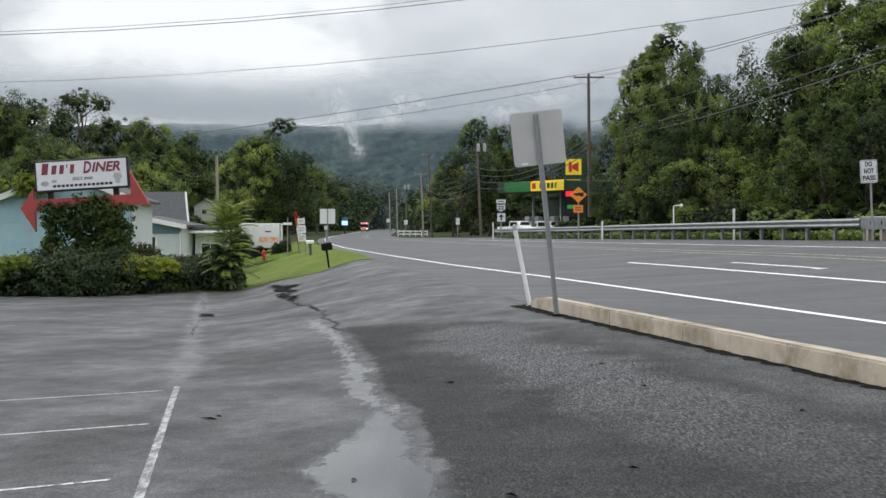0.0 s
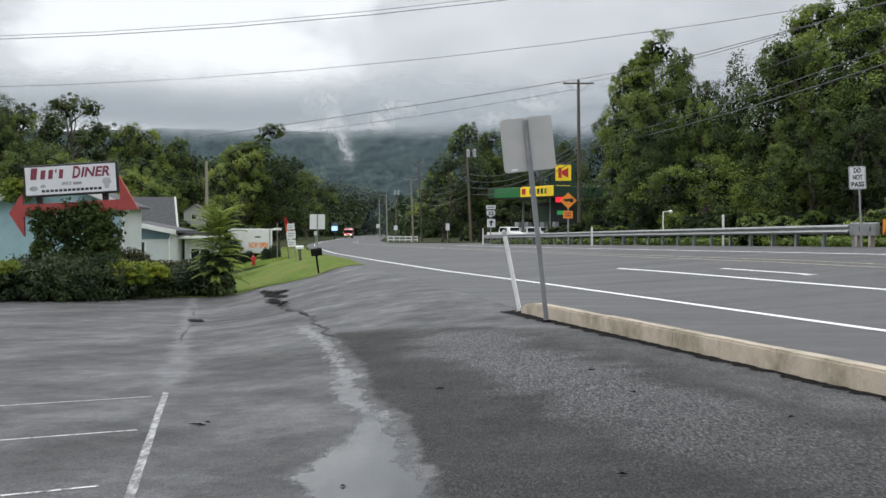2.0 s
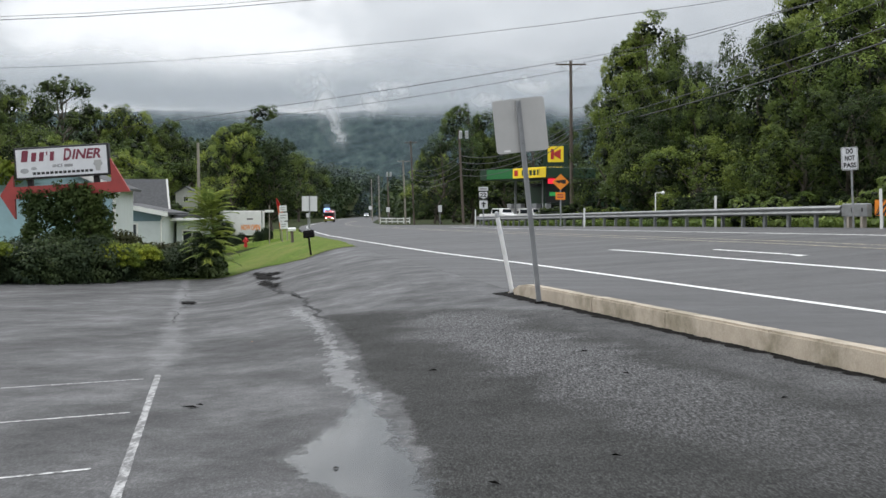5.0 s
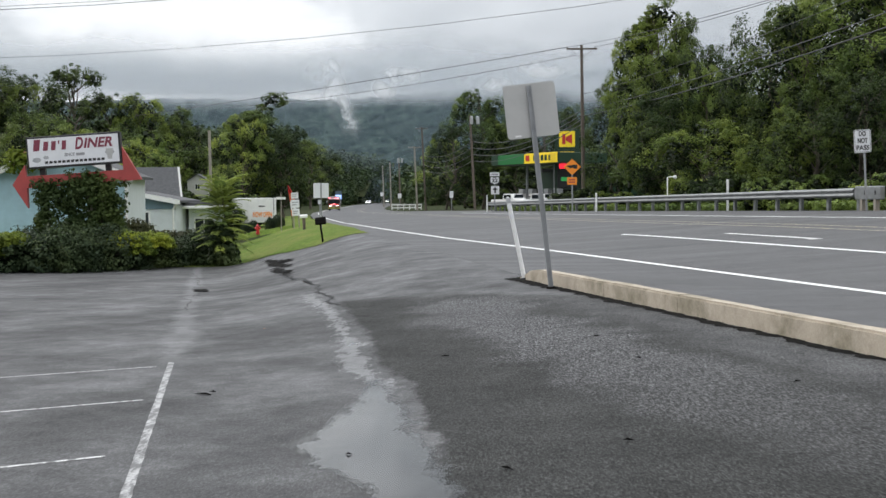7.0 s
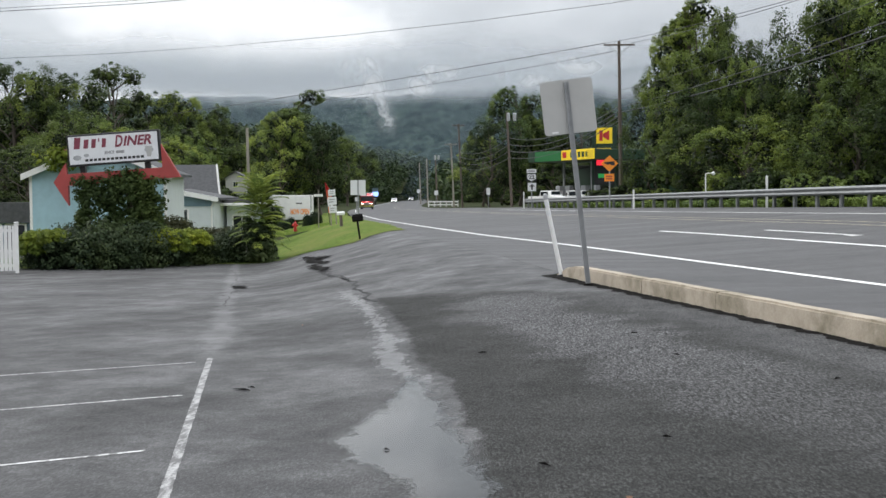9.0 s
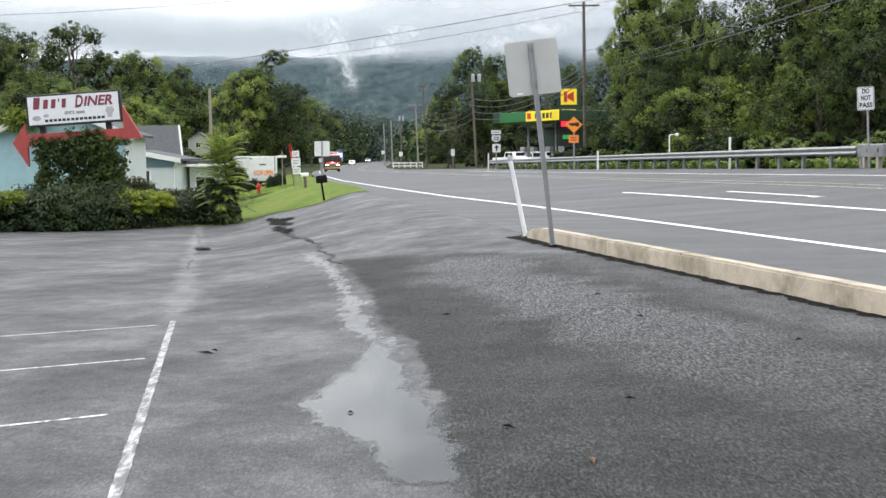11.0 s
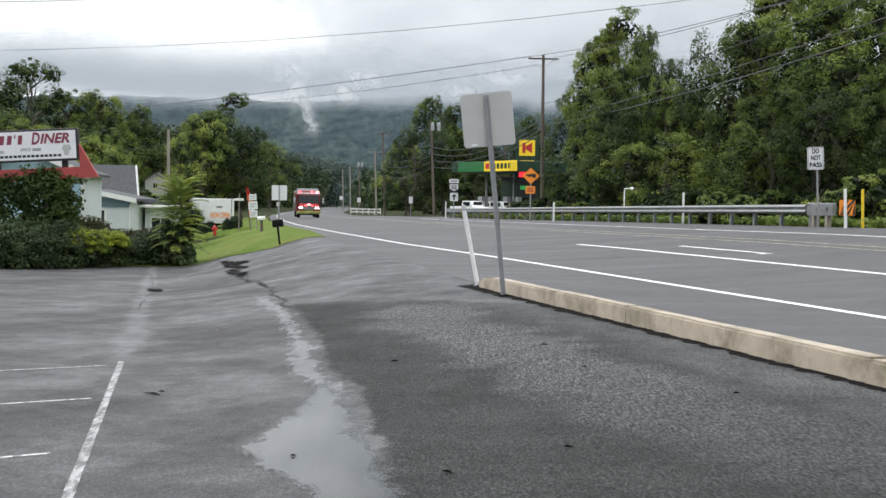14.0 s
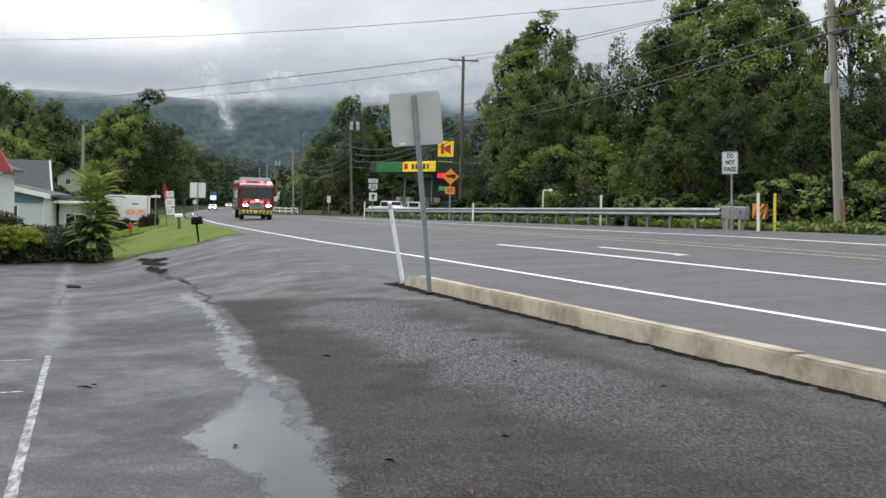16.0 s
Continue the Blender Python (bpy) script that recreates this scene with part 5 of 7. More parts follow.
# ---- poles and cables ----
def utility_pole(label, base, top, r0, r1, mat="pole", arm=None, arm_z=0.3, cans=0, box_at=None, rust=False):
    base, top = Vector(base), Vector(top)
    t = thing("utility_pole", label, "utility pole", Matrix.Translation(base), "utility poles")
    bm = B()
    cyl(bm, (0, 0, -0.4), top - base, r0, r1, 14)
    part("pole", bm, mat, t)
    d = top - base
    up = d.normalized()
    if arm:
        c = d - up * arm_z
        bm = B()
        box(bm, c.x - arm / 2, c.x + arm / 2, c.y - 0.22, c.y - 0.10, c.z - 0.06, c.z + 0.06, 0.01)
        a = part("crossarm", bm, mat, t)
        for k in (-0.45, -0.15, 0.42):
            bm = B()
            cyl(bm, (c.x + arm * k, c.y - 0.16, c.z + 0.06), (c.x + arm * k, c.y - 0.16, c.z + 0.22), 0.05, 0.035, 8)
            part("insulator", bm, "grey_plastic", a)
        bm = B()
        cyl(bm, (c.x - arm * 0.35, c.y - 0.15, c.z - 0.05), (c.x, c.y - 0.1, c.z - 0.8), 0.02, n=6)
        part("brace", bm, "steel", a)
        bm = B()
        cyl(bm, (c.x + arm * 0.35, c.y - 0.15, c.z - 0.05), (c.x, c.y - 0.1, c.z - 0.8), 0.02, n=6)
        part("brace", bm, "steel", a)
    for i in range(cans):
        x = (-0.38, 0.38)[i % 2]
        bm = B()
        cyl(bm, (x, -0.1, d.z - 1.1), (x, -0.1, d.z - 0.25), 0.21, 0.21, 14)
        cyl(bm, (x, -0.1, d.z - 0.25), (x, -0.1, d.z - 0.12), 0.21, 0.10, 14)
        part("transformer", bm, "grey_plastic", t, "pale grey transformer can")
    if box_at:
        c = up * box_at
        bm = B()
        box(bm, c.x - 0.32, c.x - 0.15, c.y - 0.08, c.y + 0.08, c.z - 0.22, c.z + 0.22, 0.02)
        part("meter_box", bm, "grey_plastic", t)
        bm = B()
        cyl(bm, up * (box_at - 0.4) + Vector((0.02, -0.19, 0)), up * (box_at + 2.4) + Vector((0.04, -0.17, 0)), 0.018, n=6)
        part("conduit", bm, "black", t)
    if rust:
        bm = B()
        cyl(bm, up * 0.0, up * 1.1, r0 * 1.012, r0 * 1.005, 14)
        part("stain", bm, "rust", t, "reddish stained foot of the pole")
    return t


utility_pole("weathered grey wooden utility pole standing by the verge", (17.6, 38.9, 0.85), (16.85, 38.9, 9.6), 0.165, 0.13, "pole", box_at=5.2, rust=True)
utility_pole("dark wooden utility pole with a crossarm among the trees", (11.52, 95, 0.3), (11.39, 95, 13.2), 0.16, 0.11, "pole_dark", arm=2.4, box_at=None)
utility_pole("wooden utility pole with two pale transformer cans", (4.75, 150, -0.1), (4.17, 150, 11.6), 0.17, 0.12, "pole_dark", cans=2)
utility_pole("dark utility pole with a crossarm up the road", (-1.8, 200, -0.6), (-2.4, 200, 13.2), 0.17, 0.12, "pole_dark", arm=2.0)
utility_pole("pale wooden utility pole up the road", (-3.7, 230, -0.7), (-4.2, 230, 11.3), 0.19, 0.13, "pole", arm=2.4, arm_z=0.2)
utility_pole("pale wooden pole up the road", (-11.3, 300, -0.6), (-11.55, 300, 10.6), 0.2, 0.13, "pole")
utility_pole("pale wooden pole up the road", (-14.4, 330, -0.6), (-14.7, 330, 10.5), 0.2, 0.13, "pole")
utility_pole("thin pole with transformer cans up the road", (-7.8, 260, -0.7), (-8.1, 260, 10.2), 0.2, 0.12, "pole_dark", cans=2)
utility_pole("bare weathered wooden pole behind the houses", (-16.7, 90, -1.2), (-16.8, 90, 6.5), 0.12, 0.10, "pole")


def cable(a, b, sag, r=0.022, n=16):
    a, b = Vector(a), Vector(b)
    cu = bpy.data.curves.new("cable", "CURVE")
    cu.dimensions, cu.bevel_depth, cu.bevel_resolution = "3D", r, 1
    sp = cu.splines.new("POLY")
    sp.points.add(n)
    for i in range(n + 1):
        k = i / n
        p = a.lerp(b, k) - Vector((0, 0, sag * 4 * k * (1 - k)))
        sp.points[i].co = (*p, 1)
    cu.materials.append(M["cable"])
    return tagged(new("overhead_cable", cu), "thin black overhead cable", "cable", "overhead cables")


cable((-21.0, 25, 5.4), (24.0, 25, 11.0), 2.13, 0.007)
cable((-21.0, 25.3, 5.5), (24.0, 25.3, 11.25), 2.16, 0.005)
cable((-30.0, 42, 6.6), (30.0, 28, 11.0), 2.5, 0.007)
cable((-36.0, 146, 11.6), (10.3, 94.8, 13.05), 0.2, 0.03)
cable((-26.0, 146, 12.4), (10.9, 94.8, 12.4), 0.5, 0.022)
cable((10.3, 94.8, 13.05), (16.7, 38.8, 9.3), 0.35, 0.016)
cable((12.4, 94.8, 13.05), (17.0, 38.8, 9.5), 0.35, 0.016)
cable((11.5, 94.8, 7.7), (16.89, 38.8, 7.5), 0.35, 0.028)
cable((11.5, 94.8, 8.1), (16.8, 38.8, 8.0), 0.30, 0.022)
cable((11.5, 94.8, 9.4), (16.85, 38.8, 9.0), 0.4, 0.014)
cable((16.89, 38.8, 7.5), (24, 0, 8.5), 0.5, 0.028)
cable((16.8, 38.8, 8.0), (24, 0, 9.0), 0.5, 0.022)
cable((16.85, 38.8, 9.0), (24, 0, 9.6), 0.5, 0.018)


def splice_case(a, b, sag, k, ln):
    """A black splice case strapped along a cable at the share k of its length."""
    a, b = Vector(a), Vector(b)
    p = a.lerp(b, k) - Vector((0, 0, sag * 4 * k * (1 - k)))
    d = (b - a).normalized()
    t = thing("splice_case", "black cable splice case hung on the wires", "cable fitting", Matrix.Translation(p) @ d.to_track_quat("Y", "Z").to_matrix().to_4x4(), "cable fittings")
    bm = B()
    box(bm, -0.09, 0.09, -ln / 2, ln / 2, -0.12, 0.06, 0.035)
    part("case", bm, "black", t)
    for y in (-ln * 0.55, ln * 0.55):
        bm = B()
        cyl(bm, (0, y - 0.06, 0), (0, y + 0.06, 0), 0.045, n=8)
        part("clamp", bm, "cable", t)


splice_case((16.8, 38.8, 8.0), (24, 0, 9.0), 0.5, 0.036, 0.55)
splice_case((16.85, 38.8, 9.0), (24, 0, 9.6), 0.5, 0.066, 0.5)
splice_case((16.89, 38.8, 7.5), (24, 0, 8.5), 0.5, 0.014, 0.6)
for k in range(4):
    cable((4.5, 150, 8.4 - k * 0.8), (11.5, 95, 8.2 - k * 0.35), 1.1, 0.03)
    cable((-2.3, 200, 8.6 - k * 0.8), (4.4, 150, 8.4 - k * 0.8), 1.0, 0.03)


# ---- filling station ----
def station():
    ang = math.degrees(math.atan2(145 - 158, 14.4 - 7.14))
    m = pose(7.14, 158, 0.1, 0, 0, ang)
    L = math.hypot(7.26, 13)
    t = thing("station_canopy", "green and yellow filling station canopy on steel columns", "canopy", m)
    bm = B()
    box(bm, 0, L, 0.1, 7.5, 5.45, 6.7, 0.05)
    part("roof", bm, "dkgreen", t)
    for a, b, mat, lab in ((0.0, 1.6, "dkgreen", "dull green fascia end"), (1.6, L * 0.52, "green", "green fascia panel"), (L * 0.52, L * 0.62, "yellow_lit", "lit yellow logo panel"), (L * 0.62, L, "yellow_lit", "lit yellow fascia panel")):
        bm = B()
        box(bm, a + 0.02, b - 0.02, 0.0, 0.1, 5.5, 6.75, 0.02)
        part("fascia", bm, mat, t, lab)
    bm = B()
    box(bm, L * 0.545, L * 0.60, -0.03, -0.002, 5.8, 6.5)
    part("logo", bm, "red", t, "plain red logo shape")
    for i in range(5):
        bm = B()
        a = L * (0.66 + 0.055 * i)
        box(bm, a, a + L * 0.035, -0.03, -0.002, 5.8, 6.45)
        part("print", bm, "dkgreen", t)
    bm = B()
    box(bm, L * 0.9, L * 0.99, -0.03, -0.002, 5.65, 6.6)
    part("price_panel", bm, "yellow", t)
    for x in (3.0, L * 0.62):
        bm = B()
        box(bm, x - 0.12, x + 0.12, 3.45, 3.7, -0.5, 5.5, 0.03)
        part("column", bm, "grey_plastic", t)
    for x in (2.4, 4.6, L * 0.55, L * 0.70):
        p = thing("fuel_pump", "grey and white fuel pump under the canopy", "fuel pump", m @ Matrix.Translation((x, 3.3, -0.1)), "fuel pumps")
        bm = B()
        box(bm, -0.45, 0.45, -0.3, 0.3, 0, 1.9, 0.05)
        part("cabinet", bm, "white", p)
        bm = B()
        box(bm, -0.33, 0.33, -0.32, -0.29, 1.1, 1.6, 0.01)
        part("display", bm, "black", p)
        bm = B()
        box(bm, -0.5, 0.5, -0.35, 0.35, 1.9, 2.5, 0.06)
        part("valance", bm, "grey_plastic", p)
    # unseen shop, added dark so the space under the canopy reads as deep shade
    b = thing("station_shop", "dark shop block added for the deep shade under the canopy", "building", m @ Matrix.Translation((0.3, 7.7, -0.3)))
    bm = B()
    box(bm, 0, 15, 0, 6, 0, 5.0)
    part("wall", bm, "dkgreen", b)
    bm = B()
    box(bm, -0.2, 15.2, -0.15, 6.2, 5.0, 5.4, 0.05)
    part("roof", bm, "shingle", b)
    for i in range(4):
        bm = B()
        box(bm, 1 + i * 3.5, 3.6 + i * 3.5, -0.05, 0.0, 0.8, 2.6)
        part("window", bm, "glass", b)


station()


def k_sign():
    t = thing("price_sign", "tall yellow and green filling station sign", "sign", pose(16.15, 150, 0.2, 0, 0, -4))
    for x in (-1.35, 1.35):
        bm = B()
        box(bm, x - 0.16, x + 0.16, 0.15, 0.45, -0.5, 9.6, 0.03)
        part("post", bm, "dkgreen", t)
    bm = B()
    box(bm, -1.2, 1.2, 0.0, 0.5, 7.1, 9.6, 0.05)
    part("logo_frame", bm, "dkgreen", t)
    bm = B()
    box(bm, -0.98, 0.98, -0.06, -0.01, 7.4, 9.36, 0.04)
    part("logo_panel", bm, "yellow_lit", t, "yellow square logo panel")
    part("logo", prism(B(), [(-0.6, 7.75), (-0.2, 7.75), (-0.2, 9.02), (-0.6, 9.02)], -0.10, -0.065), "red", t, "plain red logo bar")
    part("logo", prism(B(), [(-0.16, 8.2), (0.62, 7.75), (0.62, 9.02), (-0.16, 8.6)], -0.10, -0.065), "red", t, "plain red logo wedge")
    bm = B()
    box(bm, -1.2, 1.2, 0.0, 0.4, 6.2, 7.05, 0.03)
    part("name_panel", bm, "dkgreen", t)
    for i in range(4):
        bm = B()
        box(bm, -0.85 + i * 0.45, -0.5 + i * 0.45, -0.04, -0.005, 6.4, 6.85)
        part("print", bm, "yellow", t)
    bm = B()
    box(bm, -1.2, 1.2, 0.0, 0.4, 2.4, 6.15, 0.03)
    part("price_board", bm, "black", t)
    bm = B()
    box(bm, -0.95, 0.75, -0.04, -0.005, 4.75, 5.75)
    part("price_digits", bm, "led_red", t, "glowing red price digits")
    bm = B()
    box(bm, -0.75, 0.3, -0.04, -0.005, 3.2, 3.7)
    part("price_digits", bm, "led_green", t, "glowing green price digits")


k_sign()


# ---- vehicles ----
def wheel(name, parent, x, y, r, wd, mat="chrome"):
    w = new(name)
    w.parent = parent
    w.matrix_basis = pose(x, y, r)
    bm = B()
    cyl(bm, (-wd / 2, 0, 0), (wd / 2, 0, 0), r, r, 20)
    bmesh.ops.bevel(bm, geom=[e for e in bm.edges if abs(e.verts[0].co.x - e.verts[1].co.x) < 1e-4], offset=r * 0.08, segments=2, affect="EDGES")
    part("tyre", bm, "rubber", w)
    bm = B()
    cyl(bm, (-wd / 2 - 0.012, 0, 0), (wd / 2 + 0.012, 0, 0), r * 0.58, r * 0.58, 16)
    for i in range(5):
        a = i * 1.2566
        cyl(bm, (-wd / 2 - 0.03, r * 0.36 * math.cos(a), r * 0.36 * math.sin(a)), (wd / 2 + 0.03, r * 0.36 * math.cos(a), r * 0.36 * math.sin(a)), r * 0.07, n=6)
    part("rim", bm, mat, w)
    return w


def fire_truck():
    """Front at y = 0, facing -y."""
    t = thing("fire_engine", "dark red fire engine with lit headlights and flashing red lights", "fire engine")
    bm = B()
    box(bm, -1.22, 1.22, 0.12, 2.3, 0.62, 2.55, 0.14)
    part("cab", bm, "truck_red", t)
    bm = B()
    box(bm, -1.2, 1.2, 0.3, 2.3, 2.5, 2.68, 0.08)
    part("cab_roof", bm, "sheet", t, "pale grey cab roof")
    bm = B()
    box(bm, -1.25, 1.25, 2.5, 9.0, 0.7, 2.75, 0.05)
    part("body", bm, "truck_red", t)
    for i in range(4):
        for x in (-1.27, 1.25):
            bm = B()
            box(bm, x, x + 0.02, 2.7 + i * 1.55, 4.1 + i * 1.55, 0.85, 2.4, 0.008)
            part("locker_door", bm, "chrome", t, "ribbed bright metal locker shutter")
    bm = B()
    for x in (-0.9, -0.45, 0.3, 0.75):
        box(bm, x - 0.03, x + 0.03, 2.6, 8.6, 2.95, 3.03)
    for i in range(12):
        box(bm, -0.9, -0.45, 2.8 + i * 0.48, 2.84 + i * 0.48, 2.96, 3.0)
        box(bm, 0.3, 0.75, 2.8 + i * 0.48, 2.84 + i * 0.48, 2.96, 3.0)
    part("ladder", bm, "chrome", t, "bright metal roof ladders")
    bm = B()
    box(bm, -1.15, 1.15, 2.5, 2.62, 2.7, 3.15, 0.03)
    box(bm, -1.2, -1.1, 2.5, 9.0, 2.7, 2.95, 0.02)
    box(bm, 1.1, 1.2, 2.5, 9.0, 2.7, 2.95, 0.02)
    part("hose_bed_rail", bm, "grey_plastic", t)
    ws = prism(B(), [(-1.1, 1.5), (1.1, 1.5), (1.06, 2.38), (-1.06, 2.38)], 0.085, 0.13)
    part("windscreen", ws, "glass", t)
    bm = B()
    box(bm, -0.03, 0.03, 0.06, 0.12, 1.55, 2.32)
    part("windscreen_pillar", bm, "black", t)
    for x in (-1.235, 1.215):
        bm = B()
        box(bm, x, x + 0.02, 0.5, 1.15, 1.55, 2.25, 0.005)
        part("side_window", bm, "glass", t)
        bm = B()
        box(bm, x, x + 0.02, 1.35, 2.1, 1.55, 2.25, 0.005)
        part("side_window", bm, "glass", t)
    bm = B()
    box(bm, -1.0, 1.0, 0.06, 0.13, 1.36, 1.53, 0.02)
    part("nameplate", bm, "arrow", t, "dull red board below the windscreen")
    bm = B()
    box(bm, -0.52, 0.52, 0.03, 0.13, 0.78, 1.30, 0.03)
    g = part("grille", bm, "grey_plastic", t)
    for i in range(5):
        b2 = B()
        box(b2, -0.46, 0.46, 0.015, 0.032, 0.83 + i * 0.09, 0.87 + i * 0.09)
        part("slat", b2, "black", g)
    bm = B()
    box(bm, -1.25, 1.25, -0.45, 0.14, 0.44, 0.70, 0.04)
    bp = part("bumper", bm, "lime", t, "yellow and black chevron bumper")
    for i in range(9):
        a = -1.12 + i * 0.27
        sgn = -1 if a < -0.05 else 1
        part("stripe", prism(B(), [(a, 0.46), (a + 0.12, 0.46), (a + 0.12 + 0.12 * sgn, 0.68), (a + 0.12 * sgn, 0.68)], -0.462, -0.452), "black", bp)
    bm = B()
    box(bm, -1.1, 1.1, -0.2, 0.3, 0.30, 0.44, 0.03)
    part("valance", bm, "black", t)
    for x in (-0.84, 0.84):
        bm = B()
        box(bm, x - 0.25, x + 0.25, 0.04, 0.13, 0.92, 1.22, 0.04)
        h = part("headlight_bezel", bm, "rubber", t)
        for dx in (-0.11, 0.11):
            bm = B()
            cyl(bm, (x + dx, 0.0, 1.06), (x + dx, 0.05, 1.06), 0.085, 0.085, 14)
            part("headlight", bm, "white_glow", h, "lit white headlight")
        bm = B()
        box(bm, x - 0.1, x + 0.1, 0.05, 0.12, 1.26, 1.32, 0.01)
        part("warning_light", bm, "red_glow", t, "lit red warning light")
    bm = B()
    box(bm, -1.12, 1.12, 0.45, 0.8, 2.66, 2.86, 0.05)
    lb = part("light_bar", bm, "arrow", t, "red roof light bar")
    for x, mat in ((-0.95, "red_glow"), (0.35, "red_glow"), (0.9, "pink_glow")):
        bm = B()
        box(bm, x - 0.15, x + 0.15, 0.42, 0.46, 2.69, 2.83, 0.01)
        part("lamp", bm, mat, lb, "flashing lamp")
    for x, z, mat in ((0.0, 1.42, "pink_glow"), (-0.32, 1.33, "red_glow"), (0.32, 1.33, "red_glow")):
        bm = B()
        box(bm, x - 0.13, x + 0.13, 0.03, 0.06, z - 0.06, z + 0.06, 0.01)
        part("grille_light", bm, mat, t, "flashing lamp in the grille")
    for sgn in (-1, 1):
        bm = B()
        cyl(bm, (sgn * 1.2, 0.1, 1.95), (sgn * 1.5, -0.15, 1.95), 0.03, n=6)
        a = part("mirror_arm", bm, "black", t)
        bm = B()
        box(bm, sgn * 1.53 - 0.1, sgn * 1.53 + 0.1, -0.22, -0.12, 1.55, 2.1, 0.03)
        part("mirror", bm, "chrome", a)
    wheels = [wheel("wheel", t, x, y, 0.52, 0.34) for y in (1.35, 6.6) for x in (-1.02, 1.02)]
    return t, wheels


def sedan(body, label):
    t = thing("car", label, "car")
    bm = prism(B(), [(0.0, 0.35), (0.0, 0.68), (0.25, 0.80), (1.15, 0.92), (1.85, 1.42), (3.2, 1.45), (4.0, 0.98), (4.45, 0.92), (4.5, 0.4)], -0.88, 0.88)
    bmesh.ops.transform(bm, matrix=Matrix.Rotation(radians(90), 4, "Z"), verts=bm.verts[:])
    bmesh.ops.bevel(bm, geom=bm.edges[:], offset=0.06, segments=2, affect="EDGES")
    part("body", bm, body, t)
    g = prism(B(), [(-0.66, 0.97), (0.66, 0.97), (0.56, 1.36), (-0.56, 1.36)], 0, 0.02)
    bmesh.ops.transform(g, matrix=Matrix.Translation((0, 0.35, 0)) @ Matrix.Translation((0, 0.85, 0.95)) @ Matrix.Rotation(radians(-52), 4, "X") @ Matrix.Translation((0, -0.03, -0.90)), verts=g.verts[:])
    part("windscreen", g, "glass", t)
    for x in (-0.62, 0.62):
        bm = B()
        box(bm, x - 0.18, x + 0.18, -0.03, 0.03, 0.58, 0.72, 0.02)
        part("headlight", bm, "white_glow", t, "lit headlight")
    bm = B()
    box(bm, -0.5, 0.5, -0.02, 0.02, 0.42, 0.55, 0.01)
    part("grille", bm, "black", t)
    for y in (0.85, 3.55):
        for x in (-0.8, 0.8):
            wheel("wheel", t, x, y, 0.32, 0.2)
    return t


def pickup(m, label):
    t = thing("pickup_truck", label, "pickup truck", m)
    bm = prism(B(), [(0.0, 0.55), (0.0, 1.0), (1.2, 1.12), (1.75, 1.80), (3.1, 1.82), (3.3, 1.15), (5.4, 1.15), (5.4, 0.55)], -0.95, 0.95)
    bmesh.ops.transform(bm, matrix=Matrix.Rotation(radians(90), 4, "Z"), verts=bm.verts[:])
    bmesh.ops.bevel(bm, geom=bm.edges[:], offset=0.06, segments=2, affect="EDGES")
    part("body", bm, "white", t)
    for x in (-0.965, 0.955):
        bm = B()
        box(bm, x, x + 0.01, 1.75, 3.0, 1.2, 1.68)
        part("side_window", bm, "glass", t)
    bm = prism(B(), [(-0.75, 1.2), (0.75, 1.2), (0.66, 1.72), (-0.66, 1.72)], 1.36, 1.40)
    part("windscreen", bm, "glass", t)
    for x in (-0.7, 0.7):
        bm = B()
        box(bm, x - 0.16, x + 0.16, -0.04, 0.02, 0.75, 0.95, 0.02)
        part("headlight", bm, "sheet", t)
    bm = B()
    box(bm, -0.95, 0.95, -0.12, 0.0, 0.45, 0.68, 0.03)
    part("bumper", bm, "chrome", t)
    for y in (0.95, 4.3):
        for x in (-0.85, 0.85):
            wheel("wheel", t, x, y, 0.38, 0.25)


pickup(pose(10.6, 143, 0.05, 0, 0, 38), "white pickup truck parked at the filling station")
pickup(pose(14.6, 146, 0.05, 0, 0, 62), "white pickup truck parked under the canopy")


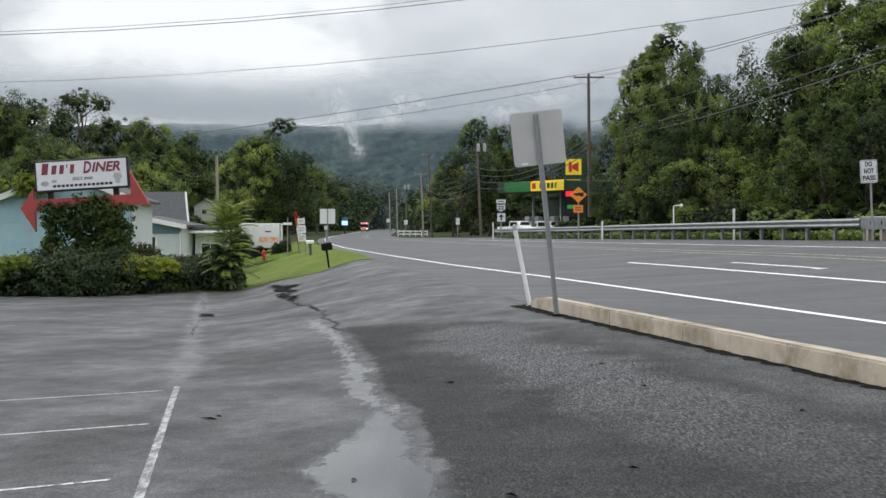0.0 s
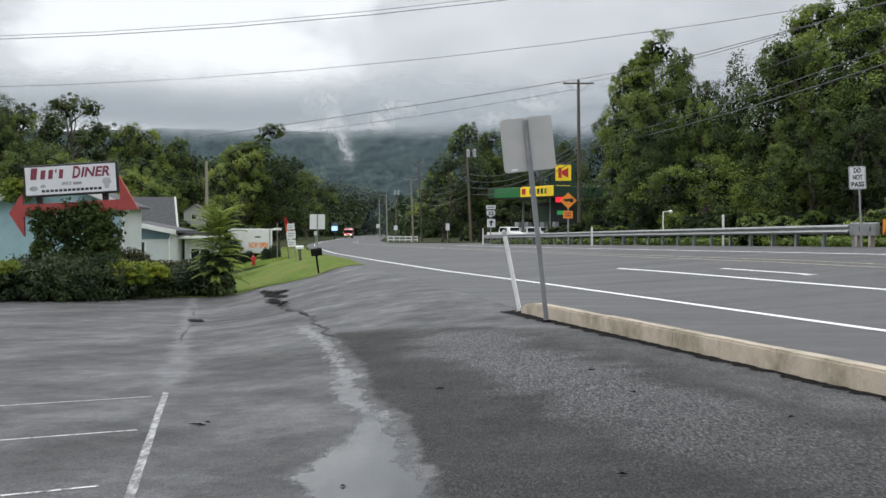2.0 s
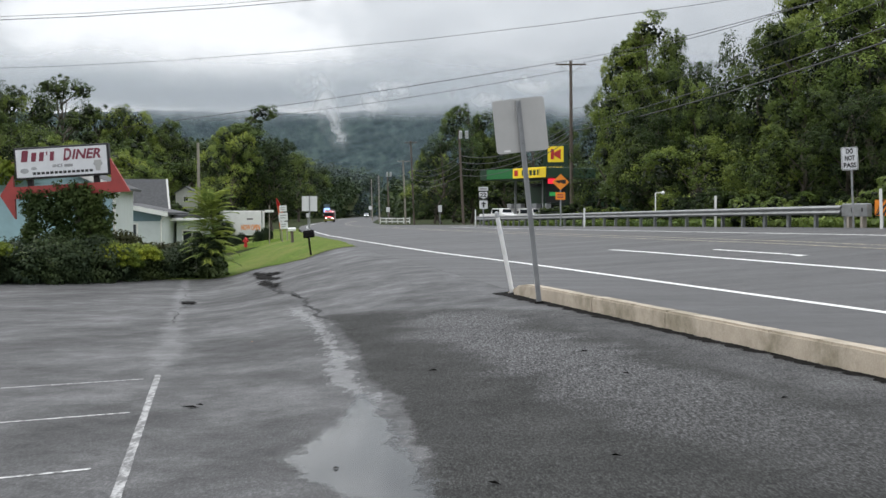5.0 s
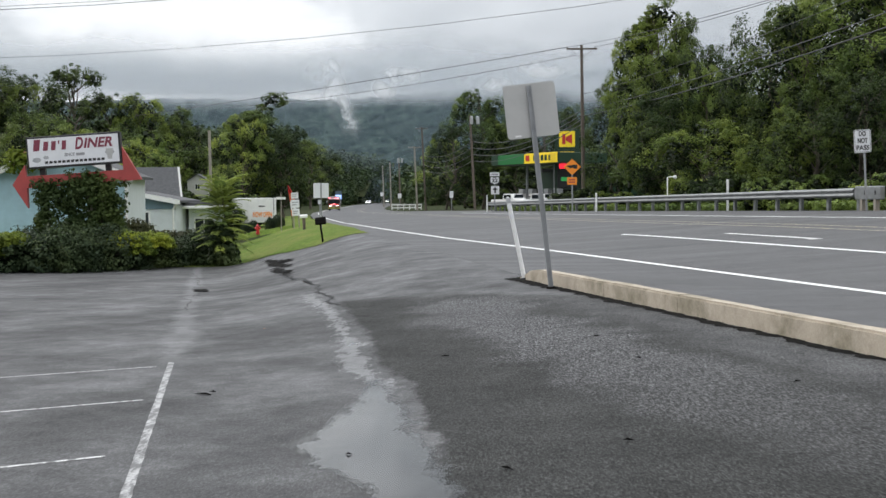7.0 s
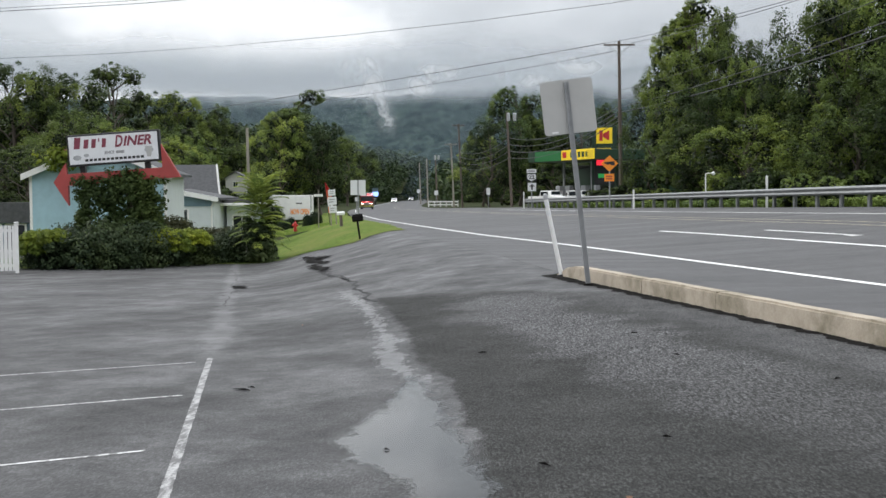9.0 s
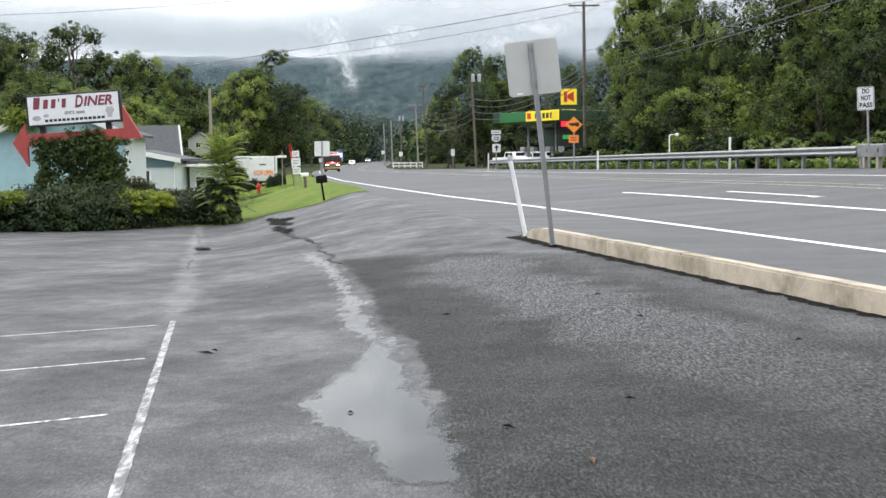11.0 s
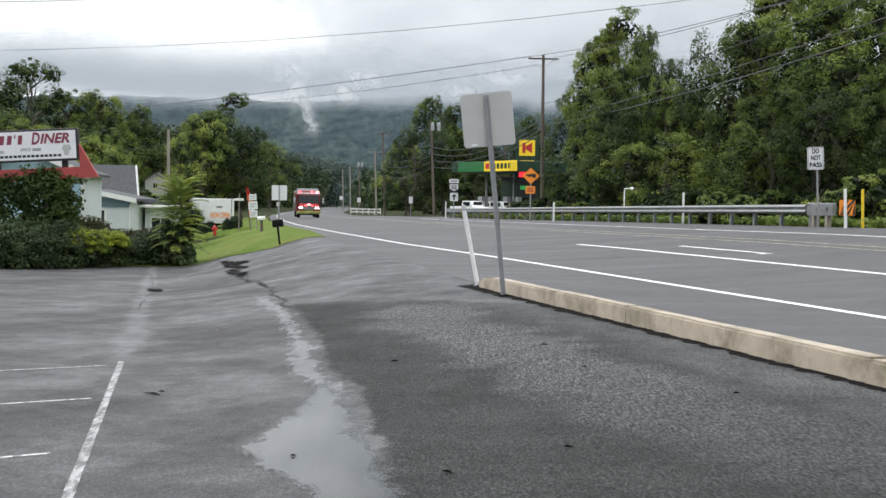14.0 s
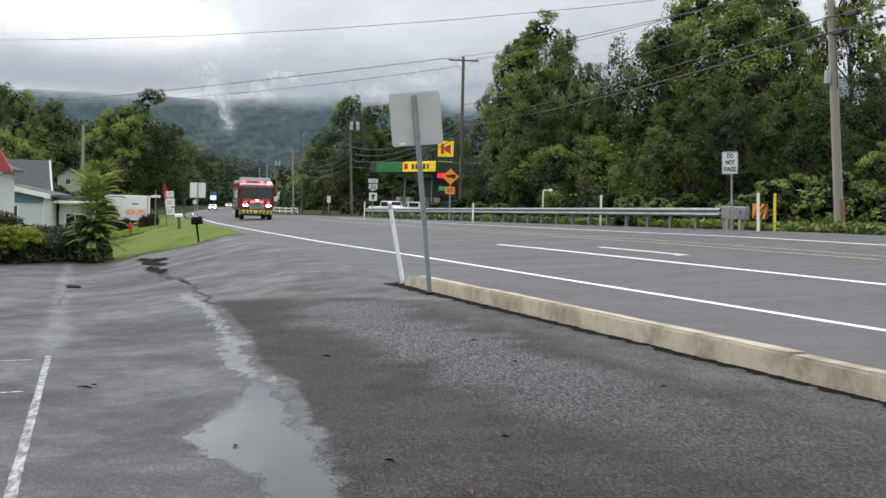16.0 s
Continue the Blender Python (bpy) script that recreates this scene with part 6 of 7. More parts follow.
# ---- the diner's sign ----
def diner_sign():
    t = thing("diner_sign", "white diner sign board over a faded red arrow", "sign", pose(-14.60, 48.95, 3.38, 0, -3.5, 0))
    bm = B()
    box(bm, -1.9, 1.9, 0.0, 0.32, -0.64, 0.64, 0.03)
    f = part("frame", bm, "black", t, "black metal sign cabinet")
    bm = B()
    box(bm, -1.82, 1.82, -0.012, -0.002, -0.56, 0.56)
    b = part("board", bm, "sheet", f, "white face of the sign")
    # the name, as slanted plain shapes of its letters' size
    x = -1.62
    for wd, hh in ((0.34, 0.46), (0.26, 0.36), (0.24, 0.36), (0.07, 0.14), (0.22, 0.36)):
        z0 = 0.06 if hh > 0.2 else 0.30
        out = [(x, z0), (x + wd * 0.72, z0), (x + wd * 0.95, z0 + hh), (x + wd * 0.2, z0 + hh)]
        q = B()
        prism(q, out, -0.022, -0.014)
        part("name_shape", q, "maroon", b)
        x += wd + 0.06
    lettering("letters", "D", "maroon", b, 0.66, 0.22, -0.018, 0.25, 0.34, 0.25)
    lettering("letters", "INER", "maroon", b, 0.54, 0.98, -0.018, 0.24, 1.16, 0.25)
    lettering("letters", "SINCE", "greyprint", b, 0.17, -0.18, -0.018, -0.16, 0.42, 0.2)
    bm = B()
    box(bm, 0.10, 0.44, -0.018, -0.013, -0.22, -0.11)
    part("print", bm, "greyprint", b)
    for i in range(14):
        bm = B()
        a = -1.18 + i * 0.175
        box(bm, a, a + 0.13, -0.018, -0.013, -0.47, -0.37)
        part("print", bm, "black", b)
    for cx, cz, r in ((-1.5, -0.30, 0.15), (-1.12, -0.22, 0.10), (1.45, -0.16, 0.16)):
        q = prism(B(), [(cx + r * math.cos(a * 0.785) * 1.2, cz + r * math.sin(a * 0.785) * 0.7) for a in range(8)], -0.018, -0.013)
        part("picture", q, "grey_plastic", b, "faint grey drawing")
    q = prism(B(), [(1.3, -0.02), (1.36, -0.44), (1.52, -0.44), (1.6, -0.02)], -0.024, -0.019)
    part("picture", q, "alu", b, "faint grey drawing of a cup")
    ar = prism(B(), [(-2.58, -1.22), (-2.02, -0.46), (-2.02, -0.915), (1.92, -0.915), (1.92, 0.02), (2.63, -1.36), (-2.0, -1.39), (-2.03, -2.2)], 0.05, 0.25)
    part("arrow", ar, "arrow", t, "faded red sheet metal arrow")
    for x in (-1.42, 1.25):
        bm = B()
        box(bm, x - 0.11, x + 0.11, 0.30, 0.52, -4.75, -0.3, 0.02)
        part("post", bm, "black", t, "dark steel post")
    bm = B()
    box(bm, 0.25, 1.1, 0.36, 0.46, -4.7, -1.5, 0.02)
    part("backing_panel", bm, "pole", t, "bare weathered board between the posts")


diner_sign()


def ivy():
    rng = np.random.default_rng(8)
    cs = []
    for i in range(800):
        x, z = rng.uniform(-16.2, -12.6), rng.uniform(-1.0, 2.15)
        if abs(x + 14.4) < 1.05 and z < 1.35 and rng.random() < 0.3:
            continue
        if noise.noise(Vector((x * 1.3, z * 1.3, 4.0))) > 0.40:
            continue
        cs.append((x, 48.95 + rng.normal() * 0.12, z))
    for i in range(26):
        cs.append((-14.1 + rng.normal() * 0.3, 48.85, 2.2 + rng.normal() * 0.12))
    me = leaf_mesh("ivy", cs, [0.19] * len(cs), 22, 0.075, rng, hollow=0.2, squash=1.0)
    tagged(link("ivy", me, "leaf_creeper"), "green creeper grown over the sign's posts", "creeper", "", "stuff")
    cs = [(-18.0 + rng.normal() * 0.5, 53.6, 3.2 + rng.normal() * 0.25) for _ in range(40)]
    me = leaf_mesh("ivy", cs, [0.3] * len(cs), 26, 0.1, rng, hollow=0.2)
    tagged(link("ivy", me, "leaf_gold"), "yellowing creeper on the roof's edge", "creeper", "", "stuff")


ivy()


# ---- planting in front of the diner ----
def low_bush(label, h, r, seed, mat, leaf=0.055, lobes=30, per=190):
    rng = np.random.default_rng(seed)
    root = thing("bush", label, "bush")
    bm = B()
    cs, rs = [], []
    for i in range(lobes):
        a, q = i * 2.399, r * math.sqrt((i + 0.5) / lobes)
        z = h * (0.35 + 0.55 * math.sqrt(max(0, 1 - (q / r) ** 2)) * rng.uniform(0.7, 1.05))
        c = Vector((math.cos(a) * q, math.sin(a) * q, z))
        cs.append(tuple(c))
        rs.append(h * rng.uniform(0.2, 0.32))
        limb(bm, (0, 0, -0.1), c, 0.02, 0.006, rng, 2)
    tagged(part("stem", bm, "bark", root), kind="stuff")
    for k in range(lobes):
        cs.append((cs[k][0] * 1.02, cs[k][1] * 1.02, max(0.1, cs[k][2] - h * 0.38)))
        rs.append(h * 0.25)
    part("foliage", leaf_mesh("foliage", cs, rs, int(per * 0.8), leaf * 1.15, rng, hollow=0.45, squash=0.75, tri=True), mat, root)
    return root


juniper = low_bush("dark green spreading juniper bush in front of the sign", 1.7, 1.5, 31, "needle")
gold = low_bush("golden-leaved low bush in front of the sign", 0.95, 1.0, 32, "leaf_gold", 0.06)
redbush = low_bush("reddish-green leafy bush beside the sign", 1.6, 1.2, 33, "leaf_red", 0.07)
for q in (juniper, gold, redbush):
    q.location = (8, -150, -1)


def put_at(proto, x, y, z, k, kz=None, turn=0.0, group="planting at the diner"):
    ob = copy_thing(proto, pose(x, y, z, 0, 0, turn))
    ob.scale = (k, k, kz or k)
    tagged(ob, group=group)
    return ob


for x, y, k, kz in ((-16.9, 47.9, 0.75, 0.75), (-15.7, 47.7, 1.0, 0.95), (-14.4, 47.8, 1.0, 1.1), (-13.1, 48.2, 0.95, 1.05), (-12.0, 49.6, 0.85, 0.75), (-10.9, 50.8, 0.75, 0.7), (-16.6, 49.6, 0.9, 1.0), (-10.2, 51.6, 0.7, 0.85), (-13.9, 47.4, 0.8, 0.9)):
    put_at(juniper, x, y, -1.45, k, kz, x * 57)
for x, y, z, k, kz in ((-17.1, 47.3, -0.5, 0.65, 0.55), (-16.4, 47.1, -0.4, 0.6, 0.5), (-12.3, 48.4, -0.55, 0.75, 0.6), (-11.5, 49.2, -0.62, 0.75, 0.6), (-11.9, 48.4, -0.85, 0.6, 0.6), (-17.2, 47.2, -0.85, 0.6, 0.6)):
    put_at(gold, x, y - 0.2, z + 0.05, k * 1.05, kz * 1.05, x * 31)
for x, y, z, k in ((-11.9, 52.4, -1.2, 0.9), (-11.0, 53.0, -1.2, 0.8), (-13.0, 52.0, -1.2, 0.8)):
    put_at(redbush, x, y, z, k, 0.75 + 0.3 * (x < -12.5), x * 41)


def sumac():
    """A young tree of long feathered fronds over a dark bushy skirt."""
    rng = np.random.default_rng(44)
    t = thing("sumac_tree", "young feathery-leaved sumac tree over dark evergreen growth", "tree", pose(-9.05, 50.4, -1.4))
    bm = B()
    limb(bm, (0, 0, -0.2), (0.1, 0, 3.2), 0.06, 0.03, rng, 3)
    part("trunk", bm, "bark", t)
    r = random.Random(9)
    for i in range(64):
        a = i * 2.399
        z0 = 0.75 + 2.55 * (i / 64)
        up = 0.5 + 1.0 * (i / 64)
        ln = r.uniform(1.15, 1.6)
        vs, fs = [], []
        pts = []
        for k in range(13):
            u = k / 12
            rad = ln * u * (0.9 - 0.25 * i / 64)
            pts.append(Vector((math.cos(a) * rad + 0.1, math.sin(a) * rad, z0 + up * u * 0.75 - 0.55 * u * u)))
        side = Vector((-math.sin(a), math.cos(a), 0))
        for k in range(1, 13):
            p = pts[k]
            lw = 0.32 * (1 - 0.55 * abs(k / 12 - 0.4))
            d = (pts[k] - pts[k - 1]).normalized()
            for sg in (-1, 1):
                n0 = len(vs)
                tip = p + side * sg * lw + d * 0.10 - Vector((0, 0, 0.07))
                vs += [p, p + d * 0.06 + side * sg * lw * 0.5, tip, p - d * 0.03 + side * sg * lw * 0.5]
                fs.append((n0, n0 + 1, n0 + 2, n0 + 3))
            n0 = len(vs)
            vs += [pts[k - 1] + side * 0.012, pts[k] + side * 0.012, pts[k] - side * 0.012, pts[k - 1] - side * 0.012]
            fs.append((n0, n0 + 1, n0 + 2, n0 + 3))
        me = bpy.data.meshes.new("frond")
        me.from_pydata([tuple(v) for v in vs], [], fs)
        part("frond", me, "leaf_light", t)
    cs, rs = [], []
    for i in range(48):
        z = rng.uniform(0.1, 1.6)
        q = (0.95 - 0.3 * z) * math.sqrt(rng.random())
        a = rng.uniform(0, 6.28)
        cs.append((math.cos(a) * q + 0.05, math.sin(a) * q, z))
        rs.append(0.32)
    part("skirt", leaf_mesh("skirt", cs, rs, 120, 0.085, rng, hollow=0.3), "needle", t, "dark evergreen growth round the trunk")


sumac()


# ---- buildings on the left ----
def clapboards(x0, x1, z0, z1, top=None, step=0.17, y=0.0):
    """Lapped boards in the plane y, cut to the gable line top(x) when given."""
    bm = B()
    z = z0
    while z < z1 - 0.02:
        a, b = x0, x1
        if top:
            while a < b and top(a) < z + step * 0.6:
                a += 0.05
            while b > a and top(b) < z + step * 0.6:
                b -= 0.05
        if b - a > 0.15:
            o = [(y - 0.03, z), (y - 0.012, z + step), (y + 0.02, z + step), (y + 0.02, z)]
            lo = [bm.verts.new((a, p, q)) for p, q in o]
            hi = [bm.verts.new((b, p, q)) for p, q in o]
            bm.faces.new(lo)
            bm.faces.new(list(reversed(hi)))
            for i in range(4):
                j = (i + 1) % 4
                bm.faces.new((lo[i], hi[i], hi[j], lo[j]))
        z += step
    return bm


def gable_house(name, label, m, wd, dp, eave, peak, mat, roof, over=0.35, side_mat=None):
    t = thing(name, label, "building", m)
    px = wd / 2
    bm = prism(B(), [(0, -0.3), (wd, -0.3), (wd, eave), (px, peak), (0, eave)], 0.03, dp)
    part("wall", bm, side_mat or mat, t)
    part("siding", clapboards(0, wd, -0.2, peak, lambda x: eave + (peak - eave) * (1 - abs(x - px) / px)), mat, t)
    k = (peak - eave) / px
    for sg in (-1, 1):
        a, b = (0 - over, px) if sg < 0 else (px, wd + over)
        za, zb = (eave - over * k, peak) if sg < 0 else (peak, eave - over * k)
        bm = prism(B(), [(a, za + 0.03), (b, zb + 0.03), (b, zb + 0.15), (a, za + 0.15)], -0.3, dp + 0.3)
        part("roof", bm, roof, t)
        bm = prism(B(), [(a, za - 0.12), (b, zb - 0.12), (b, zb + 0.16), (a, za + 0.16)], -0.36, -0.31)
        part("bargeboard", bm, "white", t, "white painted bargeboard")
    for x in (0, wd):
        bm = B()
        box(bm, x - 0.06, x + 0.06, -0.05, 0.03, -0.3, eave, 0.01)
        part("corner_board", bm, "white", t)
    return t


def window(parent, x, z, w, h, y=0.0):
    bm = B()
    for a in plate_ring(w + 0.16, h + 0.16, 0.08):
        box(bm, x + a[0], x + a[1], y - 0.06, y + 0.01, z + a[2], z + a[3])
    f = part("window", bm, "white", parent, "white framed window")
    bm = B()
    box(bm, x - w / 2, x + w / 2, y - 0.035, y - 0.02, z - h / 2, z + h / 2)
    part("pane", bm, "glass", f)
    bm = B()
    box(bm, x - 0.02, x + 0.02, y - 0.055, y - 0.036, z - h / 2, z + h / 2)
    part("mullion", bm, "white", f)


d = gable_house("diner_building", "pale blue clapboard building with a white-trimmed gable", pose(-19.95, 54.2, -1.4, 0, 0, 4), 6.0, 5.0, 3.85, 5.1, "blue", "shingle", side_mat="boards")
bm = B()
box(bm, 0.55, 1.2, 3.0, 3.7, 4.0, 5.1, 0.02)
part("chimney", bm, "brick", d, "red brick chimney")
bm = B()
cyl(bm, (0.75, 0.6, 4.0), (0.75, 0.6, 4.75), 0.06, n=8)
part("vent_pipe", bm, "white", d)

w_ = thing("low_wing", "low grey-roofed wing with white windows", "building", pose(-29.0, 56.0, -1.45, 0, 0, 3))
bm = B()
box(bm, 0, 8.6, 0.03, 5, -0.2, 1.75)
part("wall", bm, "slate_blue", w_)
part("siding", clapboards(0, 8.6, -0.2, 0.5), "alu", w_)
bm = prism(B(), [(-0.3, 1.75), (8.7, 1.75), (8.7, 2.75), (0.3, 2.75)], 0.5, 4.5)
part("roof", prism(B(), [(-0.3, 1.7), (8.75, 1.7), (8.75, 1.85), (8.6, 2.65), (-0.3, 2.65)], -0.35, 4.6), "shingle", w_)
bm.free()
for x in (5.2, 6.35, 7.5):
    window(w_, x, 1.0, 0.85, 1.15)

g_ = thing("grey_roof_house", "white house with a steep grey shingle roof", "building", pose(-17.6, 71.0, -1.4, 0, 0, 6))
part("wall", prism(B(), [(0, -0.3), (0, 2.4), (2.3, 2.4), (2.3, -0.3)], 0.4, 6.0), "boards", g_)
bm = B()
vs = [bm.verts.new(v) for v in ((-3.2, -0.3, 2.75), (2.65, -0.3, 2.75), (2.25, 1.9, 4.75), (-3.2, 1.9, 4.75), (-3.2, -0.3, 2.6), (2.65, -0.3, 2.6), (2.25, 1.9, 4.6), (-3.2, 1.9, 4.6))]
for f_ in ((0, 1, 2, 3), (7, 6, 5, 4), (0, 4, 5, 1), (1, 5, 6, 2), (2, 6, 7, 3), (3, 7, 4, 0)):
    bm.faces.new([vs[i] for i in f_])
part("roof", bm, "shingle", g_)
bm = B()
cyl(bm, (2.68, -0.33, 2.65), (2.28, 1.88, 4.72), 0.07, n=6)
part("bargeboard", bm, "alu", g_, "white painted bargeboard")
bm = B()
box(bm, -3.2, 2.4, 0.0, 5, -0.3, 2.7)
part("lower_wall", bm, "boards", g_)

p_ = thing("porch_annex", "white clapboard annex with a slate-blue pediment", "building", pose(-15.6, 62.2, -1.4, 0, 0, 0))
part("wall", prism(B(), [(0, -0.3), (2.2, -0.3), (2.2, 2.55), (0, 2.95)], 0.03, 5), "boards", p_)
part("siding", clapboards(0.0, 2.2, -0.2, 2.35), "boards", p_)
part("pediment", prism(B(), [(0.0, 2.3), (2.1, 2.3), (2.1, 2.62), (0.0, 3.1)], -0.08, 0.0), "slate_blue", p_)
part("roof", prism(B(), [(-0.1, 3.12), (2.5, 2.62), (2.5, 2.74), (-0.1, 3.24)], -0.34, 5.2), "shingle", p_)
part("fascia", prism(B(), [(-0.1, 3.02), (2.5, 2.52), (2.5, 2.76), (-0.1, 3.26)], -0.4, -0.345), "white", p_)
window(p_, 0.55, 1.75, 0.55, 0.75)
bm = B()
cyl(bm, (2.3, -0.15, 2.55), (2.1, -0.1, 2.3), 0.05, n=8)
cyl(bm, (2.1, -0.1, 2.3), (2.1, -0.1, 0.0), 0.05, n=8)
part("downpipe", bm, "white", p_)

l_ = thing("long_shed", "long low white building with a flat overhanging roof", "building", pose(-13.2, 64.5, -1.4, 0, 0, 8))
bm = B()
box(bm, 0, 1.7, 0, 4, -0.3, 2.3)
part("wall", bm, "boards", l_)
bm = B()
box(bm, -0.3, 2.0, -0.8, 4.3, 2.3, 2.45, 0.03)
part("roof", bm, "white", l_)
bm = B()
box(bm, -0.2, 1.9, -0.7, 4.2, 2.45, 2.65, 0.05)
part("roof_deck", bm, "shingle", l_)
for x in (0.8,):
    window(l_, x, 1.4, 0.9, 0.7)

f_ = thing("far_house", "small pale house among the trees", "building", pose(-26.9, 131, 2.5, 0, 0, 0) @ Matrix.Scale(0.52, 4))
part("wall", prism(B(), [(0, -8), (4.2, -8), (4.2, 1.9), (2.1, 3.1), (0, 1.9)], 0, 5), "alu", f_)
for sg in (0, 1):
    part("roof", prism(B(), [(-0.3, 1.75), (2.1, 3.15), (2.1, 3.3), (-0.3, 1.9)] if sg == 0 else [(2.1, 3.15), (4.5, 1.75), (4.5, 1.9), (2.1, 3.3)], -0.3, 5.3), "shingle", f_)
window(f_, 2.1, 0.6, 0.9, 1.1)


def white_fence():
    t = thing("fence", "white vinyl slat fence at the lot's edge", "fence", pose(-17.0, 44.6, -1.42, 0, 0, 20))
    for x in (-3.2, -1.6, 0.0):
        bm = B()
        box(bm, x - 0.07, x + 0.07, -0.07, 0.07, -0.2, 1.85, 0.01)
        box(bm, x - 0.09, x + 0.09, -0.09, 0.09, 1.85, 1.92, 0.02)
        part("post", bm, "white", t)
    for z in (0.3, 1.6):
        bm = B()
        box(bm, -3.2, 0, -0.03, 0.03, z - 0.06, z + 0.06)
        part("rail", bm, "white", t)
    mesh = None
    for i in range(22):
        if mesh is None:
            bm = B()
            box(bm, -0.06, 0.06, -0.045, -0.03, 0.1, 1.78, 0.004)
            mesh = bpy.data.meshes.new("slat")
            bm.to_mesh(mesh)
            bm.free()
            mesh.materials.append(M["white"])
        ob = new("slat", mesh)
        ob.parent = t
        ob.matrix_basis = pose(-3.1 + i * 0.143, 0, 0)


white_fence()


# ---- roadside things on the lawn ----
def mailbox():
    t = thing("mailbox", "black mailbox on a leaning thin post", "mailbox", pose(-4.40, 46.8, -0.40, 0, -8, 25))
    bm = B()
    box(bm, -0.03, 0.03, -0.03, 0.03, -0.2, 0.80)
    part("post", bm, "tar", t)
    bm = prism(B(), [(-0.11, 0.0), (0.11, 0.0), (0.11, 0.16), (0.07, 0.24), (0.0, 0.27), (-0.07, 0.24), (-0.11, 0.16)], -0.2, 0.2)
    bmesh.ops.transform(bm, matrix=pose(0.02, 0, 0.78, 0, 16, 60), verts=bm.verts[:])
    part("box", bm, "tar", t)
    bm = B()
    box(bm, 0.12, 0.135, -0.1, 0.02, 0.95, 1.07)
    part("flag", bm, "black", t)


mailbox()


def left_sign():
    t = thing("road_sign", "pale bare back of a square sign on a thin post", "road sign", pose(-5.72, 60, -0.15, 0, 0, 4))
    bm = B()
    box(bm, -0.03, 0.03, -0.02, 0.02, -0.2, 2.3, 0.004)
    part("post", bm, "post", t)
    plate("plate", 0.75, 0.74, 0.04, 0.005, "sheet", t, 0.0, 1.92, 0.022)


left_sign()
for x, y, h, c in ((-6.95, 63.5, 0.62, 0),):
    t = thing("mailbox", "white mailbox on a wooden post", "mailbox", pose(x, y, height(*to_sw(x, y)), 0, -3, 30))
    bm = B()
    box(bm, -0.06, 0.06, -0.06, 0.06, -0.2, h)
    part("post", bm, "pole_dark", t)
    bm = prism(B(), [(-0.08, 0.0), (0.08, 0.0), (0.08, 0.12), (0.0, 0.18), (-0.08, 0.12)], -0.2, 0.2)
    bmesh.ops.transform(bm, matrix=pose(0, 0, h, 0, 0, 60), verts=bm.verts[:])
    part("box", bm, ("white", "grey_plastic")[c], t)
t = thing("notice_boards", "stack of small white notice boards on posts", "sign", pose(-8.1, 70, -0.35, 0, -3, 0))
for z, w, h in ((0.75, 0.45, 0.4), (1.22, 0.5, 0.46), (1.75, 0.42, 0.34)):
    bm = B()
    box(bm, -w / 2, w / 2, -0.03, 0.0, z, z + h, 0.008)
    b = part("board", bm, "sheet", t)
    for i in range(2):
        bm = B()
        box(bm, -w * 0.35, w * (0.3 - 0.1 * i), -0.036, -0.032, z + h * (0.6 - 0.3 * i), z + h * (0.72 - 0.3 * i))
        part("print", bm, "greyprint", b)
for x in (-0.15, 0.15):
    bm = B()
    box(bm, x - 0.03, x + 0.03, 0.0, 0.05, -0.3, 2.15)
    part("post", bm, "pole", t)
t = thing("feather_flag", "orange and white feather flag on a slim pole", "flag", pose(-8.55, 72, -0.4, 0, -7, 15))
bm = B()
cyl(bm, (0, 0, -0.1), (0, 0, 2.55), 0.02, 0.012, 8)
part("pole", bm, "black", t)
for z0, z1, w0, w1, mat in ((0.75, 1.15, 0.30, 0.32, "orange"), (1.15, 1.6, 0.32, 0.33, "sheet"), (1.6, 2.1, 0.33, 0.26, "faded_orange"), (2.1, 2.6, 0.26, 0.05, "red")):
    bm = B()
    n = 5
    g = [[bm.verts.new((0.02 + (w0 + (w1 - w0) * j / 3) * i / n, 0.05 * math.sin(i * 1.1 + z0 * 3 + j * 0.5), z0 + (z1 - z0) * j / 3)) for i in range(n + 1)] for j in range(4)]
    for j in range(3):
        for i in range(n):
            bm.faces.new((g[j][i], g[j][i + 1], g[j + 1][i + 1], g[j + 1][i]))
    bmesh.ops.solidify(bm, geom=bm.faces[:], thickness=0.004)
    part("cloth", bm, mat, t)
t = thing("cross_sign", "slim white post with a crossed name board", "sign", pose(-9.5, 74, -0.5, 0, 0, 0))
bm = B()
box(bm, -0.025, 0.025, -0.025, 0.025, -0.2, 2.3)
part("post", bm, "pole", t)
bm = B()
box(bm, -0.28, 0.28, -0.07, -0.04, 1.85, 2.0, 0.01)
part("board", bm, "white", t)


def hydrant():
    t = thing("fire_hydrant", "red cast-iron fire hydrant in the grass", "fire hydrant", pose(-10.95, 74.0, -0.70) @ Matrix.Diagonal((0.62, 0.62, 0.72, 1)))
    bm = B()
    cyl(bm, (0, 0, -0.1), (0, 0, 0.55), 0.15, 0.14, 14)
    cyl(bm, (0, 0, 0.0), (0, 0, 0.06), 0.22, 0.22, 14)
    part("barrel", bm, "red", t)
    bm = B()
    ball(bm, (0, 0, 0.55), 0.17, 12)
    cyl(bm, (0, 0, 0.68), (0, 0, 0.8), 0.05, 0.05, 6)
    part("bonnet", bm, "red", t)
    for a, b in (((-0.28, 0, 0.42), (0.28, 0, 0.42)), ((0, -0.3, 0.36), (0, 0, 0.36))):
        bm = B()
        cyl(bm, a, b, 0.09, 0.09, 10)
        part("outlet", bm, "red", t)


hydrant()


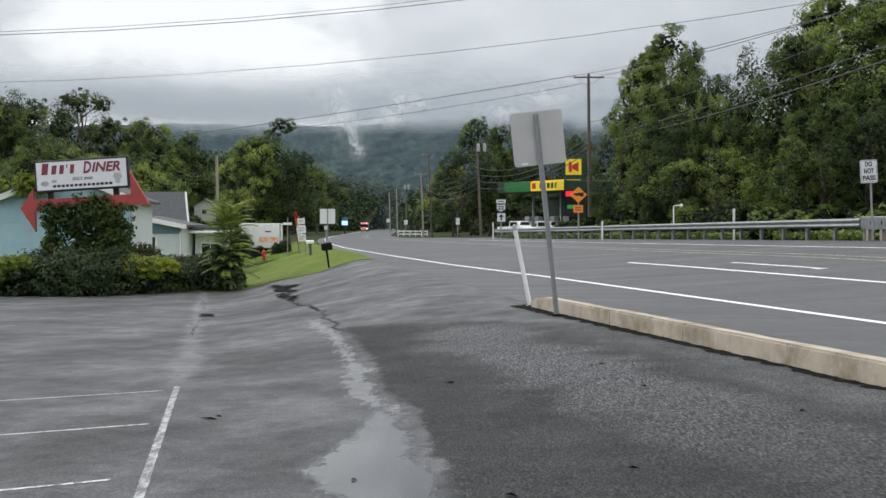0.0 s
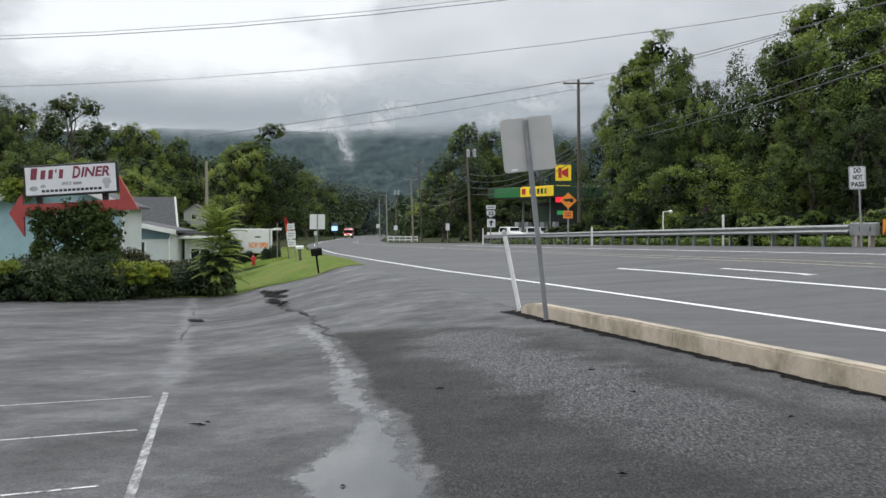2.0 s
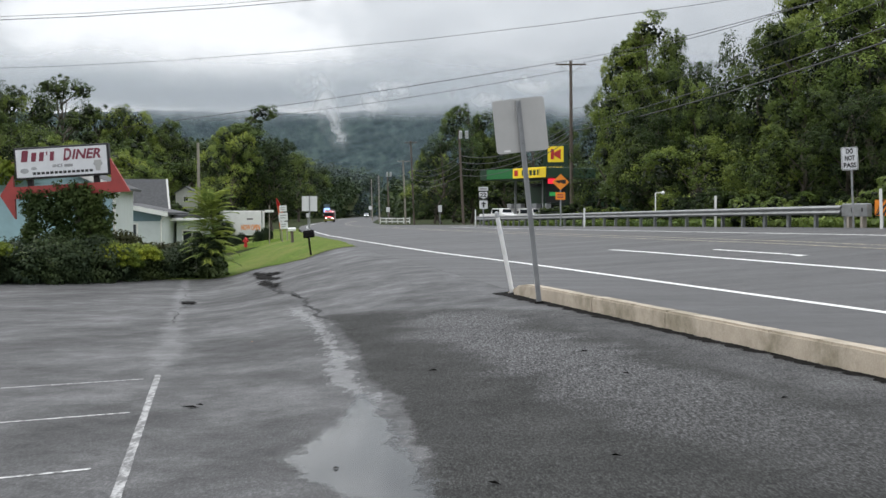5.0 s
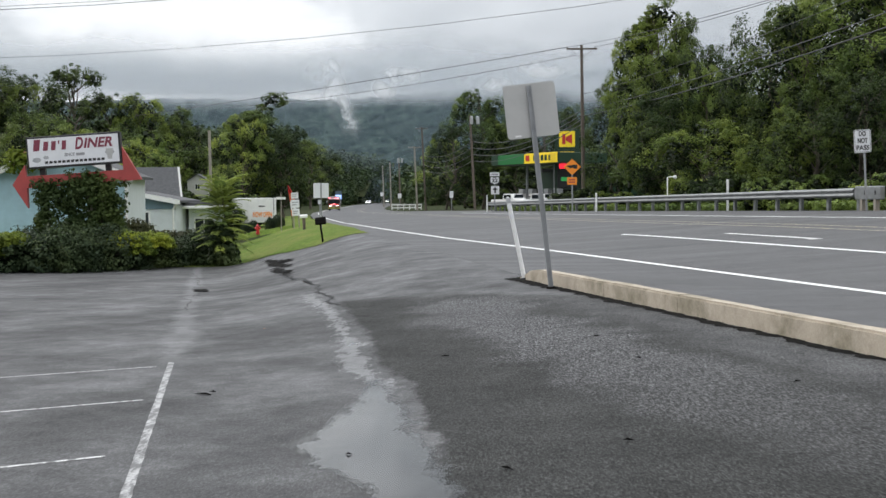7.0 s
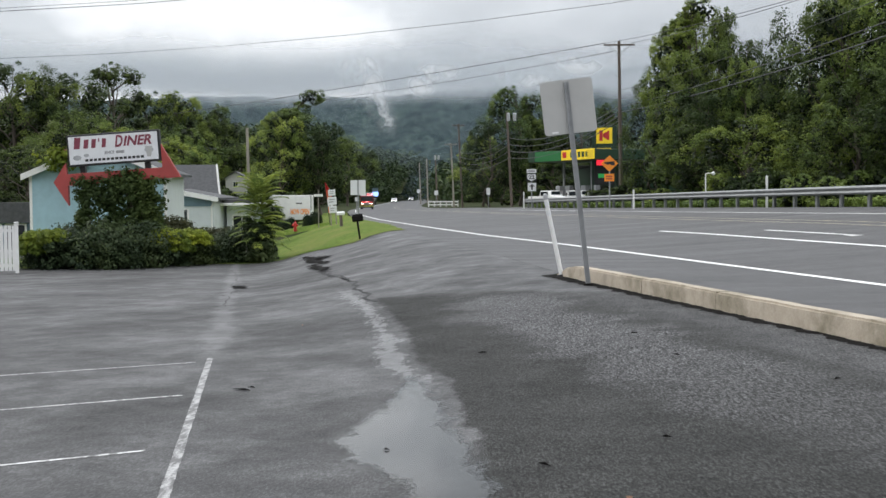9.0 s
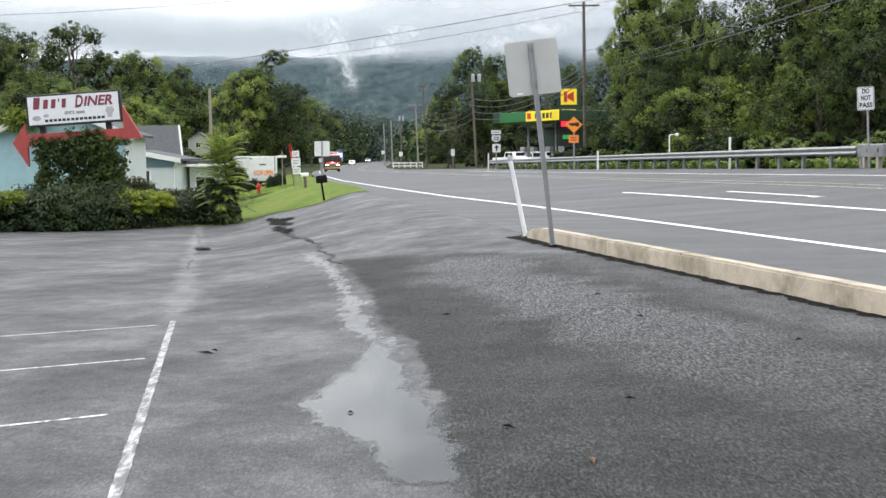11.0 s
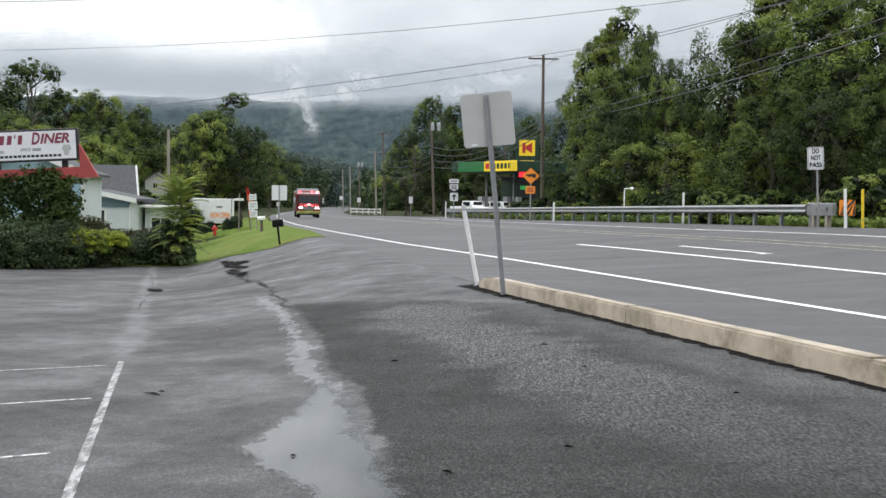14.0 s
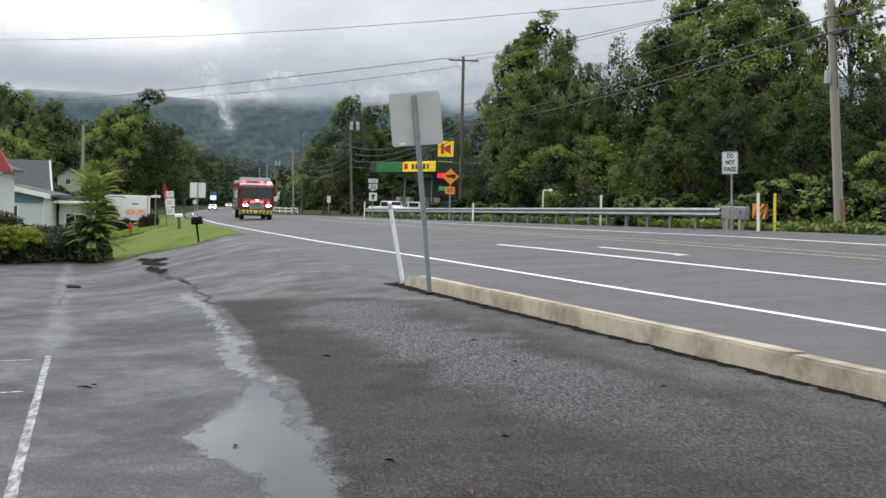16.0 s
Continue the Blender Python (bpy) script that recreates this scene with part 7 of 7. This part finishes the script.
def trailer():
    t = thing("box_trailer", "white box trailer with an orange banner", "trailer", pose(-12.15, 82.0, -0.55, 0, 0, 6))
    bm = B()
    box(bm, -1.75, 1.15, 0.0, 5.0, 0.35, 2.02, 0.04)
    part("body", bm, "white", t)
    bm = B()
    box(bm, 1.07, 1.14, -0.03, 0.0, 0.4, 1.99)
    part("corner_post", bm, "chrome", t)
    bm = B()
    box(bm, -0.34, 1.04, -0.03, -0.012, 0.55, 1.2)
    b = part("banner", bm, "yellow", t, "pale banner with orange letters")
    b.data.materials.clear()
    b.data.materials.append(M["sheet"])
    lettering("letters", "NOW OPEN", "orange", b, 0.50, 0.35, -0.036, 0.88, 1.26)
    bm = B()
    box(bm, 0.1, 0.5, -0.02, 0.0, 1.42, 1.5)
    part("hasp", bm, "black", t)
    for x in (-1.0, 0.95):
        wheel("wheel", t, x, 2.4, 0.34, 0.2)


trailer()
for x, y, k in ((-10.3, 75.0, 0.26), (-9.8, 75.5, 0.26), (-11.9, 75.2, 0.24), (-10.0, 76.0, 0.28), (-11.6, 76.5, 0.26)):
    put_at(juniper, x, y, height(*to_sw(x, y)) - 0.05, k * 0.8, k * 1.7, x * 77, "small shrubs by the hydrant")
for i in range(26):
    s, w = 84 + RNG.uniform(-3, 14), RNG.uniform(-6, 5)
    put_tree(PROTO[RNG.choice(("shrub", "shrub", "shrub_light"))], s, w, RNG.uniform(0.6, 1.0), RNG.uniform(0, 360), RNG.uniform(0.5, 1.0), group="shrubs behind the trailer")
for x, y, k in ((-14.6, 57.0, 0.8),):
    put_at(juniper, x, y, -1.45, k, k * 1.2, x * 17)

for s, w, k, kz in ((37.0, 25.5, 0.7, 0.75), (36.0, 26.6, 0.75, 0.8), (38.4, 25.0, 0.6, 0.55), (45.0, 23.4, 0.5, 0.5), (44.0, 24.2, 0.5, 0.45), (34.5, 28.6, 0.8, 0.7)):
    put_tree(PROTO["shrub_light"], s, w, k, s * 40, kz, group="shrubs at the wood's edge")

# led board, small far signs, gate
t = thing("led_board", "glowing blue and white electronic board on a post", "sign", pose(-27.2, 335, 0.2))
bm = B()
box(bm, -0.2, 0.2, 0.05, 0.3, -2, 2)
part("post", bm, "black", t)
bm = B()
box(bm, -0.9, 0.9, 0.0, 0.3, 1.2, 3.6, 0.03)
part("cabinet", bm, "black", t)
bm = B()
box(bm, -0.82, 0.82, -0.04, -0.005, 1.3, 2.5)
part("screen", bm, "led_blue", t, "glowing blue screen")
bm = B()
box(bm, -0.82, 0.82, -0.04, -0.005, 2.6, 3.5)
part("panel", bm, "slate_blue", t)
for x, y, z, w, h in ((-7.38, 240, 2.0, 0.75, 0.9), (-13.6, 300, 2.6, 0.8, 0.9), (1.95, 160, 1.9, 0.5, 0.9), (-11.4, 118, 1.1, 0.35, 0.4)):
    gz = height(*to_sw(x, y))
    t = thing("road_sign", "small white sign on a post far up the road", "road sign", pose(x, y, gz))
    bm = B()
    box(bm, -0.05, 0.05, 0.01, 0.08, -0.2, z - gz + h / 2)
    part("post", bm, "post", t)
    plate("plate", w, h, 0.04, 0.01, "sheet", t, 0, z - gz)
t = thing("bridge_rail", "white painted rail fence beside the side road", "rail", pose(-9.2, 248, -0.75, 0, 0, 0))
for i in range(6):
    bm = B()
    box(bm, i * 1.2 - 0.09, i * 1.2 + 0.09, -0.08, 0.08, -0.3, 1.15)
    part("post", bm, "white", t)
for z in (0.35, 0.95):
    bm = B()
    box(bm, 0, 6.0, -0.05, 0.05, z - 0.12, z + 0.12)
    part("rail", bm, "white", t)
t = thing("yard_lamp", "small white globe lamp on a bracket post", "lamp post", pose(10.95, 57.5, 0.75))
bm = B()
cyl(bm, (0, 0, -0.1), (0, 0, 1.5), 0.03, n=8)
cyl(bm, (0, 0, 1.5), (0.3, 0, 1.53), 0.02, n=6)
part("post", bm, "white", t)
bm = B()
ball(bm, (0.36, 0, 1.5), 0.09, 12)
part("globe", bm, "white", t)

# litter: a fallen leaf, chips of stone
for s, w, k in ((10.19, 0.26, 1.0), (16.4, 1.25, 0.6), (11.2, 2.55, 0.5), (8.9, 3.1, 0.4), (7.0, 1.02, 0.2), (11.3, 4.1, 0.5), (9.7, 3.9, 0.45), (6.2, 1.75, 0.5), (5.3, 1.9, 0.6), (7.9, 4.4, 0.4), (12.6, 3.0, 0.45), (10.3, 0.35, 0.35), (6.6, 2.6, 0.35)):
    x, y = to_xy(s, w)
    t = thing("fallen_leaf", "small dark fallen leaf on the asphalt", "leaf", pose(x, y, height(s, w) + 0.007, 0, 0, s * 50), "fallen leaves")
    bm = B()
    v = [bm.verts.new(p) for p in ((-0.12 * k, 0, 0.0), (-0.03 * k, 0.03 * k, 0.012), (0.1 * k, 0.005, 0.0), (-0.02 * k, -0.028 * k, 0.012))]
    bm.faces.new((v[0], v[1], v[2]))
    bm.faces.new((v[0], v[2], v[3]))
    bmesh.ops.solidify(bm, geom=bm.faces[:], thickness=0.003)
    part("blade", bm, "tar" if k != 0.6 else "rust", t)

# the growing stock was only a pattern: take it away again
for q in (*PROTO.values(), juniper, gold, redbush):
    for o in (*q.children_recursive, q):
        bpy.data.objects.remove(o)

# ---- what moves ----
ENGINE, WHEELS = fire_truck()
CARS = [sedan("white", "white car with lit headlights following the fire engine"), sedan("grey_plastic", "silver car with lit headlights up the road")]


def lane_w(s):
    """The way of the traffic: the lateral place at each distance up the road."""
    if s > 390:
        return lane_w(390) + edge(s) - edge(390)
    u = s / 100
    return -0.43261 * u ** 4 + 4.10501 * u ** 3 - 11.00711 * u ** 2 + 20.60185 * u + 3.14288


def drive(ob, stops, steps=32):
    """Key a vehicle along its lane, through (seconds, distance up the road)."""
    rows = []
    for i in range(steps + 1):
        k = 16.0 * i / steps
        s = float(np.interp(k, [a for a, b in stops], [b for a, b in stops]))
        x, y = to_xy(s, lane_w(s))
        x2, y2 = to_xy(s - 2, lane_w(s - 2))
        rows.append((k, pose(x, y, height(s, lane_w(s)) + 0.02, 0, 0, math.degrees(math.atan2(x2 - x, y - y2)))))
    walk(ob, rows)


def motions():
    drive(ENGINE, ((0.0, 406.0), (16.0, 88.6)))
    drive(CARS[0], ((0.0, 652.0), (9.0, 400.0), (11.0, 356.0), (13.0, 325.0), (16.0, 290.0)))
    drive(CARS[1], ((0.0, 740.0), (9.0, 490.0), (12.0, 430.0), (16.0, 375.0)))
    turn = math.degrees((406.0 - 88.6) / 16 / 0.52)
    for w in WHEELS:
        p = w.matrix_basis.translation.copy()
        walk(w, [(i / 30, pose(p.x, p.y, p.z, turn * i / 30 % 360)) for i in range(481)])


motions()
